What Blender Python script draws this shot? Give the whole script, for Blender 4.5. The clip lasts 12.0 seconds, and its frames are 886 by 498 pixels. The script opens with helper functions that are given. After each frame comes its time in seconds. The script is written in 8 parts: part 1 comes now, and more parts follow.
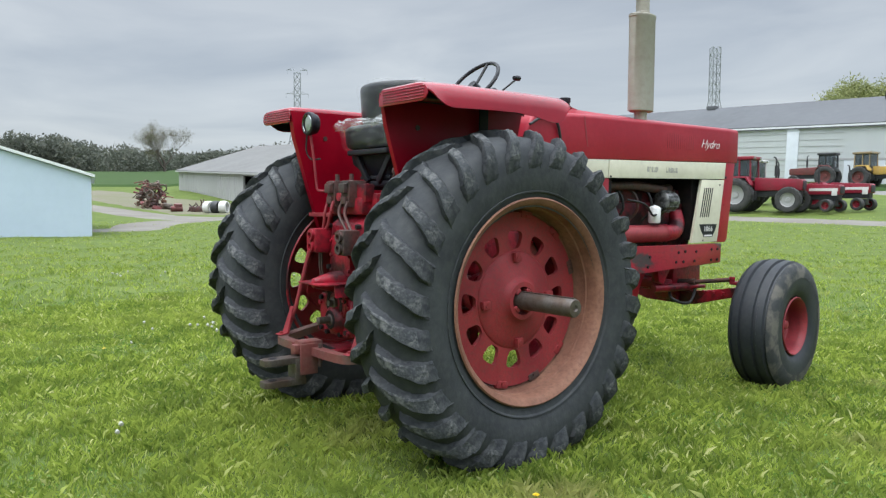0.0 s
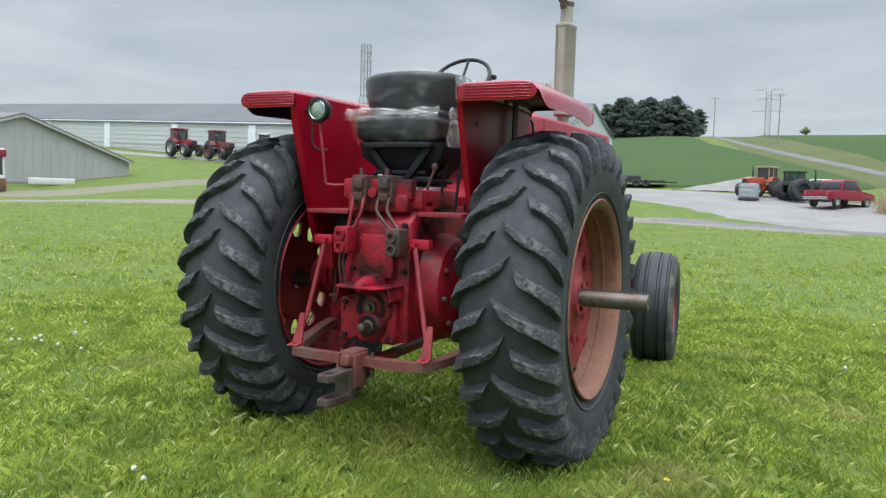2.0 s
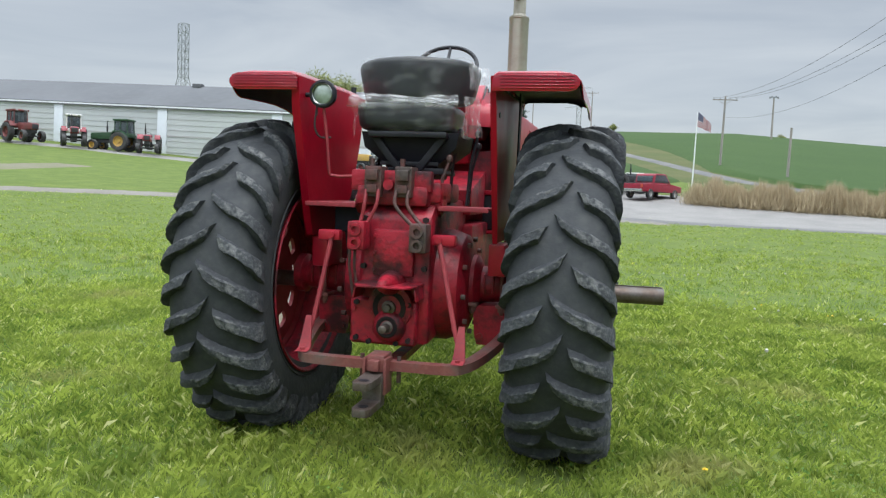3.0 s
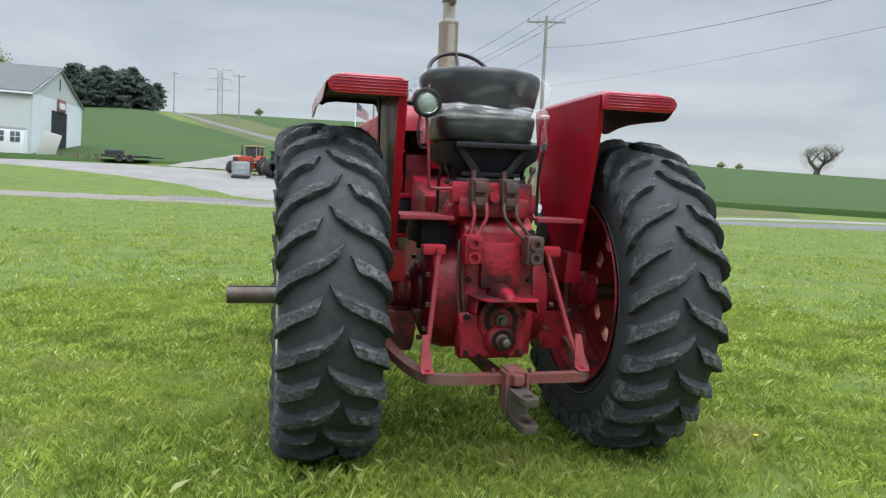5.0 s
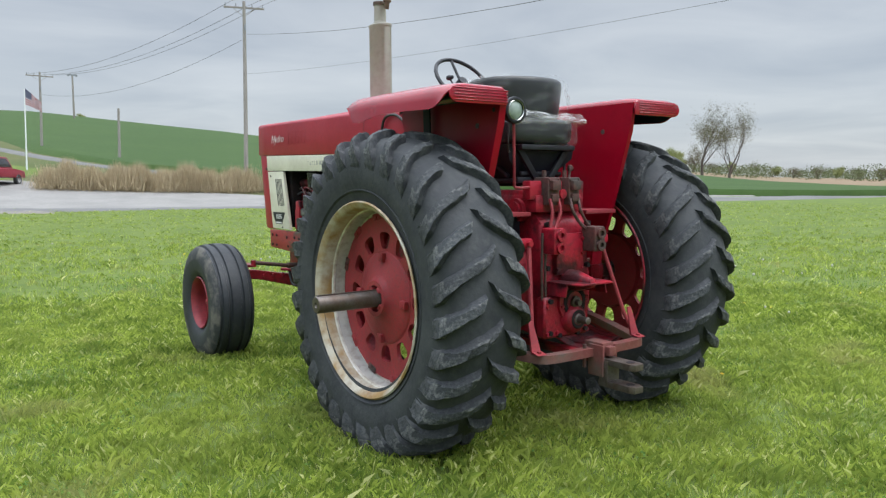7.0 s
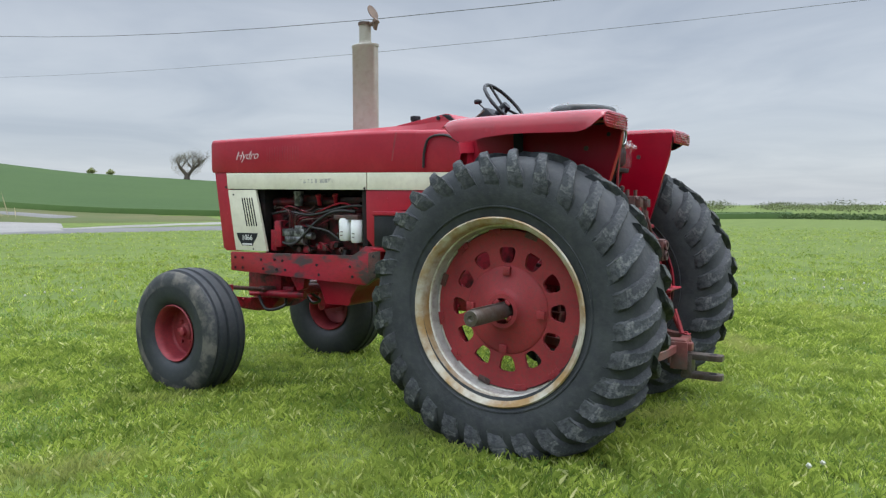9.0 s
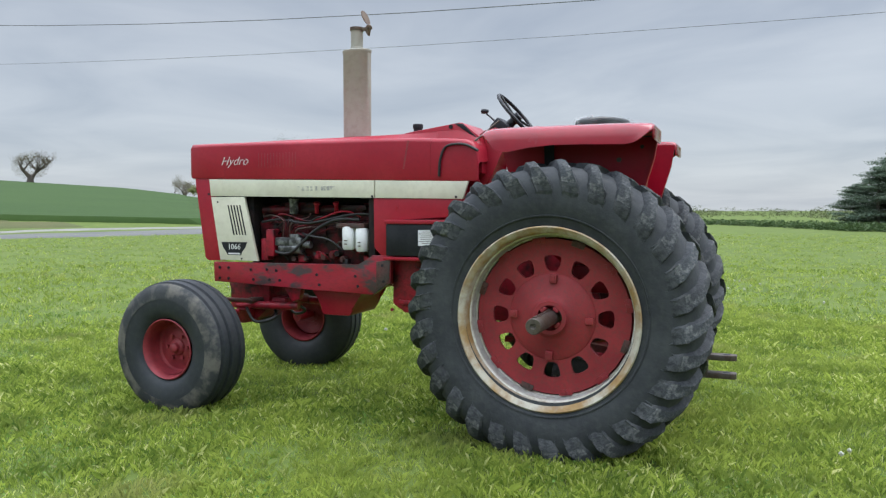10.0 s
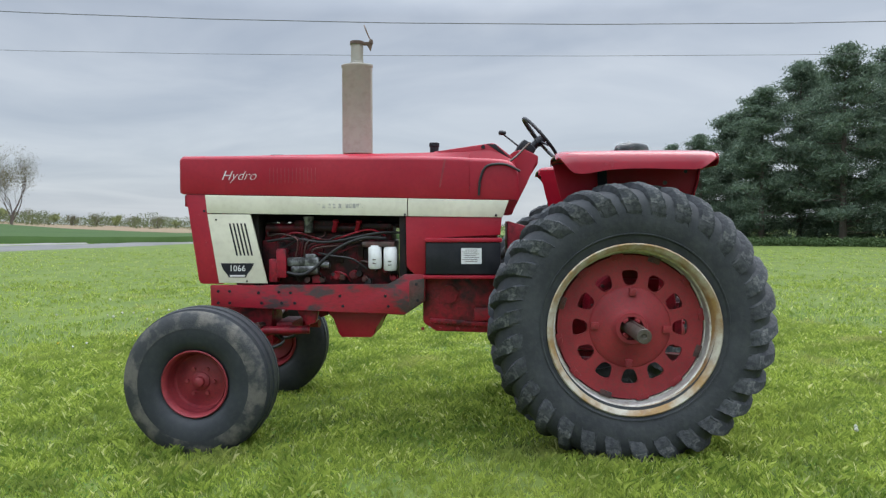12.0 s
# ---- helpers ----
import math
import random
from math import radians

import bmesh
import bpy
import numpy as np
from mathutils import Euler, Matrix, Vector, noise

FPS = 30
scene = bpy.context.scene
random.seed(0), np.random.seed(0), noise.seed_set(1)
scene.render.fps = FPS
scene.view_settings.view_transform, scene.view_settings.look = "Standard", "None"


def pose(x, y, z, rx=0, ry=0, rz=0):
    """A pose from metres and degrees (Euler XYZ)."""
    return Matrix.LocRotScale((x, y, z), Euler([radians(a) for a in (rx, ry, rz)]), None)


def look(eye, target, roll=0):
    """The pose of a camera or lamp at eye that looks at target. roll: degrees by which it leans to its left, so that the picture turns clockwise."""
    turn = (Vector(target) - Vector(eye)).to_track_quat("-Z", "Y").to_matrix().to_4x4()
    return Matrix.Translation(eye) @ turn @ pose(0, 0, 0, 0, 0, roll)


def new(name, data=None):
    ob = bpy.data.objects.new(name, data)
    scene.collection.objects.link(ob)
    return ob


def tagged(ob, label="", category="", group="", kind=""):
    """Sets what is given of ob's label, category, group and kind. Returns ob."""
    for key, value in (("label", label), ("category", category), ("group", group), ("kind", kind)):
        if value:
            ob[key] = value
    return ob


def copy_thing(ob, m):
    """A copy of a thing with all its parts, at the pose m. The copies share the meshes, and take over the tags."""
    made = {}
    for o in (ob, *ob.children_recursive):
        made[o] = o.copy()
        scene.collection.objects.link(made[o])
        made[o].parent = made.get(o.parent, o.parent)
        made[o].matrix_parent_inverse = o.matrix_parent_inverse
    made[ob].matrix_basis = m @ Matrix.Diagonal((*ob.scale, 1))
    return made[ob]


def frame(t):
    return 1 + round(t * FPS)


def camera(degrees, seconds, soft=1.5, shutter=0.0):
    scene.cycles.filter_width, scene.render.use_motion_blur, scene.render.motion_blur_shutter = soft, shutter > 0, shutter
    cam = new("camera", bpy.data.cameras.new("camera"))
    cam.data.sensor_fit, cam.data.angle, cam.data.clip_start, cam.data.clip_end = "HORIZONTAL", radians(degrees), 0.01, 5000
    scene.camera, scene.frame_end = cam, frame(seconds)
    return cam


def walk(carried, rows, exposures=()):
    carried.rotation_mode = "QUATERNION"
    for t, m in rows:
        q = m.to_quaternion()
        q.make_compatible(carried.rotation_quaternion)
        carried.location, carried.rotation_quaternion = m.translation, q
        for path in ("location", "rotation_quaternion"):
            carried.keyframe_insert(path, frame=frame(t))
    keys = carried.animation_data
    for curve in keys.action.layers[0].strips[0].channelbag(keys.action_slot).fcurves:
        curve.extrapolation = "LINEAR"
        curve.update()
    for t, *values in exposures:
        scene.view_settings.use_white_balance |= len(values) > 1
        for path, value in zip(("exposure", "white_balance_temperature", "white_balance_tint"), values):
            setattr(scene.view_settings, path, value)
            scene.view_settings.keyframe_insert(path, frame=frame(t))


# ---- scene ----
cam = camera(59.9, 12, 1.3)
PATH = [
    (0, (3.612, -2.626, 1.225), (2.05, -1.382, 1.103), 0.4),
    (0.5, (3.262, -3.0, 1.202), (1.839, -1.6, 1.079), 0.7),
    (1, (2.849, -3.297, 1.205), (1.59, -1.747, 1.079), 1.0),
    (1.5, (2.421, -3.534, 1.221), (1.351, -1.849, 1.089), 1.3),
    (2, (1.99, -3.791, 1.243), (1.118, -1.996, 1.105), 1.6),
    (2.5, (1.489, -3.893, 1.245), (0.829, -2.011, 1.096), 1.9),
    (2.7, (1.314, -3.915, 1.23), (0.74, -2.005, 1.084), 2.0),
    (4.3, (-0.334, -3.994, 1.277), (-0.193, -2.006, 1.114), 2.6),
    (4.5, (-0.548, -3.997, 1.284), (-0.312, -2.018, 1.123), 2.5),
    (5, (-1.099, -3.918, 1.282), (-0.642, -1.977, 1.126), 2.1),
    (5.5, (-1.605, -3.871, 1.302), (-0.939, -1.992, 1.146), 1.3),
    (6, (-2.079, -3.73, 1.296), (-1.223, -1.93, 1.131), 0.6),
    (6.5, (-2.526, -3.564, 1.3), (-1.501, -1.855, 1.127), 0.1),
    (7, (-2.963, -3.37, 1.321), (-1.789, -1.761, 1.145), -0.3),
    (7.5, (-3.36, -3.076, 1.321), (-2.059, -1.566, 1.157), -0.6),
    (7.7, (-3.531, -2.952, 1.339), (-2.176, -1.49, 1.168), -0.6),
    (9.3, (-4.737, -1.663, 1.278), (-2.991, -0.694, 1.172), -0.2),
    (9.5, (-4.823, -1.525, 1.291), (-3.048, -0.609, 1.183), -0.3),
    (10, (-5.026, -1.007, 1.306), (-3.174, -0.261, 1.206), 0.0),
    (10.5, (-5.226, -0.526, 1.278), (-3.315, 0.058, 1.189), 0.3),
    (11, (-5.337, -0.002, 1.257), (-3.381, 0.412, 1.185), 0.6),
    (11.5, (-5.416, 0.495, 1.266), (-3.432, 0.736, 1.207), 0.5),
    (12, (-5.498, 0.934, 1.325), (-3.5, 1.02, 1.265), -0.1),
]
# the film's white balance drifts a little towards blue
BALANCE = [(0, 0.0, 6500, 10), (7.5, 0.0, 6500, 11), (9.5, -0.04, 6350, 11.5), (12, -0.04, 6350, 11.5)]
walk(cam, [(t, look(eye, target, roll)) for t, eye, target, roll in PATH], BALANCE)

# ---------------------------------------------------------------- light
SUN_EL, SUN_AZ = radians(68), radians(150)
world = bpy.data.worlds.new("overcast_sky")
scene.world = world
world.use_nodes = True
wn, wl = world.node_tree.nodes, world.node_tree.links
wn.clear()


def wnode(kind, **values):
    n = wn.new(kind)
    for k, v in values.items():
        n.inputs[k].default_value = v
    return n


wout = wn.new("ShaderNodeOutputWorld")
nish = wn.new("ShaderNodeTexSky")
nish.sky_type = "NISHITA"
nish.sun_disc = False
nish.sun_elevation, nish.sun_rotation = SUN_EL, SUN_AZ
bg_blue = wnode("ShaderNodeBackground", Strength=0.02)
wl.new(nish.outputs[0], bg_blue.inputs["Color"])
# a flat deck of cloud: the sky direction is thrown onto a level plane and carries stretched noise
wcoord = wn.new("ShaderNodeTexCoord")
wsep = wn.new("ShaderNodeSeparateXYZ")
wl.new(wcoord.outputs["Generated"], wsep.inputs[0])
wabs = wn.new("ShaderNodeMath"); wabs.operation = "MAXIMUM"; wabs.inputs[1].default_value = 0.0
wl.new(wsep.outputs["Z"], wabs.inputs[0])
wadd = wn.new("ShaderNodeMath"); wadd.operation = "ADD"; wadd.inputs[1].default_value = 0.09
wl.new(wabs.outputs[0], wadd.inputs[0])
wdx = wn.new("ShaderNodeMath"); wdx.operation = "DIVIDE"
wdy = wn.new("ShaderNodeMath"); wdy.operation = "DIVIDE"
wl.new(wsep.outputs["X"], wdx.inputs[0]); wl.new(wadd.outputs[0], wdx.inputs[1])
wl.new(wsep.outputs["Y"], wdy.inputs[0]); wl.new(wadd.outputs[0], wdy.inputs[1])
wcom = wn.new("ShaderNodeCombineXYZ")
wl.new(wdx.outputs[0], wcom.inputs["X"]); wl.new(wdy.outputs[0], wcom.inputs["Y"])
wnoise = wnode("ShaderNodeTexNoise", Scale=0.75, Detail=6.0, Roughness=0.52, Distortion=0.6)
wl.new(wcom.outputs[0], wnoise.inputs["Vector"])
wramp = wn.new("ShaderNodeValToRGB")
wramp.color_ramp.elements[0].position, wramp.color_ramp.elements[0].color = 0.30, (0.34, 0.39, 0.46, 1)
wramp.color_ramp.elements[1].position, wramp.color_ramp.elements[1].color = 0.70, (0.61, 0.65, 0.685, 1)
wl.new(wnoise.outputs["Fac"], wramp.inputs[0])
# the deck thins to a pale haze near the horizon
whaze = wn.new("ShaderNodeMapRange")
whaze.inputs["From Min"].default_value, whaze.inputs["From Max"].default_value = 0.0, 0.30
whaze.inputs["To Min"].default_value, whaze.inputs["To Max"].default_value = 0.60, 0.0
wl.new(wsep.outputs["Z"], whaze.inputs["Value"])
wmix = wn.new("ShaderNodeMix"); wmix.data_type = "RGBA"
wl.new(whaze.outputs[0], wmix.inputs["Factor"])
wl.new(wramp.outputs["Color"], wmix.inputs["A"])
wmix.inputs["B"].default_value = (0.60, 0.655, 0.70, 1)
bg_cloud = wnode("ShaderNodeBackground", Strength=0.92)
wl.new(wmix.outputs["Result"], bg_cloud.inputs["Color"])
# an overcast sky is about three times as bright overhead as at the horizon
wzen = wn.new("ShaderNodeMapRange")
wzen.inputs["From Min"].default_value, wzen.inputs["From Max"].default_value = 0.26, 1.0
wzen.inputs["To Min"].default_value, wzen.inputs["To Max"].default_value = 0.92, 7.2
wl.new(wsep.outputs["Z"], wzen.inputs["Value"])
wl.new(wzen.outputs[0], bg_cloud.inputs["Strength"])
wsum = wn.new("ShaderNodeAddShader")
wl.new(bg_blue.outputs[0], wsum.inputs[0]); wl.new(bg_cloud.outputs[0], wsum.inputs[1])
wl.new(wsum.outputs[0], wout.inputs["Surface"])

sun_data = bpy.data.lights.new("sun", "SUN")
sun_data.energy, sun_data.angle, sun_data.color = 2.0, radians(40), (1.0, 0.97, 0.92)
sun = new("sun", sun_data)
sun.matrix_world = look((20 * math.cos(SUN_EL) * math.sin(SUN_AZ), 20 * math.cos(SUN_EL) * math.cos(SUN_AZ), 20 * math.sin(SUN_EL)), (0, 0, 0))


# ---------------------------------------------------------------- materials
def material(name, colour, rough=0.6, metal=0.0, second=None, scale=6.0, low=0.4, high=0.65, fine=None, fine_scale=60.0,
             fine_amount=0.3, bump=0.0, bump_scale=120.0, rand=0.0, coat=0.0, spec=0.5, sheen=0.0, stretch=(1, 1, 1), trans=0.0):
    """Principled surface: a base colour, a second one in patches at `scale`, a third as fine grain, and relief."""
    m = bpy.data.materials.new(name)
    m.use_nodes = True
    n, l = m.node_tree.nodes, m.node_tree.links
    b = n["Principled BSDF"]
    b.inputs["Roughness"].default_value, b.inputs["Metallic"].default_value = rough, metal
    b.inputs["Coat Weight"].default_value = coat
    b.inputs["Specular IOR Level"].default_value = spec
    coord = n.new("ShaderNodeTexCoord")
    mapping = n.new("ShaderNodeMapping")
    mapping.inputs["Scale"].default_value = stretch
    l.new(coord.outputs["Object"], mapping.inputs["Vector"])
    base = n.new("ShaderNodeRGB")
    base.outputs[0].default_value = (*colour, 1)
    out = base.outputs[0]

    def blend(a, colour_b, sc, lo, hi, amount, detail=5.0):
        t = n.new("ShaderNodeTexNoise")
        t.inputs["Scale"].default_value, t.inputs["Detail"].default_value, t.inputs["Roughness"].default_value = sc, detail, 0.6
        l.new(mapping.outputs[0], t.inputs["Vector"])
        r = n.new("ShaderNodeMapRange")
        r.inputs["From Min"].default_value, r.inputs["From Max"].default_value = lo, hi
        r.inputs["To Max"].default_value = amount
        l.new(t.outputs["Fac"], r.inputs["Value"])
        x = n.new("ShaderNodeMix")
        x.data_type = "RGBA"
        l.new(r.outputs[0], x.inputs["Factor"])
        l.new(a, x.inputs["A"])
        x.inputs["B"].default_value = (*colour_b, 1)
        return x.outputs["Result"], r.outputs[0]

    if second:
        out, mask = blend(out, second, scale, low, high, 1.0)
    if fine:
        out, _ = blend(out, fine, fine_scale, 0.45, 0.72, fine_amount, 3.0)
    if rand:
        info = n.new("ShaderNodeObjectInfo")
        hsv = n.new("ShaderNodeHueSaturation")
        r = n.new("ShaderNodeMapRange")
        r.inputs["To Min"].default_value, r.inputs["To Max"].default_value = 1 - rand, 1 + rand
        l.new(info.outputs["Random"], r.inputs["Value"])
        l.new(r.outputs[0], hsv.inputs["Value"])
        l.new(out, hsv.inputs["Color"])
        out = hsv.outputs[0]
    l.new(out, b.inputs["Base Color"])
    t = n.new("ShaderNodeTexNoise")
    t.inputs["Scale"].default_value, t.inputs["Detail"].default_value = max(scale * 1.7, 3.0), 4.0
    l.new(mapping.outputs[0], t.inputs["Vector"])
    r = n.new("ShaderNodeMapRange")
    r.inputs["To Min"].default_value, r.inputs["To Max"].default_value = max(0.02, rough - 0.14), min(1.0, rough + 0.14)
    l.new(t.outputs["Fac"], r.inputs["Value"])
    l.new(r.outputs[0], b.inputs["Roughness"])
    if bump:
        t = n.new("ShaderNodeTexNoise")
        t.inputs["Scale"].default_value, t.inputs["Detail"].default_value = bump_scale, 4.0
        l.new(mapping.outputs[0], t.inputs["Vector"])
        u = n.new("ShaderNodeBump")
        u.inputs["Strength"].default_value, u.inputs["Distance"].default_value = bump, 0.01
        l.new(t.outputs["Fac"], u.inputs["Height"])
        l.new(u.outputs[0], b.inputs["Normal"])
    if trans:
        b.inputs["Transmission Weight"].default_value = trans
    return m


RED = material("red_enamel", (0.30, 0.006, 0.021), 0.38, second=(0.37, 0.020, 0.036), scale=2.2, low=0.42, high=0.75, fine=(0.20, 0.006, 0.021), fine_scale=40, fine_amount=0.35, bump=0.05, bump_scale=30, coat=0.08, spec=0.38)
RED_DEEP = material("red_fresh_enamel", (0.29, 0.001, 0.014), 0.22, second=(0.23, 0.001, 0.012), scale=3.0, fine=(0.34, 0.006, 0.020), fine_scale=25, fine_amount=0.25, coat=0.35, spec=0.45)
RED_FADED = material("red_sun_faded_paint", (0.29, 0.036, 0.044), 0.55, second=(0.21, 0.020, 0.030), scale=7.0, fine=(0.12, 0.035, 0.038), fine_scale=70, fine_amount=0.5, bump=0.12, bump_scale=90, spec=0.4)
DISC_RED = material("chalky_red_wheel_paint", (0.29, 0.030, 0.036), 0.6, second=(0.21, 0.019, 0.026), scale=5.0, low=0.40, high=0.68, fine=(0.13, 0.045, 0.040), fine_scale=60, fine_amount=0.5, bump=0.15, bump_scale=80, spec=0.35)
RED_GREASY = material("red_greasy_casting", (0.29, 0.010, 0.024), 0.42, second=(0.045, 0.008, 0.011), scale=5.0, low=0.50, high=0.63, fine=(0.020, 0.010, 0.011), fine_scale=26, fine_amount=0.6, bump=0.35, bump_scale=50, spec=0.38)
RED_WALL = material("red_dull_enamel", (0.27, 0.001, 0.013), 0.34, second=(0.21, 0.001, 0.011), scale=3.0, fine=(0.32, 0.006, 0.020), fine_scale=25, fine_amount=0.25, spec=0.22)
RED_WORN = material("red_worn_to_metal", (0.31, 0.012, 0.028), 0.40, second=(0.050, 0.042, 0.044), scale=4.4, low=0.515, high=0.585, fine=(0.13, 0.016, 0.022), fine_scale=45, fine_amount=0.5, bump=0.12, bump_scale=50, stretch=(1, 0.5, 1.15))
BARE = material("greasy_bare_iron", (0.075, 0.058, 0.052), 0.55, 0.3, second=(0.13, 0.045, 0.04), scale=9, fine=(0.02, 0.017, 0.016), fine_scale=50, fine_amount=0.6, bump=0.2)
SHAFT = material("dull_steel_shaft", (0.13, 0.115, 0.105), 0.45, 0.55, second=(0.10, 0.07, 0.055), scale=14, fine=(0.06, 0.045, 0.04), fine_scale=80, fine_amount=0.5, bump=0.1)
RUST = material("brown_rust", (0.19, 0.085, 0.055), 0.75, second=(0.27, 0.13, 0.085), scale=6, fine=(0.10, 0.045, 0.03), fine_scale=55, fine_amount=0.5, bump=0.15)
ZINC = material("galvanised_rim", (0.66, 0.65, 0.60), 0.42, 0.15, second=(0.50, 0.47, 0.38), scale=5, low=0.45, high=0.65, fine=(0.20, 0.13, 0.08), fine_scale=26, fine_amount=0.6, bump=0.1)
RIM_RUST = material("yellow_brown_rusted_bead_seat", (0.34, 0.215, 0.085), 0.55, 0.1, second=(0.50, 0.47, 0.39), scale=4.5, low=0.42, high=0.60, fine=(0.20, 0.10, 0.04), fine_scale=22, fine_amount=0.5, bump=0.15)
RIM_GREY = material("dull_grey_rim_wall", (0.42, 0.42, 0.40), 0.5, 0.2, second=(0.52, 0.51, 0.47), scale=4, fine=(0.16, 0.11, 0.08), fine_scale=24, fine_amount=0.45, bump=0.1)
TYRE = material("weathered_tyre_rubber", (0.027, 0.031, 0.036), 0.72, second=(0.046, 0.051, 0.055), scale=4.5, low=0.42, high=0.70, fine=(0.075, 0.077, 0.074), fine_scale=26, fine_amount=0.30, bump=0.25, bump_scale=45, spec=0.35)
TYRE_SIDE = material("smooth_tyre_rubber", (0.018, 0.022, 0.028), 0.58, second=(0.031, 0.036, 0.042), scale=3.0, fine=(0.06, 0.06, 0.058), fine_scale=30, fine_amount=0.25, bump=0.08, bump_scale=60, spec=0.4)
LUG_CREST = material("chipped_pale_lug_crest", (0.036, 0.041, 0.046), 0.8, second=(0.135, 0.140, 0.138), scale=15, low=0.53, high=0.68, fine=(0.24, 0.24, 0.23), fine_scale=60, fine_amount=0.25, bump=0.8, bump_scale=45, spec=0.3, rand=0.2)
LUG = material("worn_lug_rubber", (0.026, 0.030, 0.036), 0.76, second=(0.043, 0.048, 0.053), scale=7, low=0.44, high=0.68, fine=(0.20, 0.20, 0.195), fine_scale=24, fine_amount=0.26, bump=0.7, bump_scale=40, spec=0.35, rand=0.12)
SCUFF = material("dusty_scuffed_band", (0.026, 0.030, 0.034), 0.75, second=(0.115, 0.108, 0.094), scale=7, low=0.47, high=0.60, fine=(0.05, 0.05, 0.048), fine_scale=36, fine_amount=0.4, bump=0.2)
BLUE_BLACK = material("blue_black_finish", (0.006, 0.007, 0.014), 0.6, second=(0.014, 0.014, 0.02), scale=6, bump=0.15, spec=0.25)
CREAM = material("cream_white_panel", (0.68, 0.66, 0.53), 0.38, second=(0.60, 0.58, 0.46), scale=3.0, fine=(0.40, 0.36, 0.28), fine_scale=22, fine_amount=0.22, coat=0.15)
BLACK = material("black_enamel", (0.008, 0.009, 0.013), 0.45, second=(0.018, 0.019, 0.024), scale=8, fine=(0.03, 0.03, 0.034), fine_amount=0.2, spec=0.3)
BLACK_VINYL = material("black_vinyl", (0.006, 0.008, 0.009), 0.45, second=(0.009, 0.012, 0.013), scale=9, bump=0.12, bump_scale=220, spec=0.35, coat=0.25)
MUFFLER = material("tan_heat_faded_muffler_paint", (0.36, 0.342, 0.300), 0.62, second=(0.305, 0.285, 0.245), scale=3.0, fine=(0.20, 0.165, 0.13), fine_scale=22, fine_amount=0.30, bump=0.05)
BURNT = material("burnt_brown_steel", (0.16, 0.11, 0.08), 0.65, 0.3, second=(0.09, 0.06, 0.045), scale=12)
WHITE = material("white_filter_paint", (0.75, 0.76, 0.76), 0.35, fine=(0.5, 0.48, 0.45), fine_scale=35, fine_amount=0.25)
ALLOY = material("cast_aluminium", (0.22, 0.225, 0.23), 0.5, 0.6, second=(0.05, 0.05, 0.05), scale=24, low=0.42, high=0.58, bump=0.2)
CHROME = material("bright_lamp_rim", (0.55, 0.58, 0.56), 0.18, 1.0)
# near-black: grimy small parts, and the sheets that stand for engine-bay shade
SHADE_GRIME = material("shade_and_grime_black", (0.010, 0.010, 0.011), 0.75, second=(0.028, 0.018, 0.017), scale=9, bump=0.2, spec=0.2)
BROWN_STEEL = material("worn_red_brown_steel", (0.17, 0.050, 0.046), 0.5, 0.2, second=(0.13, 0.10, 0.09), scale=6, fine=(0.24, 0.10, 0.085), fine_scale=40, fine_amount=0.5, bump=0.12)
ENGINE = material("oily_engine_casting", (0.13, 0.006, 0.013), 0.5, second=(0.016, 0.005, 0.006), scale=8, low=0.38, high=0.54, fine=(0.012, 0.008, 0.009), fine_scale=34, fine_amount=0.6, bump=0.35, bump_scale=50, spec=0.3)
FADED_PRINT = material("faded_grey_print", (0.33, 0.325, 0.30), 0.6, second=(0.60, 0.58, 0.47), scale=30, low=0.48, high=0.58)
LETTER = material("white_script_lettering", (0.72, 0.72, 0.70), 0.45)
HOSE = material("black_rubber_hose", (0.014, 0.014, 0.015), 0.55)
GREEN_LENS = material("pale_lamp_glass", (0.30, 0.37, 0.33), 0.10, coat=0.8, second=(0.18, 0.23, 0.20), scale=18)

FILM = bpy.data.materials.new("clear_plastic_film")
FILM.use_nodes = True
fn, fl = FILM.node_tree.nodes, FILM.node_tree.links
fb = fn["Principled BSDF"]
fb.inputs["Base Color"].default_value = (0.85, 0.88, 0.88, 1)
fb.inputs["Roughness"].default_value = 0.30
fb.inputs["Specular IOR Level"].default_value = 0.6
fb.inputs["Alpha"].default_value = 0.30
fnoise = fn.new("ShaderNodeTexNoise")
fnoise.inputs["Scale"].default_value, fnoise.inputs["Detail"].default_value = 5.0, 1.5
fmap = fn.new("ShaderNodeMapRange")
fmap.inputs["From Min"].default_value, fmap.inputs["From Max"].default_value = 0.50, 0.80
fmap.inputs["To Min"].default_value, fmap.inputs["To Max"].default_value = 0.03, 0.26
fl.new(fnoise.outputs["Fac"], fmap.inputs["Value"])
fl.new(fmap.outputs[0], fb.inputs["Alpha"])
fbump = fn.new("ShaderNodeBump")
fbump.inputs["Strength"].default_value = 0.35
fl.new(fnoise.outputs["Fac"], fbump.inputs["Height"])
fl.new(fbump.outputs[0], fb.inputs["Normal"])

fmap.inputs["To Min"].default_value, fmap.inputs["To Max"].default_value = 0.015, 0.11
FILM_PALE = FILM.copy()
FILM_PALE.name = "bunched_plastic_film"
for n in FILM_PALE.node_tree.nodes:
    if n.type == "MAP_RANGE":
        n.inputs["From Min"].default_value, n.inputs["From Max"].default_value = 0.38, 0.70
        n.inputs["To Min"].default_value, n.inputs["To Max"].default_value = 0.08, 0.34
    if n.type == "TEX_NOISE":
        n.inputs["Scale"].default_value = 4.5

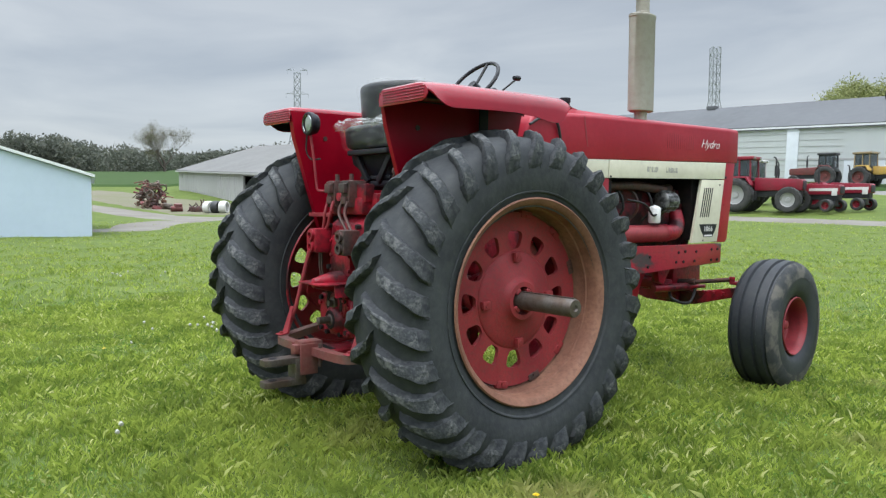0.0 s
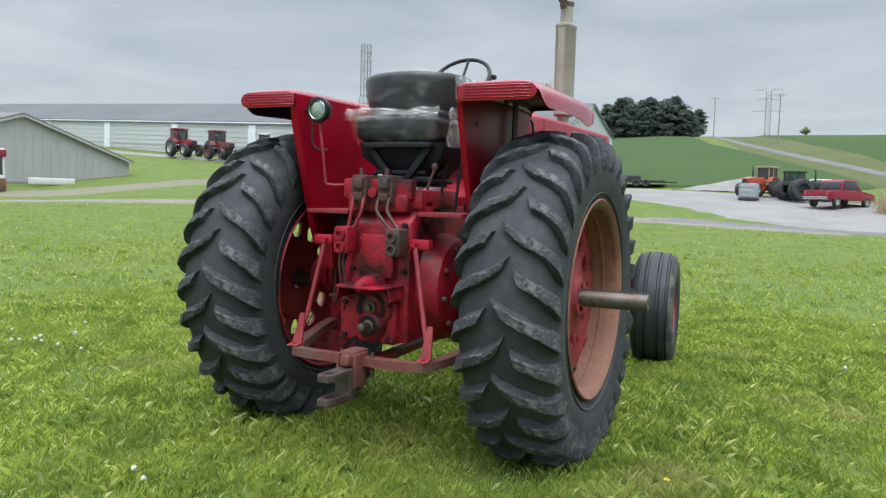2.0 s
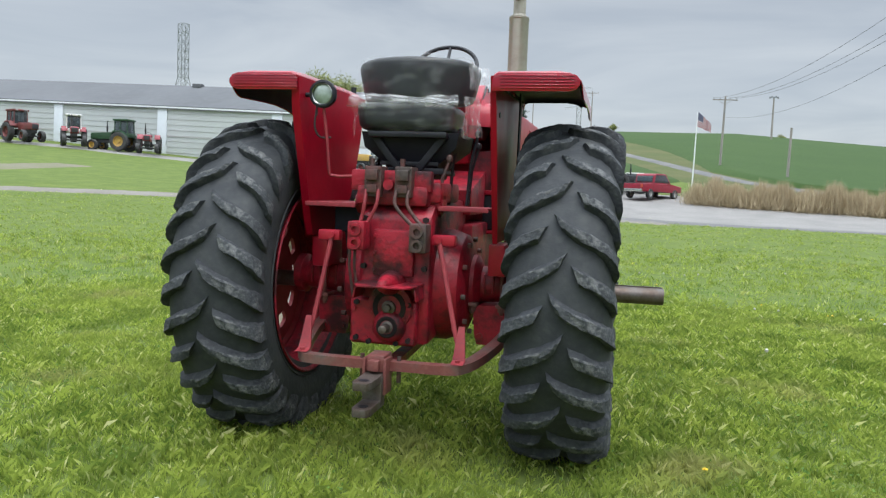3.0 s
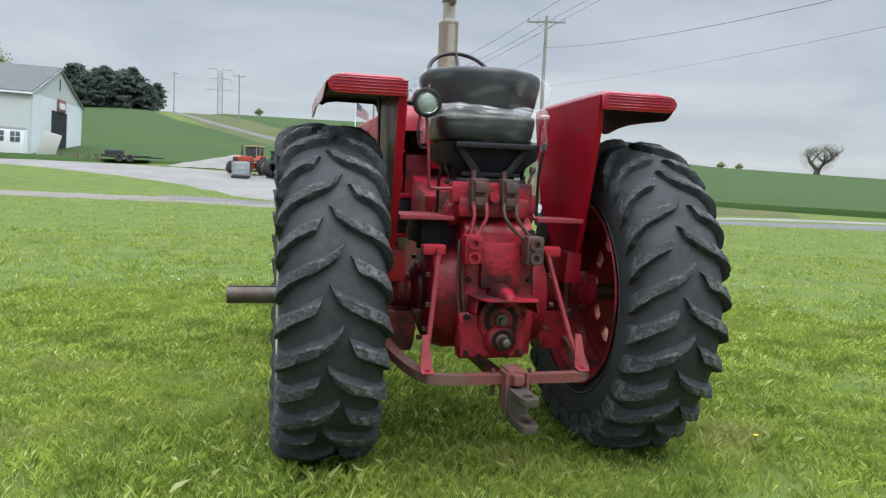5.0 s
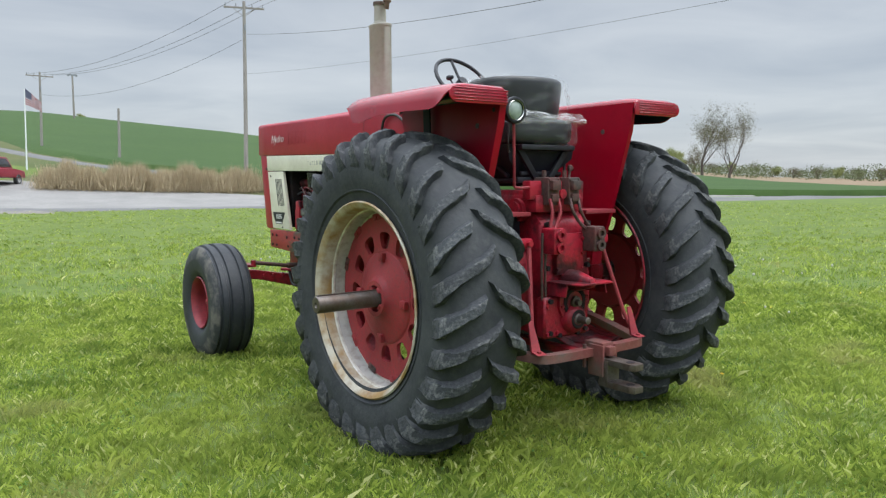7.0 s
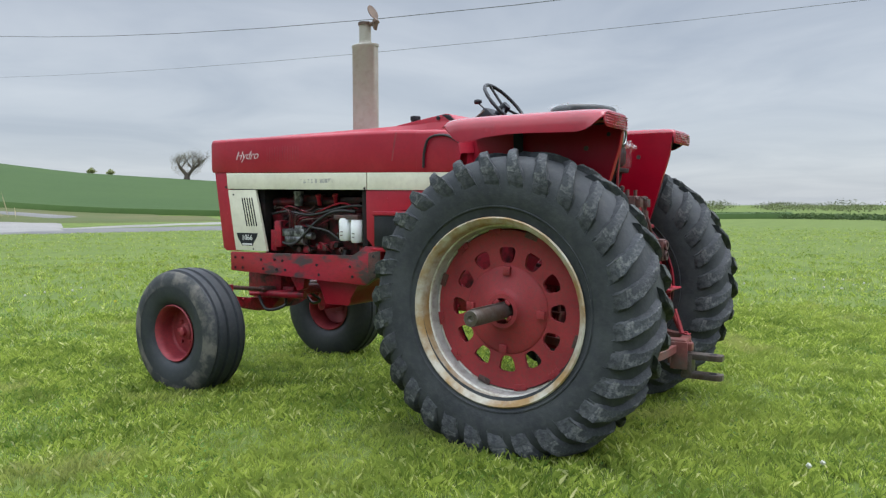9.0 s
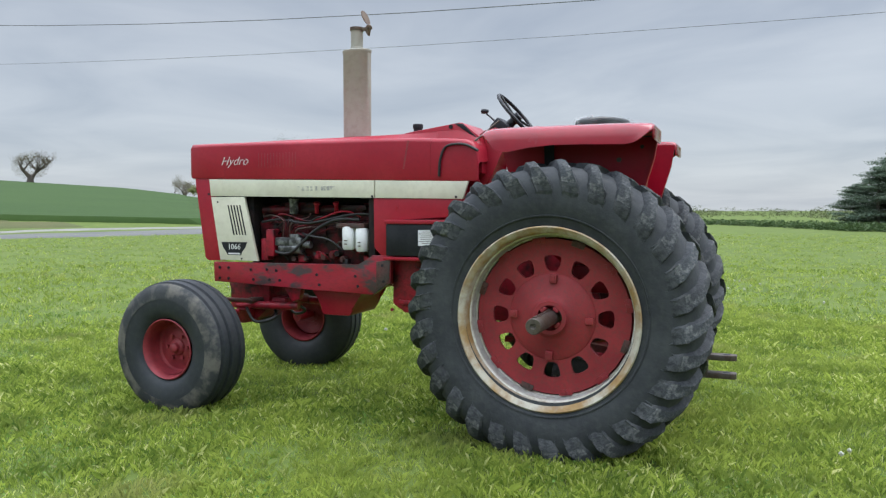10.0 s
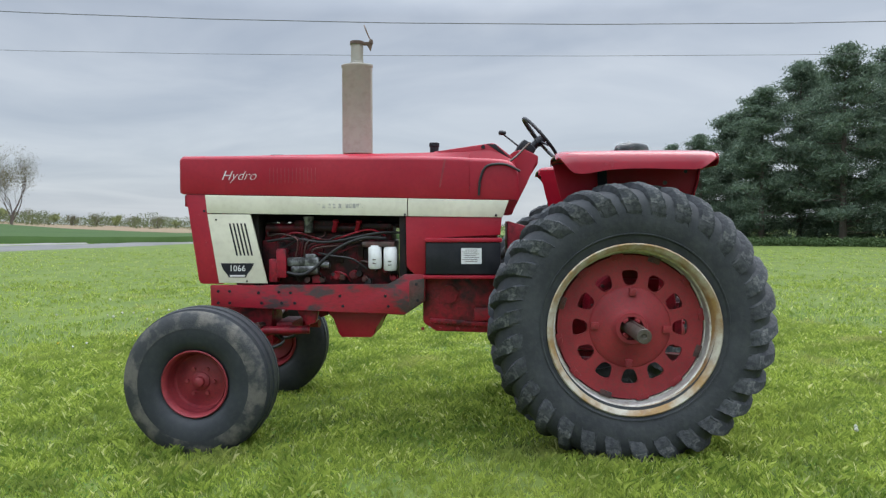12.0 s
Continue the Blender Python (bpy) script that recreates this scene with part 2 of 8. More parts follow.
GLASS = bpy.data.materials.new("tinted_cab_glass")
GLASS.use_nodes = True
gb = GLASS.node_tree.nodes["Principled BSDF"]
gb.inputs["Base Color"].default_value = (0.05, 0.07, 0.08, 1)
gb.inputs["Roughness"].default_value = 0.06
gb.inputs["Alpha"].default_value = 0.75


# ---------------------------------------------------------------- mesh helpers
def finish(name, bm, mat, smooth=40, bevel=0.0):
    """A mesh object from bm; edges sharper than `smooth` degrees stay hard."""
    bmesh.ops.recalc_face_normals(bm, faces=bm.faces[:])
    limit = radians(smooth)
    for f in bm.faces:
        f.smooth = smooth > 0
    for e in bm.edges:
        e.smooth = len(e.link_faces) == 2 and e.calc_face_angle(0) < limit
    me = bpy.data.meshes.new(name)
    bm.to_mesh(me)
    bm.free()
    for m in (mat if isinstance(mat, (list, tuple)) else [mat]):
        me.materials.append(m)
    return new(name, me)


def part(name, bm, mat, parent, label="", smooth=40):
    ob = finish(name, bm, mat, smooth)
    ob.parent = parent
    if label:
        tagged(ob, label)
    return ob


def thing(name, label, category, m=None, group="", kind=""):
    ob = new(name)
    ob.empty_display_size = 0.2
    if m is not None:
        ob.matrix_basis = m
    return tagged(ob, label, category, group, kind)


def B():
    return bmesh.new()


def box(bm, c, s, bevel=0.0, rot=(0, 0, 0), segs=2, taper=None):
    """A box at c with size s; taper (kx, ky) scales its top."""
    r = bmesh.ops.create_cube(bm, size=1.0)
    vs = r["verts"]
    for v in vs:
        k = (1, 1)
        if taper and v.co.z > 0:
            k = taper
        v.co = Vector((v.co.x * s[0] * k[0], v.co.y * s[1] * k[1], v.co.z * s[2]))
    if bevel:
        es = list({e for v in vs for e in v.link_edges})
        q = bmesh.ops.bevel(bm, geom=es, offset=bevel, segments=segs, affect="EDGES", profile=0.6)
        vs = list({v for f in q["faces"] for v in f.verts} | {v for v in vs if v.is_valid})
    m = Matrix.Translation(c) @ Euler([radians(a) for a in rot]).to_matrix().to_4x4()
    bmesh.ops.transform(bm, matrix=m, verts=vs)
    return bm


def cyl(bm, a, b, r0, r1=None, segs=20, caps=True):
    a, b = Vector(a), Vector(b)
    d = b - a
    q = d.to_track_quat("Z", "Y").to_matrix().to_4x4()
    bmesh.ops.create_cone(bm, cap_ends=caps, segments=segs, radius1=r0, radius2=r0 if r1 is None else r1, depth=d.length,
                          matrix=Matrix.Translation((a + b) / 2) @ q)
    return bm


def tube(bm, pts, r, segs=8, close=False):
    """A round bar through pts; corners are smoothed a little."""
    P = [Vector(p) for p in pts]
    n = len(P)
    rings = []
    up = Vector((0.13, 0.31, 0.94)).normalized()
    for i, p in enumerate(P):
        a = P[(i - 1) % n] if (close or i) else P[0]
        b = P[(i + 1) % n] if (close or i < n - 1) else P[-1]
        t = (b - a).normalized()
        s = t.cross(up)
        if s.length < 0.05:
            s = t.cross(Vector((1, 0, 0)))
        s.normalize()
        u = s.cross(t)
        rr = r[i] if isinstance(r, (list, tuple)) else r
        rings.append([bm.verts.new(p + (s * math.cos(k * 2 * math.pi / segs) + u * math.sin(k * 2 * math.pi / segs)) * rr) for k in range(segs)])
    for i in range(n if close else n - 1):
        A, C = rings[i], rings[(i + 1) % n]
        for k in range(segs):
            bm.faces.new((A[k], A[(k + 1) % segs], C[(k + 1) % segs], C[k]))
    if not close:
        bm.faces.new(rings[0][::-1]); bm.faces.new(rings[-1])
    return bm


def curve_pts(pts, n=6):
    """Catmull-Rom points through pts."""
    P = [Vector(p) for p in pts]
    P = [2 * P[0] - P[1]] + P + [2 * P[-1] - P[-2]]
    out = []
    for i in range(1, len(P) - 2):
        for k in range(n):
            t = k / n
            out.append(0.5 * ((2 * P[i]) + (P[i + 1] - P[i - 1]) * t + (2 * P[i - 1] - 5 * P[i] + 4 * P[i + 1] - P[i + 2]) * t * t
                              + (3 * P[i] - P[i - 1] - 3 * P[i + 1] + P[i + 2]) * t ** 3))
    out.append(P[-2])
    return out


def lathe(bm, prof, segs=48, c=(0, 0, 0), axis="X", closed=False):
    """Turns (along, radius) pairs about an axis through c."""
    rings = []
    for a, r in prof:
        ring = []
        for k in range(segs):
            t = 2 * math.pi * k / segs
            u, v = r * math.cos(t), r * math.sin(t)
            co = (a, u, v) if axis == "X" else (u, a, v) if axis == "Y" else (u, v, a)
            ring.append(bm.verts.new(Vector(co) + Vector(c)))
        rings.append(ring)
    m = len(prof)
    for i in range(m if closed else m - 1):
        A, C = rings[i], rings[(i + 1) % m]
        for k in range(segs):
            bm.faces.new((A[k], A[(k + 1) % segs], C[(k + 1) % segs], C[k]))
    return bm


def slab(bm, pts, axis, a, b, bevel=0.0):
    """A plate: the outline pts lies in the plane across `axis`, from a to b along it."""
    def co(p, w):
        return (w, p[0], p[1]) if axis == "X" else (p[0], w, p[1]) if axis == "Y" else (p[0], p[1], w)
    lo = [bm.verts.new(co(p, a)) for p in pts]
    hi = [bm.verts.new(co(p, b)) for p in pts]
    n = len(pts)
    faces = [bm.faces.new(lo), bm.faces.new(hi[::-1])]
    for i in range(n):
        faces.append(bm.faces.new((lo[i], hi[i], hi[(i + 1) % n], lo[(i + 1) % n])))
    if bevel:
        es = list({e for f in faces for e in f.edges})
        bmesh.ops.bevel(bm, geom=es, offset=bevel, segments=2, affect="EDGES", profile=0.6)
    return bm


def loft(bm, sections, close=True, caps=True):
    """Skin through cross sections, each a list of as many points."""
    rows = [[bm.verts.new(p) for p in s] for s in sections]
    n = len(rows[0])
    for A, C in zip(rows, rows[1:]):
        for k in range(n if close else n - 1):
            bm.faces.new((A[k], A[(k + 1) % n], C[(k + 1) % n], C[k]))
    if caps and close:
        bm.faces.new(rows[0][::-1]); bm.faces.new(rows[-1])
    return bm


def bolts(bm, places, axis, r=0.012, h=0.01):
    """Hexagon heads."""
    d = {"X": Vector((1, 0, 0)), "-X": Vector((-1, 0, 0)), "Y": Vector((0, 1, 0)), "-Y": Vector((0, -1, 0)), "Z": Vector((0, 0, 1))}[axis]
    for p in places:
        cyl(bm, Vector(p) - d * 0.004, Vector(p) + d * h, r, r, 6)
    return bm


# ---------------------------------------------------------------- lie of the land
AZ_KNOTS = (-180, -110, -85, -72, -58, -40, -20, -10, 8, 20, 32, 45, 52, 60, 75, 90, 120, 180)
RISE = (0.0, 0.25, 0.40, 0.45, 0.85, 1.0, 0.92, 1.02, 1.0, 0.78, 0.5, 0.36, 0.2, 0.08, 0.0, -0.03, -0.03, 0.0)


def land(x, y):
    """Height of the ground: a level lawn, with fields that climb to the north and west."""
    x, y = np.asarray(x, float), np.asarray(y, float)
    d = np.hypot(x, y)
    az = np.degrees(np.arctan2(x, y))
    h = np.interp(az, AZ_KNOTS, RISE)
    t = np.clip((d - 46) / 219, 0, 1)
    s = t - 0.035 * np.sin(np.clip(t, 0, 1) * 2 * np.pi) * 0.4
    z = h * 22.8 * s - np.clip(d - 265, 0, None) * 0.012 * np.clip(h, 0, 1)
    fade = np.clip((d - 1.5) / 3, 0, 1)
    bank = np.interp(az, (-75, -45, -8, 4), (0.0, 0.6, 0.6, 0.0)) * np.clip((d - 28) / 18, 0, 1) * np.clip((74 - d) / 26, 0, 1)
    hollow = np.interp(az, (-82, -72, -55, -46), (0.0, 0.75, 0.75, 0.0)) * np.clip((d - 44) / 14, 0, 1) * np.clip((96 - d) / 20, 0, 1)
    return z + bank - hollow - 0.05 + fade * (0.012 * np.sin(x * 1.3 + 0.4) * np.cos(y * 1.1) + 0.01 * np.sin(x * 2.9 + y * 2.1))

# ---------------------------------------------------------------- the red tractor
tractor = thing("tractor", "old red farm tractor with cream panels and faded paint on grass", "tractor")
AXLE_Z, WHEEL_X = 0.735, 0.80


def section_radius(u, table):
    return float(np.interp(abs(u), [a for a, _ in table], [b for _, b in table]))


CARCASS = ((0.0, 0.816), (0.08, 0.812), (0.14, 0.801), (0.182, 0.781), (0.212, 0.744), (0.228, 0.688), (0.231, 0.632), (0.222, 0.571), (0.205, 0.521), (0.196, 0.489), (0.190, 0.470))


def flatten(bm):
    """The loaded tyre stands flat where it meets the ground."""
    for v in bm.verts:
        if v.co.z < -AXLE_Z - 0.06:
            v.co.x *= 1.0 + 0.5 * (-AXLE_Z - 0.06 - v.co.z)
            v.co.z = -AXLE_Z - 0.06


def rear_tyre_mesh():
    bm = B()
    prof = [(-u, r) for u, r in CARCASS[::-1]] + [(u, r) for u, r in CARCASS[1:]]
    lathe(bm, prof, 96)
    # a moulded step ring on each sidewall
    for s in (-1, 1):
        lathe(bm, [(s * 0.2135, 0.549), (s * 0.2205, 0.546), (s * 0.2195, 0.541), (s * 0.209, 0.534)], 96)
    flatten(bm)
    return bm


def lug_mesh(side, seed, start):
    """One worn chevron bar: it follows the carcass from `start` metres off the middle of the tread over the shoulder, with chipped edges."""
    bm = B()
    rnd = random.Random(seed)
    P = [Vector((-0.03, 0.8155))] + [Vector(p) for p in CARCASS[:7]]
    arc = [0.0]
    for a, b in zip(P, P[1:]):
        arc.append(arc[-1] + (b - a).length)
    us, rr = [p.x for p in P], [p.y for p in P]
    reach = float(np.interp(0.215, us, arc))
    first = float(np.interp(start, us, arc))
    rows = []
    n = 17
    for i in range(n):
        q = first + (arc[-1] * 0.99 - first) * i / (n - 1)
        u, r = float(np.interp(q, arc, us)), float(np.interp(q, arc, rr))
        u1, r1 = float(np.interp(q + 0.012, arc, us)), float(np.interp(q + 0.012, arc, rr))
        u0, r0 = float(np.interp(q - 0.012, arc, us)), float(np.interp(q - 0.012, arc, rr))
        nu, nr = -(r1 - r0), (u1 - u0)
        ln = math.hypot(nu, nr) or 1.0
        nu, nr = nu / ln, nr / ln
        k = min(q / reach, 1.0)
        e = (q - first) / (arc[-1] - first)
        high = float(np.interp(q / arc[-1], [0.0, 0.2, 0.50, 0.64, 0.76, 0.88, 1.0], [0.038, 0.040, 0.041, 0.039, 0.026, 0.010, -0.008])) * min(1.0, 0.80 + 3.0 * e)
        th = 0.205 * k ** 0.86 + 0.05 * max(0.0, q - reach) / 0.1 + 0.008 * math.sin(q * 26)
        w = 0.0235 + 0.007 * k + 0.014 * max(0.0, (k - 0.72) / 0.28) ** 1.4 + rnd.uniform(-0.002, 0.002)
        pts = []
        for off, h in ((-w - 0.034, -0.25), (-w - 0.015, 0.40), (-w - 0.004, 0.90), (-w + 0.004, 1.0), (0.0, 1.02), (w - 0.004, 1.0), (w + 0.001, 0.90), (w + 0.005, 0.40), (w + 0.010, -0.25)):
            chip = rnd.uniform(-0.0075, 0.0012) if h > 0.8 else rnd.uniform(-0.002, 0.002)
            d = high * h + chip if h > 0 else -0.012
            x, rad = u + nu * d + off * 0.45 * nr, r + nr * d
            a = th + (off + rnd.uniform(-0.0028, 0.0028)) / 0.80
            pts.append((side * x, rad * math.cos(a), rad * math.sin(a)))
        rows.append(pts)
    loft(bm, rows)
    bm.verts.index_update()
    for f in bm.faces:
        if len(f.verts) == 4 and all(2 <= v.index % 9 <= 6 and v.index < 9 * 13 for v in f.verts):
            f.material_index = 1
    return bm


def disc_mesh(side):
    """The cast wheel centre: a ring with twelve rounded windows, a raised hub plate and an open boss."""
    bm = B()
    n, ri, ro = 12, 0.226, 0.420
    for k in range(n):
        a0, a1 = 2 * math.pi * (k - 0.5) / n, 2 * math.pi * (k + 0.5) / n
        outer = []
        for i in range(4):
            outer.append((ri, a0 + (a1 - a0) * i / 4))
        for i in range(4):
            outer.append((ri + (ro - ri) * i / 4, a1))
        for i in range(4):
            outer.append((ro, a1 + (a0 - a1) * i / 4))
        for i in range(4):
            outer.append((ro + (ri - ro) * i / 4, a0))
        rm, am = 0.289, (a0 + a1) / 2
        inner = []
        for i in range(16):
            t = math.radians(225 + 22.5 * i)
            cx, cy = math.cos(t), math.sin(t)
            e = 0.62
            px, py = math.copysign(abs(cx) ** e, cx), math.copysign(abs(cy) ** e, cy)
            inner.append((rm + 0.044 * py, am + px * (0.043 + 0.006 * py) / rm))
        vo = [bm.verts.new((0.0, r * math.cos(a), r * math.sin(a))) for r, a in outer]
        vi = [bm.verts.new((0.0, r * math.cos(a), r * math.sin(a))) for r, a in inner]
        for i in range(16):
            j = (i + 1) % 16
            bm.faces.new((vo[i], vo[j], vi[j], vi[i]))
    bmesh.ops.remove_doubles(bm, verts=bm.verts[:], dist=1e-4)
    bmesh.ops.recalc_face_normals(bm, faces=bm.faces[:])
    r = bmesh.ops.solidify(bm, geom=bm.faces[:], thickness=0.022)
    lathe(bm, [(0.004, 0.240), (0.022, 0.236), (0.030, 0.226), (0.040, 0.19), (0.058, 0.12), (0.070, 0.098), (0.088, 0.090), (0.088, 0.068), (-0.02, 0.066), (-0.02, 0.230)], 48, closed=True)
    for t in (0.9, 2.2, 3.9, 5.4):
        box(bm, (0.075, 0.056 * math.cos(t), 0.056 * math.sin(t)), (0.03, 0.020, 0.034), 0.004, (math.degrees(t), 0, 0), 1)
    lathe(bm, [(0.004, 0.405), (0.012, 0.408), (0.012, 0.418), (-0.03, 0.424), (-0.03, 0.408)], 60, closed=True)
    for k in range(4):
        t = math.pi / 2 * k + 0.05
        c = Vector((0.048, 0.207 * math.cos(t), 0.207 * math.sin(t)))
        box(bm, c, (0.026, 0.046, 0.040), 0.006, (math.degrees(t), 0, 0))
        cyl(bm, c + Vector((0.012, 0, 0)), c + Vector((0.016, 0, 0)), 0.011, segs=10)
    for v in bm.verts:
        v.co = Vector((v.co.x * side, v.co.y * 1.03, v.co.z * 1.03))
    return bm


def rim_mesh(side):
    """A stepped steel rim: a rolled lip, the bead seat, a raised step, the drop wall, a second step and the well."""
    bm = B()
    face = [(0.197, 0.487), (0.203, 0.480), (0.197, 0.469), (0.186, 0.456), (0.178, 0.450), (0.124, 0.445), (0.120, 0.438), (0.108, 0.437), (0.104, 0.441), (0.052, 0.433), (0.048, 0.425), (0.036, 0.424), (0.030, 0.428), (0.0, 0.420)]
    back = [(-0.085, 0.425), (-0.115, 0.444), (-0.172, 0.450), (-0.180, 0.462), (-0.197, 0.470), (-0.203, 0.480), (-0.197, 0.487), (-0.184, 0.472), (-0.180, 0.468), (-0.115, 0.460), (-0.085, 0.442), (0.0, 0.442), (0.060, 0.450), (0.115, 0.460), (0.180, 0.470), (0.184, 0.476)]
    lathe(bm, [(side * x * 1.08, r * 1.04) for x, r in face + back], 96, closed=True)
    for f in bm.faces:
        x = f.calc_center_median().x * side / 1.08
        f.material_index = 3 if x < 0.028 else 1 if x > 0.123 else 2 if x < 0.046 or 0.053 < x < 0.107 else 0
    return bm


tyre_me = finish("tyre_source", rear_tyre_mesh(), TYRE, 35)
lug_data = {}
for half in (1, -1):
    for k in range(3):
        for short in (0, 1):
            ob = finish("lug_source", lug_mesh(half, 10 * k + half + 40 * short, 0.074 if short else -0.012), [LUG, LUG_CREST], 26)
            lug_data[(half, k, short)] = ob.data
            bpy.data.objects.remove(ob)
for side, rim_mats, rim_label in ((1, [RUST] * 3, "brown rusted steel rim"), (-1, [ZINC, RIM_RUST, RIM_GREY], "galvanised steel rim streaked with rust")):
    wheel = part("rear_wheel", disc_mesh(side), DISC_RED, tractor, "sun-faded red cast wheel centre with twelve openings")
    hub_z = 0.745 if side > 0 else 0.718
    wheel.location = (side * 0.845, 0.015, hub_z)
    tyre = new("tyre", tyre_me.data)
    tyre.parent = wheel
    tyre.location = (side * (WHEEL_X - 0.845), 0, AXLE_Z - hub_z)
    tagged(tyre, "black tractor tyre with worn chevron lugs")
    # fifteen long bars a side with a shorter one after each
    for half in (1, -1):
        first = (7.2 if half > 0 else 19.2) if side > 0 else (3.5 if half > 0 else 15.6)
        for k in range(30):
            lug = new("tread_lug", lug_data[(half, (k // 2) % 3, k % 2)])
            lug.parent = wheel
            lug.matrix_basis = pose(side * (WHEEL_X - 0.845), 0, AXLE_Z - hub_z, first + 12 * k, 0, 0)
    rim = part("rim", rim_mesh(side), rim_mats + [RED_GREASY], wheel, rim_label)
    rim.location = (side * (WHEEL_X - 0.845), 0, 0)
    for k in range(12):
        bm = B()
        t = 2 * math.pi * (k + 0.5) / 12 + 0.08
        box(bm, (side * 0.012, 0.425 * math.cos(t), 0.425 * math.sin(t)), (0.03, 0.036, 0.075), 0.006, (math.degrees(t), 0, 0))
        cyl(bm, (side * 0.02, 0.420 * math.cos(t), 0.420 * math.sin(t)), (side * 0.034, 0.420 * math.cos(t), 0.420 * math.sin(t)), 0.012, segs=6)
        part("rim_clamp", bm, DISC_RED if k % 3 else BARE, wheel)
    bm = B()
    lathe(bm, [(side * 0.50, 0.0), (side * 0.50, 0.043), (side * 1.262, 0.043), (side * 1.268, 0.039), (side * 1.268, 0.016), (side * 1.260, 0.010), (side * 1.260, 0.0)], 24, (0, 0.015, hub_z))
    box(bm, (side * 1.05, 0.015, hub_z + 0.0415), (0.42, 0.014, 0.012))
    part("axle_shaft", bm, SHAFT, tractor, "long bare steel axle shaft sticking out of the wheel")
    bm = B()
    lathe(bm, [(side * 0.27, 0.0), (side * 0.27, 0.155), (side * 0.33, 0.150), (side * 0.36, 0.095), (side * 0.60, 0.078), (side * 0.62, 0.105), (side * 0.66, 0.105), (side * 0.665, 0.06), (side * 0.70, 0.0)], 28, (0, 0, AXLE_Z + 0.02))
    for k in range(5):
        box(bm, (side * (0.38 + 0.045 * k), -0.07, AXLE_Z + 0.03), (0.012, 0.06, 0.10), 0.004)
    part("axle_housing", bm, RED_GREASY, tractor)
bpy.data.objects.remove(tyre_me)

# front wheels
FRONT = ((0.0, 0.447), (0.035, 0.447), (0.042, 0.431), (0.060, 0.429), (0.068, 0.444), (0.108, 0.439), (0.116, 0.423), (0.128, 0.420), (0.135, 0.429), (0.158, 0.410), (0.174, 0.367), (0.179, 0.318), (0.174, 0.260), (0.155, 0.216), (0.138, 0.203), (0.128, 0.190))
for side in (1, -1):
    bm = B()
    # dished disc with a deep well
    lathe(bm, [(side * x, r) for x, r in ((0.140, 0.206), (0.147, 0.200), (0.138, 0.190), (0.10, 0.181), (0.03, 0.174), (0.012, 0.160), (0.016, 0.122), (0.03, 0.10), (0.03, 0.0))], 48)
    lathe(bm, [(side * x, r) for x, r in ((-0.138, 0.206), (-0.142, 0.198), (-0.10, 0.180), (0.0, 0.170), (0.10, 0.176))], 48)
    for k in range(6):
        t = math.pi / 3 * k
        cyl(bm, (side * 0.026, 0.085 * math.cos(t), 0.085 * math.sin(t)), (side * 0.046, 0.085 * math.cos(t), 0.085 * math.sin(t)), 0.013, segs=6)
    wheel = part("front_wheel", bm, RED_FADED, tractor, "faded red dished front wheel")
    wheel.matrix_basis = pose(side * 0.83, 2.625, 0.375, 0, 0, 5 if side > 0 else -1)
    bm = B()
    prof = [(-u * 0.92, r * 1.03) for u, r in FRONT[::-1]] + [(u * 0.92, r * 1.03) for u, r in FRONT[1:]]
    lathe(bm, prof, 80)
    for v in bm.verts:
        if v.co.z < -0.375 - 0.05:
            v.co.x *= 1.0 + 0.9 * (-0.375 - 0.05 - v.co.z)
            v.co.z = -0.375 - 0.05
    part("tyre", bm, TYRE_SIDE, wheel, "ribbed black front tyre with dusty scuffed shoulder")
    bm = B()
    lathe(bm, [(side * x, r) for x, r in ((0.1260, 0.4425), (0.1475, 0.4235), (0.1628, 0.3790), (0.1665, 0.340))], 80)
    part("dusty_shoulder", bm, SCUFF, wheel, "pale dusty scuffed band")
    bm = B()
    lathe(bm, [(side * x, r) for x, r in ((0.02, 0.060), (0.040, 0.056), (0.048, 0.045), (0.052, 0.034), (0.078, 0.031), (0.086, 0.022), (0.087, 0.0))], 24)
    part("hub_cap", bm, RED_FADED, wheel)

# front axle with its knees, pivot and steering parts
bm = B()
for side in (1, -1):
    sec = []
    for x, y, z, w, h in ((0.0, 2.60, 0.505, 0.12, 0.11), (0.22, 2.60, 0.505, 0.11, 0.10), (0.34, 2.60, 0.53, 0.10, 0.085), (0.50, 2.605, 0.565, 0.09, 0.075), (0.60, 2.61, 0.575, 0.085, 0.075)):
        sec.append([(side * x, y - w / 2, z - h / 2), (side * x, y + w / 2, z - h / 2), (side * x, y + w / 2, z + h / 2), (side * x, y - w / 2, z + h / 2)])
    loft(bm, sec)
bmesh.ops.bevel(bm, geom=bm.edges[:], offset=0.008, segments=2, affect="EDGES")
bolts(bm, [(s * x, 2.548, 0.56) for s in (1, -1) for x in (0.30, 0.38, 0.46)], "-Y", 0.014, 0.014)
part("front_axle", bm, RED_GREASY, tractor, "dark red greasy front axle beam")
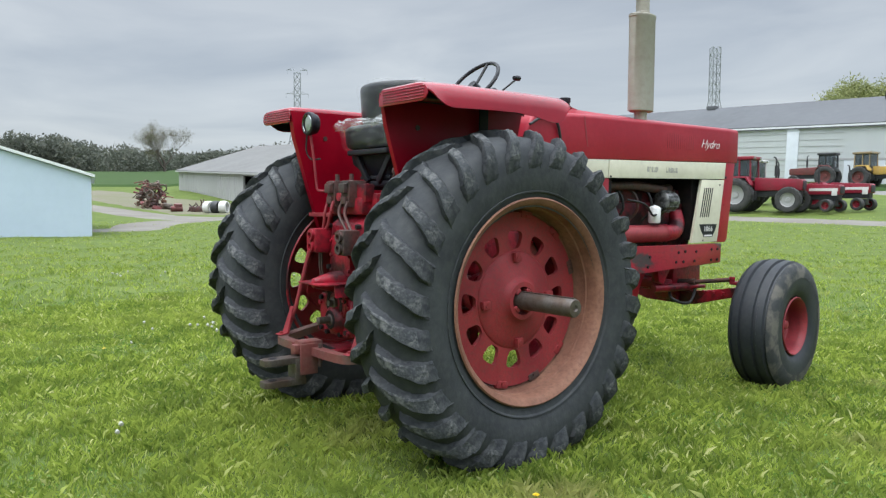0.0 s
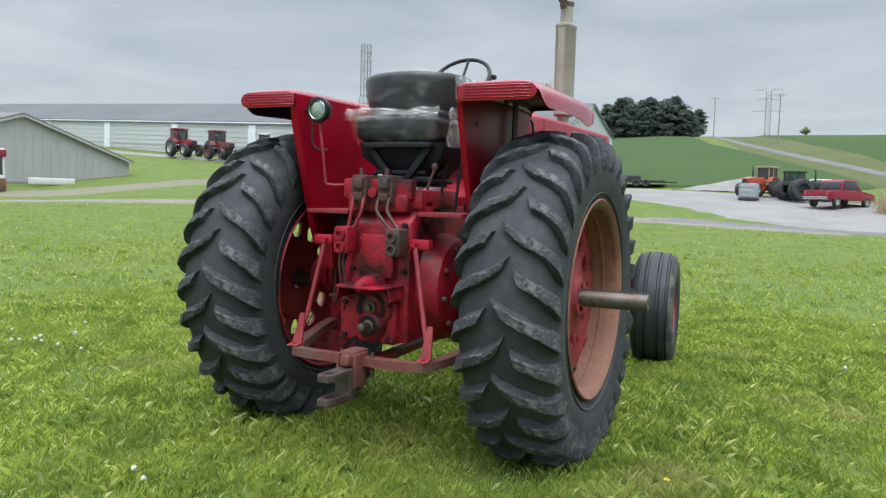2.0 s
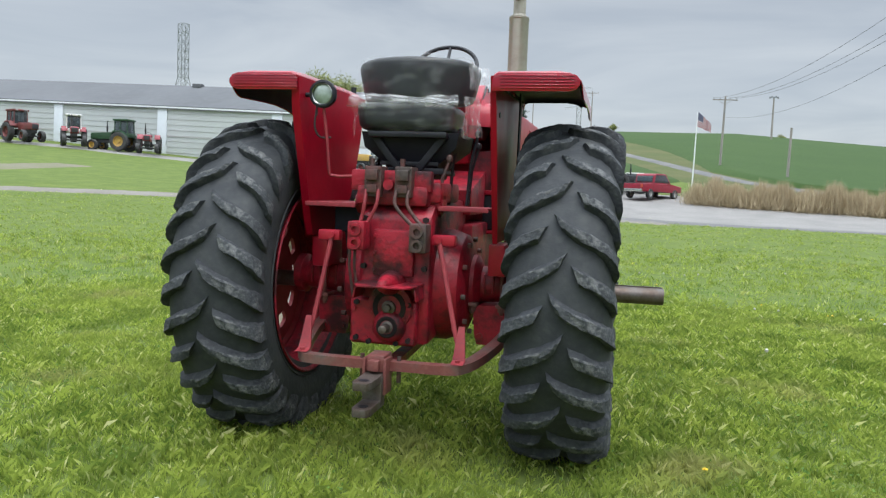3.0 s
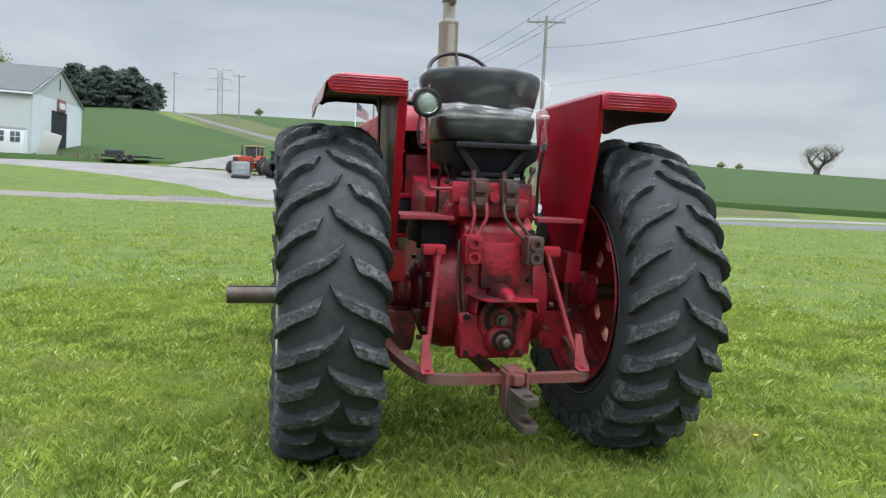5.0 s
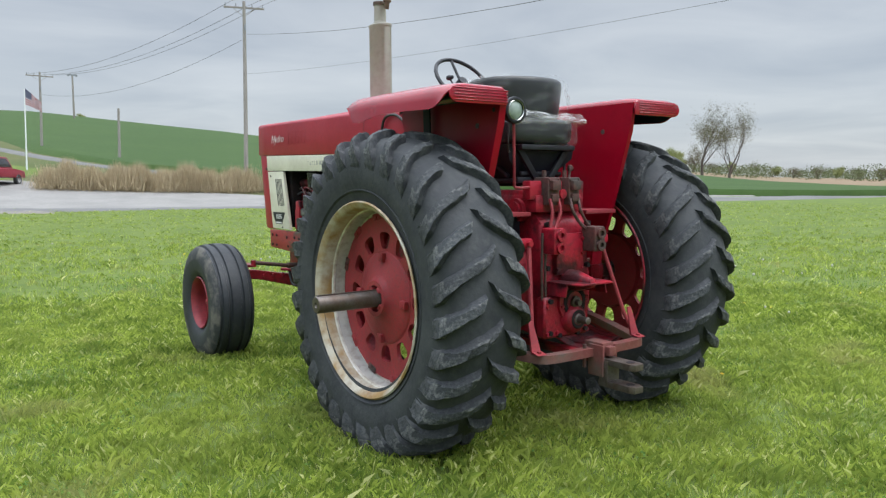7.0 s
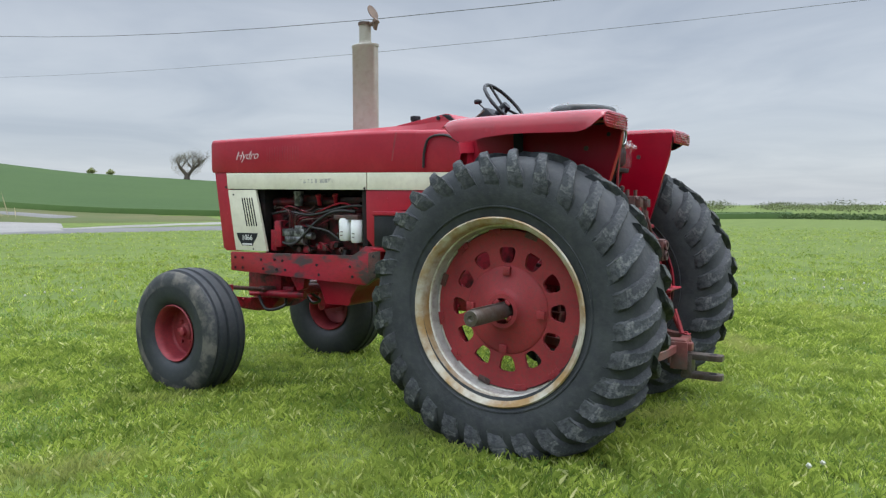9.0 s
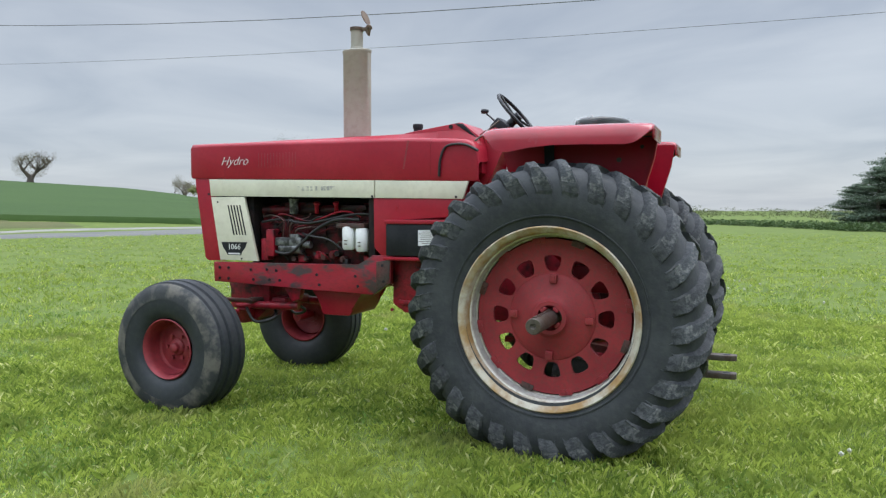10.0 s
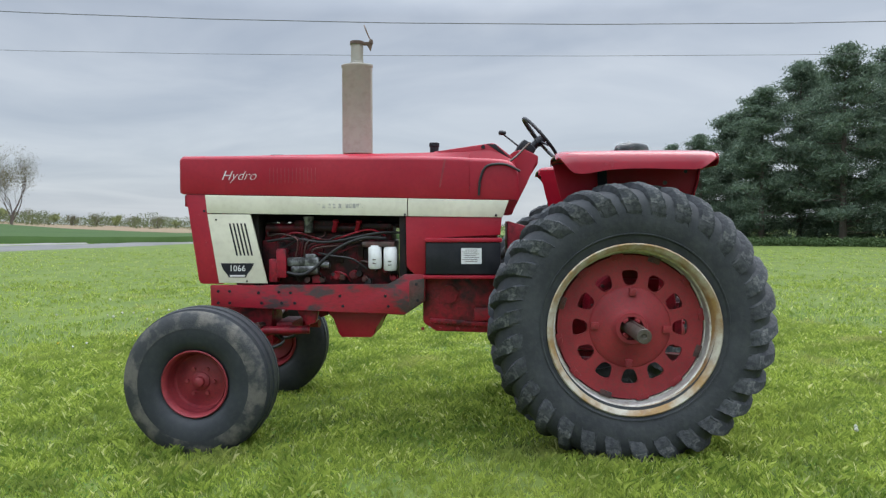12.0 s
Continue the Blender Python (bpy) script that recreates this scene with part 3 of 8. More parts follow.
for side in (1, -1):
    bm = B()
    cyl(bm, (side * 0.615, 2.61, 0.40), (side * 0.615, 2.61, 0.645), 0.036, 0.034)
    cyl(bm, (side * 0.615, 2.61, 0.645), (side * 0.615, 2.61, 0.665), 0.05, 0.045)
    cyl(bm, (side * 0.60, 2.61, 0.40), (side * 0.85, 2.615, 0.388), 0.04, 0.03)
    box(bm, (side * 0.60, 2.53, 0.655), (0.05, 0.17, 0.022), 0.006, (0, 0, side * 12))
    cyl(bm, (side * 0.585, 2.46, 0.645), (side * 0.585, 2.46, 0.70), 0.02)
    part("spindle", bm, RED_GREASY, tractor)
    bm = B()
    tube(bm, [(side * 0.585, 2.46, 0.68), (side * 0.30, 2.44, 0.64), (side * 0.06, 2.43, 0.62)], 0.016, 10)
    cyl(bm, (side * 0.30, 2.44, 0.64), (side * 0.16, 2.435, 0.63), 0.024)
    part("tie_rod", bm, BARE, tractor)
bm = B()
box(bm, (0, 2.55, 0.655), (0.30, 0.36, 0.20), 0.02)
slab(bm, [(2.34, 0.76), (2.42, 0.56), (2.52, 0.47), (2.68, 0.47), (2.74, 0.60), (2.78, 0.76)], "X", -0.10, 0.10, 0.012)
box(bm, (0.0, 2.28, 0.62), (0.34, 0.12, 0.07), 0.015)
part("axle_pivot_bracket", bm, RED_GREASY, tractor)
for side in (1, -1):
    bm = B()
    tube(bm, curve_pts([(side * 0.10, 2.40, 0.62), (side * 0.2, 2.28, 0.52), (side * 0.26, 2.42, 0.48), (side * 0.25, 2.52, 0.60)], 5), 0.012, 8)
    part("steering_hose", bm, HOSE, tractor)
    bm = B()
    cyl(bm, (side * 0.17, 2.10, 0.60), (side * 0.24, 2.46, 0.60), 0.030)
    cyl(bm, (side * 0.24, 2.46, 0.60), (side * 0.30, 2.56, 0.60), 0.014)
    part("steering_cylinder", bm, RED_GREASY, tractor)
    bm = B()
    slab(bm, [(2.02, 0.76), (2.04, 0.66), (2.10, 0.64), (2.18, 0.76)], "X", side * 0.20, side * 0.26, 0.006)
    part("axle_brace", bm, RED_GREASY, tractor)

# hood: one long shell with rounded shoulders
def hood_section(y, half, z_low, z_top, crown):
    pts = []
    r = min(0.030, (z_top - z_low) * 0.4)
    pts.append((half - 0.022, y, z_low - 0.004))
    pts.append((half - 0.004, y, z_low))
    pts.append((half, y, z_low + 0.02))
    pts.append((half, y, z_top - r))
    for k in range(1, 6):
        t = math.pi / 2 * k / 6
        pts.append((half - r + r * math.cos(t), y, z_top - r + r * math.sin(t)))
    pts.append((half - r, y, z_top))
    pts.append((half - 0.11, y, z_top + 0.004))
    pts.append((half - 0.13, y, z_top + crown * 0.8))
    pts.append((0.08, y, z_top + crown))
    return pts + [(-x, yy, z) for x, yy, z in pts[::-1]]


bm = B()
secs = []
for y, half, lo, top, crown in ((2.965, 0.285, 1.575, 1.770, 0.000), (2.961, 0.300, 1.556, 1.790, 0.000), (2.940, 0.311, 1.548, 1.805, 0.002), (2.80, 0.315, 1.545, 1.806, 0.008), (2.30, 0.316, 1.535, 1.804, 0.020),
                                (1.80, 0.316, 1.524, 1.800, 0.030), (1.35, 0.315, 1.514, 1.797, 0.040), (1.05, 0.313, 1.507, 1.790, 0.060), (0.98, 0.312, 1.505, 1.785, 0.075)):
    secs.append(hood_section(y, half, lo, top, crown))
loft(bm, secs, close=False, caps=False)
bm.verts.ensure_lookup_table()
front = [v for v in bm.verts if abs(v.co.y - 2.965) < 1e-4]
bm.faces.new(sorted(front, key=lambda v: math.atan2(v.co.z - 1.67, v.co.x)))
bmesh.ops.recalc_face_normals(bm, faces=bm.faces[:])
bmesh.ops.solidify(bm, geom=bm.faces[:], thickness=0.005)
part("hood", bm, RED, tractor, "long red engine hood with chalky faded paint", 50)

# rear hood section and raised dash cowl
bm = B()
secs = []
for y, half, lo, top, crown in ((0.978, 0.314, 1.504, 1.784, 0.075), (0.84, 0.314, 1.502, 1.780, 0.085), (0.75, 0.313, 1.501, 1.772, 0.070), (0.70, 0.312, 1.501, 1.757, 0.05), (0.67, 0.311, 1.500, 1.730, 0.03), (0.652, 0.309, 1.500, 1.69, 0.02), (0.645, 0.305, 1.500, 1.62, 0.01)):
    secs.append(hood_section(y, half, lo, top, crown))
loft(bm, secs, close=False, caps=False)
bmesh.ops.recalc_face_normals(bm, faces=bm.faces[:])
bmesh.ops.solidify(bm, geom=bm.faces[:], thickness=0.005)
slab(bm, [(1.23, 1.838), (0.83, 1.895), (0.80, 1.890), (0.68, 1.795), (0.66, 1.70), (0.66, 1.55), (0.85, 1.55), (1.25, 1.70)], "X", -0.185, 0.185, 0.012)
part("cowl", bm, RED, tractor, "red dash cowl behind the hood")
for side in (1, -1):
    bm = B()
    cyl(bm, (side * 0.183, 0.885, 1.868), (side * 0.192, 0.885, 1.868), 0.014, segs=14)
    part("cowl_plug", bm, BLACK, tractor)
    # louvres pressed into the hood side
    for k in range(13):
        part("hood_louvre", box(B(), (side * 0.3162, 2.335 - 0.026 * k, 1.668), (0.003, 0.0045, 0.105), 0.001, segs=1), RED_FADED, tractor)
    # long pale scratch in the paint
    part("paint_scratch", slab(B(), [(1.150, 1.775), (1.135, 1.775), (1.172, 1.585), (1.184, 1.585)], "X", side * 0.3135, side * 0.3152), RED_FADED, tractor, "long pale scratch in the hood paint")
    # black grab wire at the cowl
    bm = B()
    pts = curve_pts([(side * 0.325, 0.915, 1.53), (side * 0.328, 0.905, 1.64), (side * 0.33, 0.86, 1.725), (side * 0.33, 0.74, 1.735), (side * 0.33, 0.64, 1.69)], 6)
    tube(bm, pts, 0.009, 8)
    part("grab_wire", bm, HOSE, tractor)

# nose frame under the hood
bm = B()
slab(bm, [(2.920, 1.545), (2.775, 1.545), (2.665, 0.93), (2.805, 0.93), (2.835, 0.95)], "X", -0.305, -0.270, 0.006)
slab(bm, [(2.920, 1.545), (2.775, 1.545), (2.665, 0.93), (2.805, 0.93), (2.835, 0.95)], "X", 0.270, 0.305, 0.006)
box(bm, (0, 2.90, 1.50), (0.55, 0.08, 0.08), 0.008)
box(bm, (0, 2.80, 0.965), (0.55, 0.08, 0.07), 0.008)
bolts(bm, [(s * 0.305, 2.83 - 0.115 * (1.40 - z) / 0.45, z) for s in (1, -1) for z in (1.40, 1.22, 1.05)], "X", 0.008, 0.003)
part("grille_frame", bm, RED, tractor, "red grille frame")
bm = B()
slab(bm, [(2.885, 1.47), (2.865, 1.47), (2.785, 0.99), (2.805, 0.99)], "X", -0.265, 0.265)
for k in range(11):
    z = 1.02 + 0.042 * k
    box(bm, (0, 2.816 + 0.166 * (z - 1.0) / 1.0, z), (0.52, 0.012, 0.010))
part("grille", bm, BLACK, tractor)
bm = B()
box(bm, (0, 2.62, 1.22), (0.50, 0.10, 0.52), 0.01)
part("radiator", bm, BLACK, tractor)

for side in (1, -1):
    # cream belt along the side
    bm = B()
    slab(bm, [(2.785, 1.540), (2.772, 1.415), (1.40, 1.392), (1.40, 1.512)], "X", side * 0.285, side * 0.311, 0.003)
    part("side_stripe", bm, CREAM, tractor, "cream painted side strip with worn lettering")
    bm = B()
    slab(bm, [(1.394, 1.512), (1.394, 1.392), (0.755, 1.382), (0.715, 1.497)], "X", side * 0.285, side * 0.310, 0.003)
    part("side_stripe", bm, CREAM, tractor)
    for y, z in ((1.415, 1.402), (0.80, 1.395), (2.79, 1.43)):
        part("stripe_bolt", bolts(B(), [(side * 0.311, y, z)], "X", 0.009, 0.002), BLACK, tractor)
    # worn maker's lettering: bars only
    for a in ((2.16, 2.02), (1.93, 1.80)) if side > 0 else ((2.02, 1.84), (1.82, 1.70)):
        n = 5
        for k in range(n):
            y = a[0] + (a[1] - a[0]) * (k + 0.5) / n
            bm = B()
            box(bm, (side * 0.3118, y, 1.462), (0.0025, 0.020, 0.036 if side > 0 else 0.03))
            part("worn_letter_bar", bm, FADED_PRINT, tractor)
    # cream side panel with louvres and a model badge
    bm = B()
    slab(bm, [(2.772, 1.408), (2.474, 1.406), (2.360, 0.934), (2.695, 0.938)], "X", side * 0.285, side * 0.309, 0.004)
    panel = part("side_panel", bm, CREAM, tractor, "cream side panel with slotted louvre")
    for k in range(5):
        bm = B()
        y0 = 2.622 - 0.026 * k
        slab(bm, [(y0, 1.345), (y0 - 0.012, 1.345), (y0 - 0.05 - 0.012, 1.125), (y0 - 0.05, 1.125)], "X", side * 0.3085, side * 0.3105)
        part("louvre_slot", bm, BLACK, panel)
    bm = B()
    slab(bm, [(2.680, 1.072), (2.450, 1.072), (2.470, 1.030), (2.500, 0.995), (2.505, 0.975), (2.625, 0.975), (2.635, 0.995), (2.665, 1.030)], "X", side * 0.3085, side * 0.3112)
    badge = part("badge", bm, BLACK, panel, "black shield badge with a model number")
    bm = B()
    box(bm, (side * 0.3118, 2.565, 0.986), (0.002, 0.105, 0.012))
    part("badge_bar", bm, LETTER, panel)
    for y, z in ((2.71, 1.37), (2.50, 0.950)):
        part("panel_screw", bolts(B(), [(side * 0.309, y, z)], "X", 0.007, 0.003), BLACK, panel)


def words(text, size, m, mat, shear=0.0, extrude=0.001, thin=0.0):
    """Lettering as a mesh part."""
    cu = bpy.data.curves.new("lettering", "FONT")
    cu.body, cu.size, cu.shear, cu.extrude, cu.resolution_u = text, size, shear, extrude, 3
    cu.offset = thin
    cu.align_x = "CENTER"
    tmp = new("lettering_curve", cu)
    dg = bpy.context.evaluated_depsgraph_get()
    me = bpy.data.meshes.new_from_object(tmp.evaluated_get(dg))
    bpy.data.objects.remove(tmp)
    ob = new("lettering", me)
    me.materials.append(mat)
    ob.parent = tractor
    ob.matrix_basis = m
    return ob


for side in (1, -1):
    turn = 90 if side > 0 else -90
    tagged(words("Hydro", 0.092, pose(side * 0.318, 2.552, 1.640, 90, 0, turn), LETTER, 0.45, 0.001, -0.0016), "white slanted script reading Hydro")
    tagged(words("1066", 0.058, pose(side * 0.3120, 2.565, 1.018, 90, 0, turn), LETTER, 0.0), "white model number")

# frame rails, worn to bare metal
for side in (1, -1):
    bm = B()
    slab(bm, [(2.757, 0.922), (1.53, 0.922), (1.42, 0.998), (1.29, 1.000), (1.275, 0.97), (1.28, 0.815), (1.42, 0.720), (1.90, 0.742), (2.753, 0.774)], "X", side * 0.265, side * 0.308, 0.008)
    rail = part("frame_rail", bm, RED_WORN, tractor, "red side frame rail with paint worn to bare metal")
    places = [(2.70, 0.88), (2.70, 0.80), (2.62, 0.88), (2.62, 0.80), (2.42, 0.87), (2.40, 0.80), (2.28, 0.875), (2.26, 0.80), (2.20, 0.87), (2.17, 0.80), (1.86, 0.85), (1.84, 0.78), (1.55, 0.85), (1.53, 0.78), (1.34, 0.93), (1.33, 0.82)]
    for y, z in places:
        part("rail_bolt", cyl(B(), (side * 0.305, y, z), (side * 0.314, y, z), 0.011, segs=6), BLACK, rail)
    bm = B()
    slab(bm, [(1.385, 0.955), (1.283, 0.97), (1.288, 0.825), (1.39, 0.755)], "X", side * 0.308, side * 0.313, 0.002)
    part("rail_gusset", bm, BARE, rail)

# engine
bm = B()
box(bm, (0.0, 1.97, 1.06), (0.34, 0.94, 0.34), 0.02)
box(bm, (0.0, 1.97, 1.27), (0.30, 0.90, 0.12), 0.02)
box(bm, (0.0, 2.46, 1.05), (0.40, 0.06, 0.34), 0.02)
for k in range(6):
    box(bm, (-0.172, 1.60 + 0.14 * k, 1.14), (0.03, 0.05, 0.14), 0.008)
    cyl(bm, (0, 1.62 + 0.14 * k, 1.32), (0, 1.62 + 0.14 * k, 1.36), 0.03)
part("engine_block", bm, ENGINE, tractor, "greasy red diesel engine block")
bm = B()
slab(bm, [(2.08, 0.76), (1.95, 0.730), (1.912, 0.690), (1.897, 0.585), (1.872, 0.550), (1.66, 0.550), (1.632, 0.585), (1.615, 0.665), (1.575, 0.725), (1.44, 0.76)], "X", -0.20, 0.20, 0.016)
part("oil_pan", bm, RED, tractor, "red engine oil pan")
# pump, manifold, lines and clutter on the engine's side
bm = B()
box(bm, (-0.235, 2.27, 1.07), (0.10, 0.07, 0.20), 0.014)
box(bm, (-0.225, 2.33, 1.02), (0.08, 0.06, 0.16), 0.01)
part("injection_drive_cover", bm, RED_GREASY, tractor)
bm = B()
box(bm, (-0.235, 2.12, 1.08), (0.09, 0.22, 0.06), 0.012)
cyl(bm, (-0.24, 2.20, 1.03), (-0.24, 2.02, 1.03), 0.042)
box(bm, (-0.245, 2.07, 1.115), (0.06, 0.08, 0.04), 0.01)
cyl(bm, (-0.25, 2.00, 1.06), (-0.25, 1.94, 1.06), 0.028)
part("injection_pump", bm, ALLOY, tractor, "grimy aluminium injection pump")
rng = random.Random(4)
for k in range(7):
    bm = B()
    y0 = 2.06 + 0.02 * k
    y1 = 1.60 + 0.13 * k
    tube(bm, curve_pts([(-0.25, y0, 1.10), (-0.27, y0 - 0.02, 1.17 + 0.01 * k), (-0.24, (y0 + y1) / 2, 1.20 + 0.012 * k), (-0.20, y1, 1.26), (-0.16, y1, 1.32)], 5), 0.0055, 6)
    part("injector_line", bm, ENGINE if k % 3 else BARE, tractor)
bm = B()
cyl(bm, (-0.16, 1.55, 1.31), (-0.16, 2.40, 1.31), 0.035)
box(bm, (-0.16, 2.05, 1.34), (0.06, 0.30, 0.05), 0.012)
box(bm, (-0.19, 1.62, 1.325), (0.03, 0.20, 0.035), 0.006)
part("intake_manifold", bm, ENGINE, tractor)
for y in (2.10, 1.92, 1.76):
    bm = B()
    cyl(bm, (-0.20, y, 1.29), (-0.235, y - 0.02, 1.35), 0.016)
    cyl(bm, (-0.235, y - 0.02, 1.35), (-0.24, y - 0.022, 1.365), 0.022, segs=6)
    part("injector", bm, RED, tractor)
bm = B()
lathe(bm, [(1.255, 0.0), (1.255, 0.028), (1.27, 0.032), (1.345, 0.032), (1.35, 0.036), (1.365, 0.036), (1.365, 0.0)], 20, (-0.245, 2.085, 0.025), "Z")
part("sediment_bowl", bm, ALLOY, tractor, "glass fuel sediment bowl in a steel clamp")
for y in (1.625, 1.520):
    bm = B()
    lathe(bm, [(1.020, 0.0), (1.020, 0.036), (1.032, 0.046), (1.165, 0.047), (1.172, 0.042), (1.18, 0.042), (1.19, 0.0)], 24, (-0.262, y, 0.012 if y > 1.6 else 0.0), "Z")
    filt = part("fuel_filter", bm, WHITE, tractor, "white spin-on fuel filter")
    bm = B()
    for k in range(2):
        box(bm, (-0.3095, y, 1.06 + 0.025 * k + (0.012 if y > 1.6 else 0.0)), (0.002, 0.022, 0.006))
    part("label_bars", bm, BARE, filt)
bm = B()
box(bm, (-0.25, 1.60, 1.20), (0.09, 0.22, 0.035), 0.008)
part("filter_head", bm, BARE, tractor)
bm = B()
tube(bm, curve_pts([(-0.255, 2.30, 1.02), (-0.28, 2.10, 1.00), (-0.27, 1.90, 1.16), (-0.27, 1.72, 1.24), (-0.24, 1.55, 1.24)], 6), 0.011, 8)
part("fuel_hose", bm, HOSE, tractor)
bm = B()
tube(bm, curve_pts([(-0.22, 2.38, 1.22), (-0.25, 2.2, 1.24), (-0.26, 1.95, 1.215), (-0.26, 1.62, 1.275), (-0.22, 1.45, 1.28)], 6), 0.009, 8)
part("wiring_loom", bm, HOSE, tractor)
bm = B()
tube(bm, curve_pts([(-0.24, 2.02, 1.14), (-0.285, 1.90, 1.12), (-0.285, 1.78, 1.10), (-0.255, 1.68, 1.03)], 5), 0.008, 8)
part("fuel_hose", bm, HOSE, tractor)
for (y, z, r) in ((1.78, 0.99, 0.03), (1.70, 0.96, 0.022), (1.90, 0.98, 0.026), (1.50, 0.97, 0.03), (2.00, 0.955, 0.02)):
    bm = B()
    cyl(bm, (-0.16, y, z), (-0.225, y, z), r)
    cyl(bm, (-0.225, y, z), (-0.24, y, z), r * 0.6, segs=6)
    part("engine_boss", bm, BARE if r < 0.025 else RED_GREASY, tractor)
rng = random.Random(5)
for k in range(14):
    bm = B()
    y, z = 1.50 + 0.06 * k, rng.uniform(0.93, 1.02)
    if k % 3 == 0:
        box(bm, (-0.19, y, z), (0.07, rng.uniform(0.03, 0.06), rng.uniform(0.03, 0.06)), 0.006)
    elif k % 3 == 1:
        cyl(bm, (-0.15, y, z), (-0.235, y, z + 0.01), rng.uniform(0.012, 0.022), segs=10)
    else:
        tube(bm, curve_pts([(-0.21, y, z), (-0.25, y + 0.03, z + 0.05), (-0.23, y + 0.10, z + 0.07), (-0.2, y + 0.14, z + 0.02)], 4), 0.006, 6)
    part("engine_fitting", bm, (SHADE_GRIME, RED_GREASY, BARE, HOSE)[k % 4], tractor)
for k, (y0, y1, z0) in enumerate(((2.30, 1.62, 1.10), (2.28, 1.75, 1.17), (2.34, 1.56, 1.21))):
    bm = B()
    tube(bm, curve_pts([(-0.20, y0, z0), (-0.255, y0 - 0.16, z0 + 0.07), (-0.25, (y0 + y1) / 2, z0 + 0.02), (-0.255, y1 + 0.12, z0 + 0.09), (-0.2, y1, z0 + 0.05)], 6), 0.006, 6)
    part("fuel_line", bm, (ENGINE, HOSE, RED_GREASY)[k], tractor)
# right-hand side: alternator, exhaust, filter
bm = B()
lathe(bm, [(2.05, 0.0), (2.05, 0.06), (2.06, 0.072), (2.17, 0.075), (2.19, 0.07), (2.21, 0.055), (2.215, 0.0)], 28, (0.245, 0, 1.24), "Y")
alternator = part("alternator", bm, ALLOY, tractor, "aluminium alternator")
for k in range(12):
    t = 2 * math.pi * k / 12
    part("cooling_fin", box(B(), (0.245 + 0.074 * math.cos(t), 2.12, 1.24 + 0.074 * math.sin(t)), (0.012, 0.10, 0.006), 0, (0, -math.degrees(t), 0)), ALLOY, alternator)
bm = B()
lathe(bm, [(1.085, 0.0), (1.085, 0.036), (1.095, 0.043), (1.19, 0.043), (1.20, 0.037), (1.215, 0.0)], 24, (0.265, 1.96, 0), "Z")
part("oil_filter", bm, WHITE, tractor, "white oil filter")
bm = B()
tube(bm, [(0.235, 1.50, 1.01), (0.235, 1.70, 1.01), (0.235, 2.10, 1.01)], 0.062, 20)
part("exhaust_pipe", bm, RED_FADED, tractor, "heat-faded red pipe along the engine")
bm = B()
tube(bm, curve_pts([(0.235, 2.10, 1.01), (0.235, 2.24, 1.02), (0.20, 2.32, 1.08), (0.17, 2.33, 1.16)], 5), 0.058, 18)
lathe(bm, [(2.09, 0.068), (2.12, 0.068)], 20, (0.235, 0, 1.01), "Y")
part("water_elbow", bm, RED_GREASY, tractor)
bm = B()
tube(bm, curve_pts([(0.19, 1.50, 1.34), (0.21, 1.8, 1.35), (0.20, 2.1, 1.33), (0.14, 2.3, 1.34)], 5), 0.032, 12)
part("exhaust_manifold", bm, BARE, tractor)
for k in range(4):
    bm = B()
    y = 1.62 + 0.16 * k
    tube(bm, curve_pts([(0.17, y, 1.10), (0.23, y + 0.03, 1.18), (0.22, y + 0.02, 1.28), (0.17, y, 1.33)], 4), 0.010, 8)
    part("engine_hose", bm, BARE if k % 2 else HOSE, tractor)
bm = B()
tube(bm, curve_pts([(0.28, 2.02, 1.19), (0.30, 1.90, 1.14), (0.30, 1.80, 1.22), (0.26, 1.66, 1.25)], 5), 0.008, 8)
part("wiring_loom", bm, HOSE, tractor)
for y in (1.40, 1.30):
    bm = B()
    lathe(bm, [(1.02, 0.0), (1.02, 0.04), (1.03, 0.05), (1.19, 0.05), (1.20, 0.0)], 20, (0.30, y, 0), "Z")
    part("hydraulic_filter", bm, WHITE, tractor, "white hydraulic filter")
# black sheets added for the shade round the engine: top, middle, rear and front
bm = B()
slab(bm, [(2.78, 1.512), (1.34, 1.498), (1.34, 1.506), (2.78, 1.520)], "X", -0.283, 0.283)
part("hood_lining", bm, SHADE_GRIME, tractor, "black sheet standing in for shade under the hood")
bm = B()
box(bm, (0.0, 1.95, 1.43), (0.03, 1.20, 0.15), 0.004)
part("baffle", bm, SHADE_GRIME, tractor)
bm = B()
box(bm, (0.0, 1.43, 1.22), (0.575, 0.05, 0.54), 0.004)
part("firewall", bm, SHADE_GRIME, tractor)
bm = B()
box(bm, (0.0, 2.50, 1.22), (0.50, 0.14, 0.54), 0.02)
part("fan_shroud", bm, SHADE_GRIME, tractor)

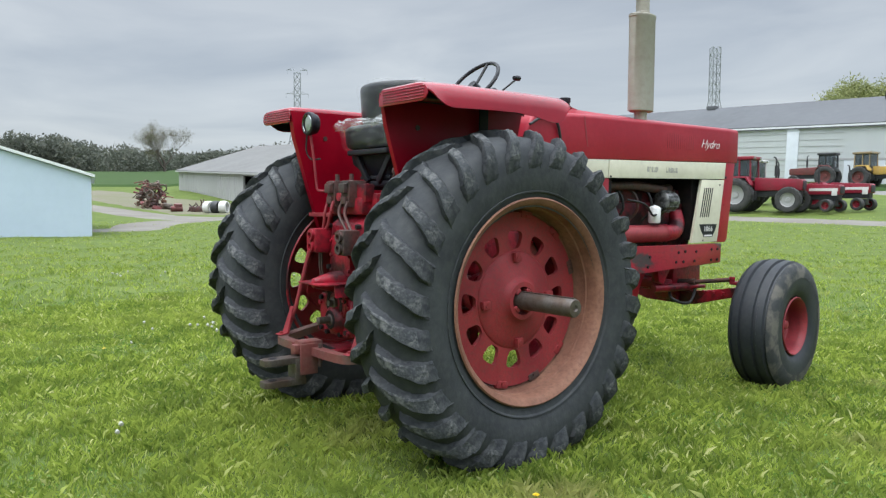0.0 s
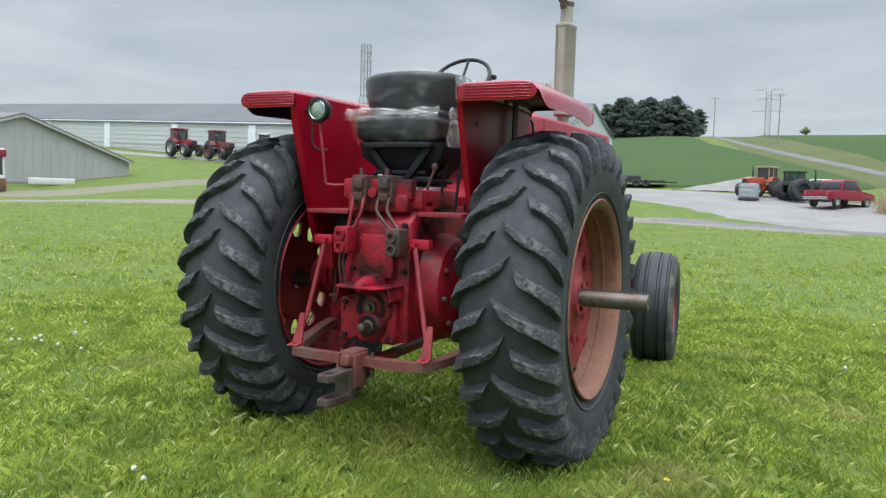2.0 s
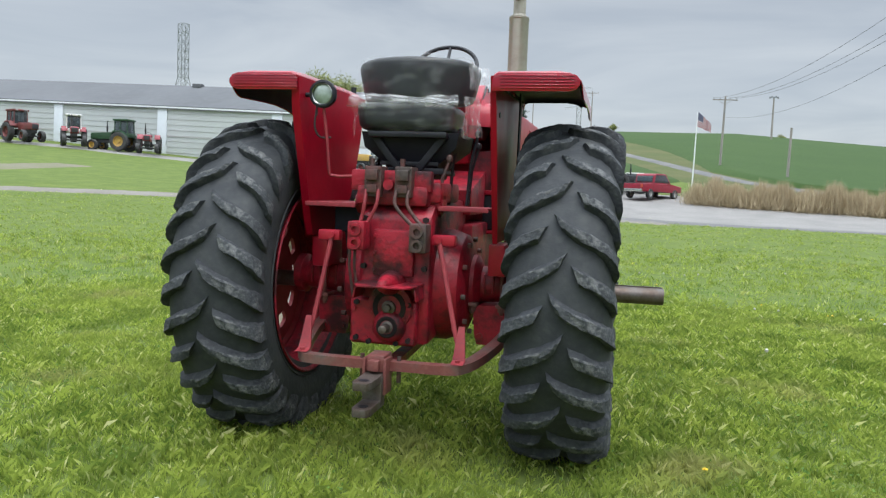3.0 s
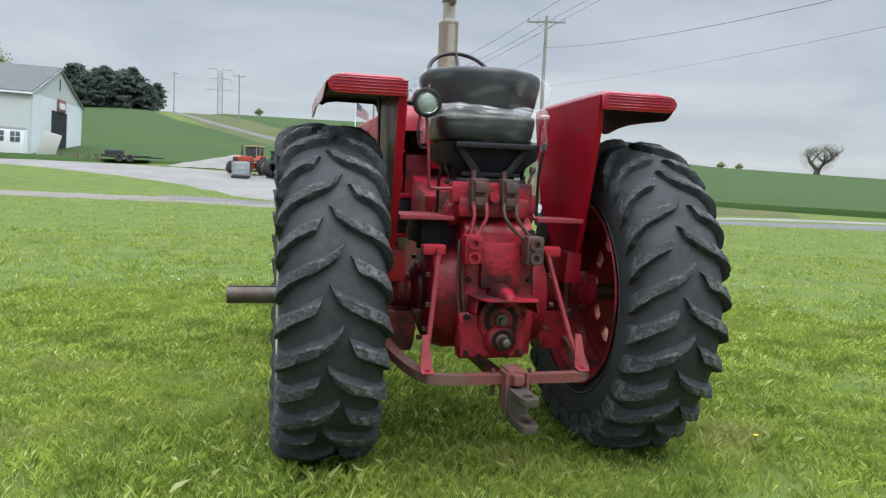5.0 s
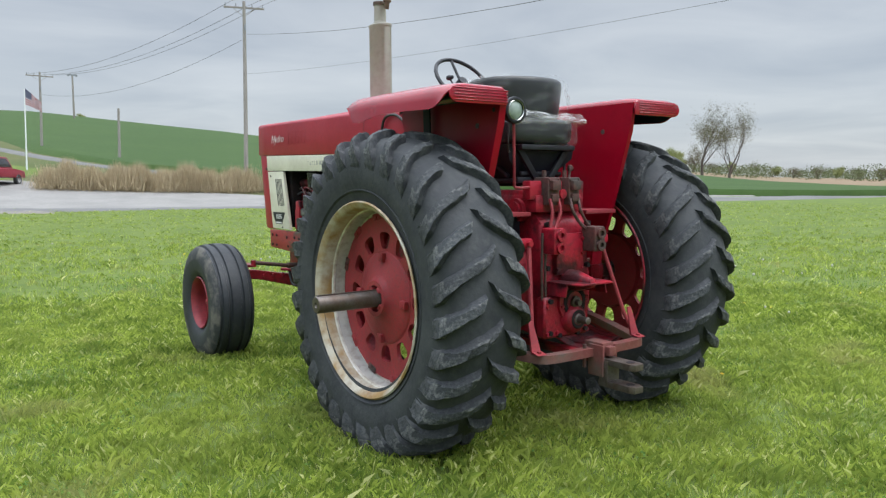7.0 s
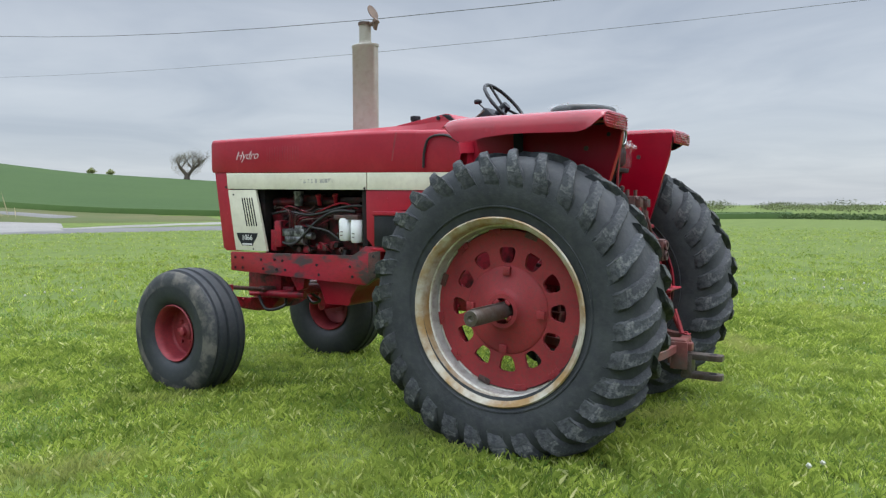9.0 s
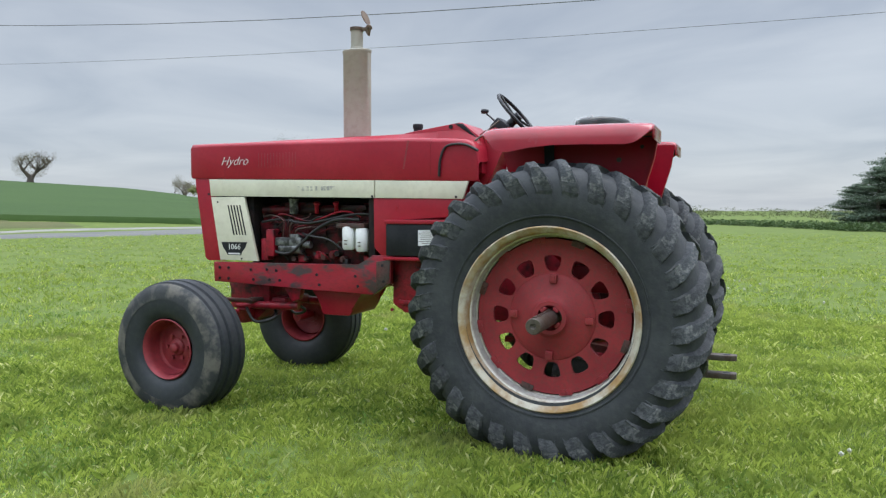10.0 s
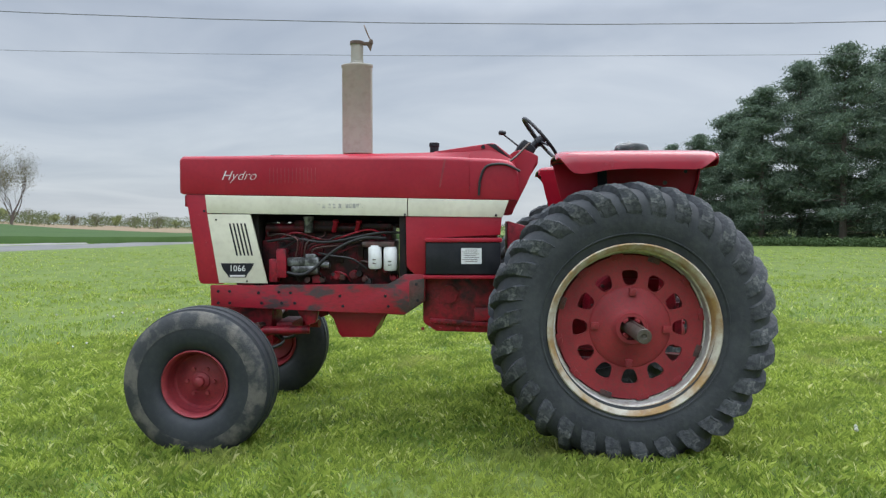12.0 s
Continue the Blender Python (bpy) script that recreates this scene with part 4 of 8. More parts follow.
# tank and side boxes
bm = B()
box(bm, (0, 1.10, 1.25), (0.50, 0.62, 0.48), 0.02)
part("fuel_tank", bm, RED_GREASY, tractor)
for side in (1, -1):
    bm = B()
    slab(bm, [(1.41, 1.390), (1.405, 1.05), (1.34, 0.985), (1.275, 0.985), (1.28, 1.245), (0.77, 1.262), (0.76, 1.383)], "X", side * 0.265, side * 0.302, 0.005)
    bolts(bm, [(side * 0.302, 1.23, 1.325), (side * 0.302, 0.80, 1.35)], "X", 0.010, 0.004)
    part("side_shield", bm, RED, tractor, "red sheet metal shield")
    bm = B()
    box(bm, (side * 0.30, 1.02, 1.11), (0.20, 0.50, 0.215), 0.010)
    tank = part("battery_box", bm, BLACK, tractor, "black battery box with a red lid")
    bm = B()
    box(bm, (side * 0.30, 1.02, 1.230), (0.22, 0.515, 0.028), 0.007)
    part("lid", bm, RED, tank)
    bm = B()
    box(bm, (side * 0.30, 1.02, 0.985), (0.23, 0.53, 0.022), 0.006)
    part("tray", bm, RED, tank)
    bm = B()
    box(bm, (side * 0.4006, 0.965, 1.125), (0.003, 0.135, 0.105))
    dec = part("decal", bm, WHITE, tank, "white printed warning label")
    bm = B()
    for k in range(7):
        box(bm, (side * 0.4025, 0.965 + (0.01 if k % 2 else 0.0), 1.165 - 0.0125 * k), (0.0012, 0.10 if k % 3 else 0.08, 0.003))
    part("print_bars", bm, BARE, tank)

# transmission and rear housing
bm = B()
slab(bm, [(1.30, 0.97), (1.30, 0.66), (1.21, 0.600), (0.30, 0.575), (0.30, 1.05), (1.20, 1.05)], "X", -0.235, 0.235, 0.02)
for side in (1, -1):
    cyl(bm, (side * 0.22, 1.12, 0.86), (side * 0.262, 1.12, 0.86), 0.062)
    box(bm, (side * 0.235, 0.80, 0.72), (0.05, 0.30, 0.09), 0.012)
    box(bm, (side * 0.24, 1.0, 0.66), (0.03, 0.5, 0.03), 0.006, (4, 0, 0))
    bolts(bm, [(side * 0.236, 1.30 - 0.12 * k, 0.62) for k in range(7)], "X" if side > 0 else "-X", 0.012, 0.012)
part("transmission_case", bm, RED_GREASY, tractor, "greasy red transmission case")
bm = B()
slab(bm, [(0.40, 1.18), (-0.30, 1.20), (-0.42, 1.10), (-0.44, 0.70), (-0.43, 0.49), (0.40, 0.55)], "X", -0.175, 0.175, 0.025)
lathe(bm, [(-0.31, 0.0), (-0.31, 0.20), (-0.285, 0.255), (-0.20, 0.285), (0.20, 0.285), (0.285, 0.255), (0.31, 0.20), (0.31, 0.0)], 40, (0, -0.08, 0.755))
box(bm, (-0.03, -0.25, 1.20), (0.36, 0.34, 0.10), 0.03)
cyl(bm, (-0.235, -0.28, 1.165), (0.19, -0.28, 1.165), 0.062)
cyl(bm, (-0.245, -0.28, 1.165), (-0.228, -0.28, 1.165), 0.045)
cyl(bm, (0.182, -0.28, 1.165), (0.20, -0.28, 1.165), 0.045)
box(bm, (0, -0.445, 0.93), (0.20, 0.04, 0.22), 0.012)
bolts(bm, [(s * 0.09, -0.466, z) for s in (1, -1) for z in (0.85, 0.93, 1.01)], "-Y", 0.009, 0.008)
part("rear_housing", bm, RED_GREASY, tractor, "red rear axle housing with oil stains")
bm = B()
box(bm, (-0.035, -0.445, 0.60), (0.33, 0.07, 0.22), 0.012, segs=1)
lathe(bm, [(-0.46, 0.115), (-0.495, 0.108), (-0.50, 0.06), (-0.50, 0.0)], 28, (0.0, 0, 0.675), "Y")
lathe(bm, [(-0.46, 0.085), (-0.51, 0.075), (-0.53, 0.05), (-0.53, 0.0)], 28, (0.0, 0, 0.585), "Y")
for k in range(8):
    t = 2 * math.pi * k / 8 + 0.2
    cyl(bm, (0.09 * math.cos(t), -0.49, 0.675 + 0.09 * math.sin(t)), (0.09 * math.cos(t), -0.505, 0.675 + 0.09 * math.sin(t)), 0.010, segs=6)
bolts(bm, [(x, -0.48, z) for x in (-0.18, -0.11, 0.04, 0.11) for z in (0.515,)] + [(-0.18, -0.48, 0.66), (0.11, -0.48, 0.66)], "-Y", 0.013, 0.012)
part("pto_cover", bm, RED_GREASY, tractor, "red power take-off cover plate with dirty bolts")
bm = B()
lathe(bm, [(-0.50, 0.0), (-0.50, 0.030), (-0.53, 0.030), (-0.535, 0.020), (-0.60, 0.020), (-0.604, 0.015), (-0.604, 0.0)], 16, (0, 0, 0.585), "Y")
lathe(bm, [(-0.49, 0.0), (-0.49, 0.035), (-0.515, 0.032), (-0.518, 0.018), (-0.54, 0.016), (-0.54, 0.0)], 16, (0, 0, 0.675), "Y")
seal = B()
lathe(seal, [(-0.497, 0.082), (-0.503, 0.080), (-0.503, 0.058), (-0.497, 0.056)], 28, (0, 0, 0.675), "Y")
lathe(seal, [(-0.529, 0.052), (-0.533, 0.046), (-0.531, 0.032)], 28, (0, 0, 0.585), "Y")
part("oil_seal", seal, SHADE_GRIME, tractor, "oily black seal rings")
part("pto_shaft", bm, SHAFT, tractor, "splined steel power take-off stub")
bm = B()
slab(bm, [(-0.15, -0.40), (-0.15, -0.58), (-0.11, -0.66), (0.12, -0.66), (0.15, -0.58), (0.15, -0.40)], "Z", 0.783, 0.792, 0.003)
box(bm, (-0.145, -0.50, 0.755), (0.008, 0.17, 0.07), 0.002, (0, 12, 0))
box(bm, (0.145, -0.50, 0.755), (0.008, 0.17, 0.07), 0.002, (0, -12, 0))
lathe(bm, [(-0.64, 0.0), (-0.63, 0.025), (-0.52, 0.055), (-0.44, 0.06)], 20, (0, 0, 0.79), "Y")
part("pto_shield", bm, RED_GREASY, tractor, "red guard plate over the power take-off")

for k in range(10):
    t = 2 * math.pi * k / 10 + 0.15
    for s in (1, -1):
        c = Vector((s * 0.305, -0.08 + 0.235 * math.cos(t), 0.755 + 0.235 * math.sin(t)))
        part("housing_bolt", cyl(B(), c, c + Vector((s * 0.022, 0, 0)), 0.013, segs=6), BARE, tractor)
for x, z in ((-0.165, 0.52), (0.095, 0.52), (-0.165, 0.69), (0.095, 0.69), (-0.10, 0.505), (0.035, 0.505), (-0.15, 1.09), (0.15, 1.09), (-0.15, 0.86), (0.15, 0.86)):
    part("cover_bolt", cyl(B(), (x, -0.47 if z < 0.8 else -0.43, z), (x, -0.497 if z < 0.8 else -0.458, z), 0.014, segs=6), SHADE_GRIME, tractor)
# hydraulic valves, couplers and their pipes
for x, z in ((-0.115, 1.265), (0.035, 1.265)):
    bm = B()
    box(bm, (x, -0.40, z), (0.085, 0.11, 0.145), 0.008)
    box(bm, (x, -0.465, z + 0.03), (0.06, 0.03, 0.05), 0.006)
    box(bm, (x, -0.46, z - 0.035), (0.05, 0.02, 0.04), 0.006)
    cyl(bm, (x - 0.02, -0.40, z + 0.07), (x - 0.02, -0.40, z + 0.11), 0.012)
    bolts(bm, [(x + dx, -0.456, z + dz) for dx in (-0.032, 0.032) for dz in (-0.06, 0.06)], "-Y", 0.007, 0.006)
    part("hydraulic_valve", bm, BARE, tractor, "grease-caked hydraulic valve block")
bm = B()
box(bm, (-0.04, -0.375, 1.27), (0.40, 0.06, 0.10), 0.01)
cyl(bm, (-0.04, -0.42, 1.25), (-0.04, -0.45, 1.25), 0.025)
part("valve_bracket", bm, RED_GREASY, tractor)
for x in (-0.160, 0.138):
    bm = B()
    box(bm, (x, -0.50, 1.008), (0.085, 0.10, 0.135), 0.014)
    for z in (1.038, 0.975):
        lathe(bm, [(-0.55, 0.030), (-0.565, 0.030), (-0.565, 0.016), (-0.545, 0.014), (-0.545, 0.0)], 18, (x, 0, z), "Y")
    part("remote_coupler", bm, BARE if x > 0 else RED_GREASY, tractor, "hydraulic remote coupler with two ports")
for x0, x1 in ((-0.145, -0.165), (-0.085, -0.135), (0.005, 0.10), (0.065, 0.145)):
    bm = B()
    tube(bm, curve_pts([(x0, -0.455, 1.225), (x0, -0.475, 1.16), ((x0 + x1) / 2, -0.475, 1.10), (x1, -0.48, 1.06)], 5), 0.009, 8)
    part("hydraulic_pipe", bm, RED_FADED if x0 < 0 else BARE, tractor)
for x, y in ((-0.21, -0.47), (-0.185, -0.47)):
    bm = B()
    tube(bm, [(x, y, 1.05), (x - 0.005, y, 0.86), (x + 0.02, y + 0.02, 0.66)], 0.007, 6)
    part("hydraulic_pipe", bm, BARE, tractor)
bm = B()
tube(bm, [(-0.378, -0.435, 1.61), (-0.362, -0.42, 1.45), (-0.352, -0.41, 1.30), (-0.345, -0.405, 1.287), (-0.30, -0.40, 1.283), (-0.16, -0.39, 1.29)], 0.0075, 8)
part("control_rod", bm, RED_FADED, tractor)
for s, xt, xb in ((-1, -0.305, -0.375), (1, 0.222, 0.365)):
    bm = B()
    tube(bm, [(xt, -0.47, 1.0), (xt + (xb - xt) * 0.75, -0.55, 0.60), (xb, -0.58, 0.50)], 0.012, 8)
    part("hitch_brace", bm, RED_FADED, tractor, "thin pink-faded brace rod")
    bm = B()
    box(bm, (xt + s * 0.02, -0.44, 1.0), (0.11, 0.05, 0.05), 0.01)
    cyl(bm, (xt, -0.47, 1.0), (xt, -0.49, 1.0), 0.016, segs=6)
    part("brace_bracket", bm, RED, tractor)
    bm = B()
    loft(bm, [[(xb - 0.014, -0.555, 0.62), (xb + 0.014, -0.555, 0.62), (xb + 0.014, -0.562, 0.62), (xb - 0.014, -0.562, 0.62)],
              [(xb - 0.029, -0.592, 0.475), (xb + 0.029, -0.592, 0.475), (xb + 0.029, -0.606, 0.475), (xb - 0.029, -0.606, 0.475)],
              [(xb - 0.029, -0.60, 0.466), (xb + 0.029, -0.60, 0.466), (xb + 0.029, -0.655, 0.464), (xb - 0.029, -0.655, 0.464)]])
    cyl(bm, (xb, -0.628, 0.46), (xb, -0.628, 0.48), 0.012, segs=6)
    part("brace_foot", bm, RED_FADED, tractor)

# swinging drawbar on its bail
bm = B()
path = curve_pts([(-0.50, 0.02, 0.52), (-0.485, -0.20, 0.49), (-0.43, -0.46, 0.455), (-0.375, -0.60, 0.440), (-0.30, -0.645, 0.438), (0.0, -0.65, 0.438), (0.30, -0.645, 0.438), (0.375, -0.60, 0.440), (0.43, -0.46, 0.455), (0.485, -0.20, 0.49), (0.50, 0.02, 0.52)], 5)
secs = []
for i, p in enumerate(path):
    a, b = path[max(i - 1, 0)], path[min(i + 1, len(path) - 1)]
    t = (b - a).normalized()
    n = Vector((-t.y, t.x, 0)).normalized()
    secs.append([p + n * 0.028 + Vector((0, 0, 0.021)), p - n * 0.028 + Vector((0, 0, 0.021)), p - n * 0.028 - Vector((0, 0, 0.021)), p + n * 0.028 - Vector((0, 0, 0.021))])
loft(bm, secs)
part("drawbar_bail", bm, BROWN_STEEL, tractor, "bent steel drawbar support worn to brown metal")
for s in (1, -1):
    bm = B()
    loft(bm, [[(s * (0.42 - w), -0.11, z), (s * (0.42 + w), -0.11, z), (s * (0.42 + w), 0.10, z), (s * (0.42 - w), 0.10, z)] for w, z in ((0.085, 0.655), (0.088, 0.60), (0.080, 0.50), (0.066, 0.455))])
    bolts(bm, [(s * 0.47, -0.112, 0.50), (s * 0.37, -0.112, 0.50)], "-Y", 0.016, 0.016)
    part("bail_hanger", bm, RED_GREASY, tractor)
    for x in (0.325, 0.475):
        bm = B()
        tube(bm, curve_pts([(s * x, -0.115, 0.615), (s * x, -0.118, 0.78), (s * x, -0.09, 0.845), (s * x, 0.0, 0.865)], 4), 0.010, 8)
        cyl(bm, (s * x, -0.115, 0.628), (s * x, -0.115, 0.652), 0.019, segs=6)
        box(bm, (s * x, -0.095, 0.660), (0.055, 0.09, 0.018), 0.004)
        part("axle_clamp", bm, BROWN_STEEL, tractor, "rusty clamp bolt round the axle housing")
bm = B()
loft(bm, [[(x - 0.032, y, z - 0.018), (x + 0.032, y, z - 0.018), (x + 0.032, y, z + 0.018), (x - 0.032, y, z + 0.018)] for x, y, z in ((0.0, 0.55, 0.43), (0.005, -0.2, 0.405), (0.012, -0.72, 0.395))])
part("drawbar", bm, RED_GREASY, tractor)
bm = B()
box(bm, (0.012, -0.665, 0.455), (0.085, 0.13, 0.075), 0.012)
box(bm, (-0.036, -0.69, 0.40), (0.014, 0.10, 0.16), 0.004)
box(bm, (0.060, -0.69, 0.40), (0.014, 0.10, 0.16), 0.004)
box(bm, (0.012, -0.735, 0.45), (0.05, 0.05, 0.05), 0.010)
part("drawbar_guide", bm, BROWN_STEEL, tractor, "worn red-brown drawbar guide block")
bm = B()
for z in (0.398, 0.285):
    ring = [(-0.030, -0.70), (0.054, -0.70), (0.054, -0.90), (0.042, -0.932), (-0.018, -0.932), (-0.030, -0.90)]
    slab(bm, ring, "Z", z - 0.017, z + 0.017, 0.004)
box(bm, (0.012, -0.735, 0.342), (0.09, 0.06, 0.13), 0.008)
part("clevis", bm, SHAFT, tractor, "worn steel drawbar clevis")
for z in (0.398, 0.285):
    bm = B()
    cyl(bm, (0.012, -0.875, z + 0.016), (0.012, -0.875, z + 0.0185), 0.022, segs=20)
    part("clevis_hole", bm, BLACK, tractor)
for x in (-0.075, 0.10):
    bm = B()
    cyl(bm, (x, -0.645, 0.36), (x, -0.645, 0.48), 0.010)
    part("stop_pin", bm, BARE, tractor)

# operator's platform, shields and levers
for x, wide, depth in ((0.315, 0.24, 0.26), (-0.35, 0.26, 0.50)):
    bm = B()
    box(bm, (x, -0.39 + depth / 2, 1.150), (wide, depth, 0.014), 0.004)
    box(bm, (x, -0.388, 1.146), (wide, 0.012, 0.022), 0.003)
    part("platform", bm, RED_FADED, tractor)
# dark box added to fill the cavity under the left platform
part("control_box", box(B(), (-0.285, -0.12, 1.075), (0.15, 0.36, 0.13), 0.01), BLUE_BLACK, tractor, "blue-black box under the platform")
bm = B()
slab(bm, [(0.72, 1.36), (0.30, 1.24), (0.30, 1.10), (0.72, 1.10)], "X", -0.22, 0.22, 0.01)
part("dash_tunnel", bm, RED_GREASY, tractor)
bm = B()
box(bm, (0.0, -0.15, 1.22), (0.40, 0.42, 0.10), 0.02)
part("seat_support_casting", bm, RED_GREASY, tractor)
for x, y, h, m in ((0.19, -0.14, 0.36, BLACK), (0.28, -0.14, 0.35, BLACK), (0.25, 0.05, 0.30, BLACK), (-0.23, -0.05, 0.28, BLACK), (0.17, -0.28, 0.22, BARE)):
    bm = B()
    tube(bm, [(x, y, 1.16), (x + 0.01, y + 0.02, 1.16 + h * 0.6), (x + 0.04, y + 0.03, 1.16 + h)], 0.008, 8)
    lathe(bm, [(-0.02, 0.0), (-0.015, 0.014), (0.0, 0.018), (0.015, 0.013), (0.02, 0.0)], 12, (x + 0.04, y + 0.03, 1.17 + h), "Z")
    part("control_lever", bm, m, tractor)

# seat: a vinyl back and cushion in torn plastic film, on a black scissor frame
seat = finish("seat", box(B(), (0, -0.13, 1.50), (0.40, 0.34, 0.03), 0.01), BLACK)
seat.parent = tractor
tagged(seat, "black tractor seat still wrapped in clear plastic")


def cushion(c, s, bend, taper=0.0):
    bm = B()
    bmesh.ops.create_cube(bm, size=1.0)
    bmesh.ops.subdivide_edges(bm, edges=bm.edges[:], cuts=7, use_grid_fill=True)
    for v in bm.verts:
        p = v.co * 2
        q = Vector((math.copysign(abs(p.x) ** 1.0, p.x), p.y, p.z))
        m = max(abs(q.x), abs(q.y), abs(q.z))
        ln = (abs(q.x) ** 6 + abs(q.y) ** 6 + abs(q.z) ** 6) ** (1 / 6)
        q = q * (m / ln)
        v.co = Vector((q.x * s[0] / 2 * (1.0 + taper * q.z), q.y * s[1] / 2 + bend * (q.x ** 2), q.z * s[2] / 2)) + Vector(c)
    return bm


back = part("backrest", cushion((-0.015, -0.215, 1.768), (0.61, 0.12, 0.235), 0.20, 0.09), BLACK_VINYL, seat, "black vinyl backrest", 60)
low = part("cushion", cushion((-0.03, -0.09, 1.588), (0.49, 0.42, 0.15), 0.0, 0.05), BLACK_VINYL, seat, "", 60)
for c, s, bend, seed, mat in (((-0.015, -0.215, 1.768), (0.665, 0.150, 0.255), 0.20, 1, FILM), ((-0.03, -0.10, 1.594), (0.55, 0.46, 0.185), 0.0, 2, FILM)):
    bm = cushion(c, s, bend, 0.08)
    for v in bm.verts:
        v.co += noise.noise_vector(v.co * 7.0 + Vector((seed, 0, 0))) * 0.028
    part("plastic_wrap", bm, mat, seat, "loose crinkled clear plastic film", 30)
# bunched folds of film between the backrest and the cushion, and loose flaps at the sides
def film_strip(a, b, drop, seed, out):
    bm = B()
    n, k = 22, 7
    rows = []
    for i in range(n + 1):
        u = i / n
        row = []
        for j in range(k + 1):
            w = j / k
            p = Vector(a).lerp(Vector(b), u) + Vector((0, -out * math.sin(w * math.pi * 0.8), -drop * w))
            row.append(p + noise.noise_vector(p * 14 + Vector((seed, 0, 0))) * 0.020)
        rows.append(row)
    loft(bm, rows, close=False, caps=False)
    return bm


part("plastic_fold", film_strip((-0.30, -0.295, 1.692), (0.25, -0.295, 1.688), 0.065, 3, 0.030), FILM_PALE, seat, "whitish bunched plastic film", 30)
part("plastic_flap", film_strip((0.28, -0.16, 1.875), (0.365, -0.06, 1.84), 0.13, 4, 0.01), FILM_PALE, seat, "torn flap of plastic film", 30)
part("plastic_flap", film_strip((-0.29, -0.10, 1.885), (-0.335, 0.0, 1.86), 0.16, 6, 0.01), FILM_PALE, seat, "torn flap of plastic film", 30)
part("plastic_flap", film_strip((0.26, -0.20, 1.69), (0.33, -0.10, 1.70), 0.20, 7, 0.02), FILM_PALE, seat, "torn flap of plastic film", 30)
part("plastic_flap", film_strip((-0.30, -0.16, 1.66), (-0.34, -0.10, 1.64), 0.14, 5, 0.02), FILM_PALE, seat, "torn flap of plastic film", 30)
bm = B()
loft(bm, [[(sx * w, -0.05 + sy * d, z) for sx, sy in ((1, 1), (-1, 1), (-1, -1), (1, -1))] for w, d, z in ((0.25, 0.19, 1.515), (0.235, 0.185, 1.44), (0.14, 0.14, 1.36), (0.12, 0.13, 1.29))])
part("seat_pan", bm, BLUE_BLACK, seat, "blue-black seat pan")
bm = B()
for s in (1, -1):
    box(bm, (s * 0.12, -0.25, 1.42), (0.035, 0.02, 0.22), 0.004, (0, s * 38, 0))
    box(bm, (s * 0.19, -0.05, 1.42), (0.02, 0.30, 0.02), 0.004, (30, 0, 0))
    cyl(bm, (s * 0.16, -0.22, 1.32), (s * 0.16, 0.05, 1.32), 0.014)
box(bm, (0, -0.23, 1.325), (0.36, 0.03, 0.03), 0.005)
box(bm, (0, -0.23, 1.36), (0.30, 0.02, 0.02), 0.004)
box(bm, (0, -0.05, 1.47), (0.36, 0.32, 0.05), 0.01)
cyl(bm, (-0.05, -0.05, 1.30), (0.02, -0.18, 1.45), 0.028)
part("suspension_frame", bm, BLACK, seat, "black scissor suspension frame")

# steering wheel and column
hub = Vector((0.0, 0.487, 1.925))
tilt = math.atan2(0.235, 0.20)
bm = B()
u, w = Vector((1, 0, 0)), Vector((0, math.cos(tilt), math.sin(tilt)))
tube(bm, [hub + Vector((0, -0.01, 0.018)) + (u * math.cos(t) + w * math.sin(t)) * 0.185 for t in [2 * math.pi * k / 40 for k in range(40)]], 0.012, 8, close=True)
wheel = part("steering_wheel", bm, BLACK, tractor, "thin black steering wheel")
for k in range(3):
    bm = B()
    t = math.pi / 2 + 2 * math.pi * k / 3
    tube(bm, [hub, hub + Vector((0, -0.01, 0.018)) + (u * math.cos(t) + w * math.sin(t)) * 0.18], 0.009, 8)
    part("spoke", bm, BLACK, wheel)
bm = B()
axis = u.cross(w)
cyl(bm, hub - axis * 0.02, hub + axis * 0.03, 0.036, 0.03)
part("hub", bm, BLACK, wheel)
bm = B()
cyl(bm, (0, 0.70, 1.74), hub, 0.035, 0.028)
box(bm, (0, 0.585, 1.86), (0.17, 0.12, 0.11), 0.03, (40, 0, 0))
part("steering_column", bm, BLACK, tractor)
bm = B()
tube(bm, [(0.06, 0.61, 1.88), (0.085, 0.68, 1.94), (0.10, 0.735, 1.985)], 0.006, 8)
lathe(bm, [(-0.028, 0.0), (-0.026, 0.012), (0.0, 0.018), (0.022, 0.016), (0.028, 0.0)], 14, (0.104, 0.745, 1.998), "Y")
part("throttle_lever", bm, BLACK, tractor)
bm = B()
tube(bm, [(-0.14, 0.56, 1.90), (-0.20, 0.66, 1.80), (-0.24, 0.76, 1.72)], 0.007, 8)
part("linkage_rod", bm, SHAFT, tractor)
bm = B()
slab(bm, [(0.80, 1.885), (0.86, 1.889), (0.73, 1.80), (0.70, 1.79)], "X", -0.19, 0.19, 0.004)
part("dash_panel", bm, BLACK, tractor)

bm = B()
slab(bm, [(0.76, 1.80), (0.66, 1.830), (0.60, 1.862), (0.50, 1.81), (0.505, 1.755), (0.60, 1.61), (0.685, 1.40), (0.80, 1.40)], "X", -0.115, 0.115, 0.014)
part("column_cover", bm, RED, tractor, "red cover below the steering column")
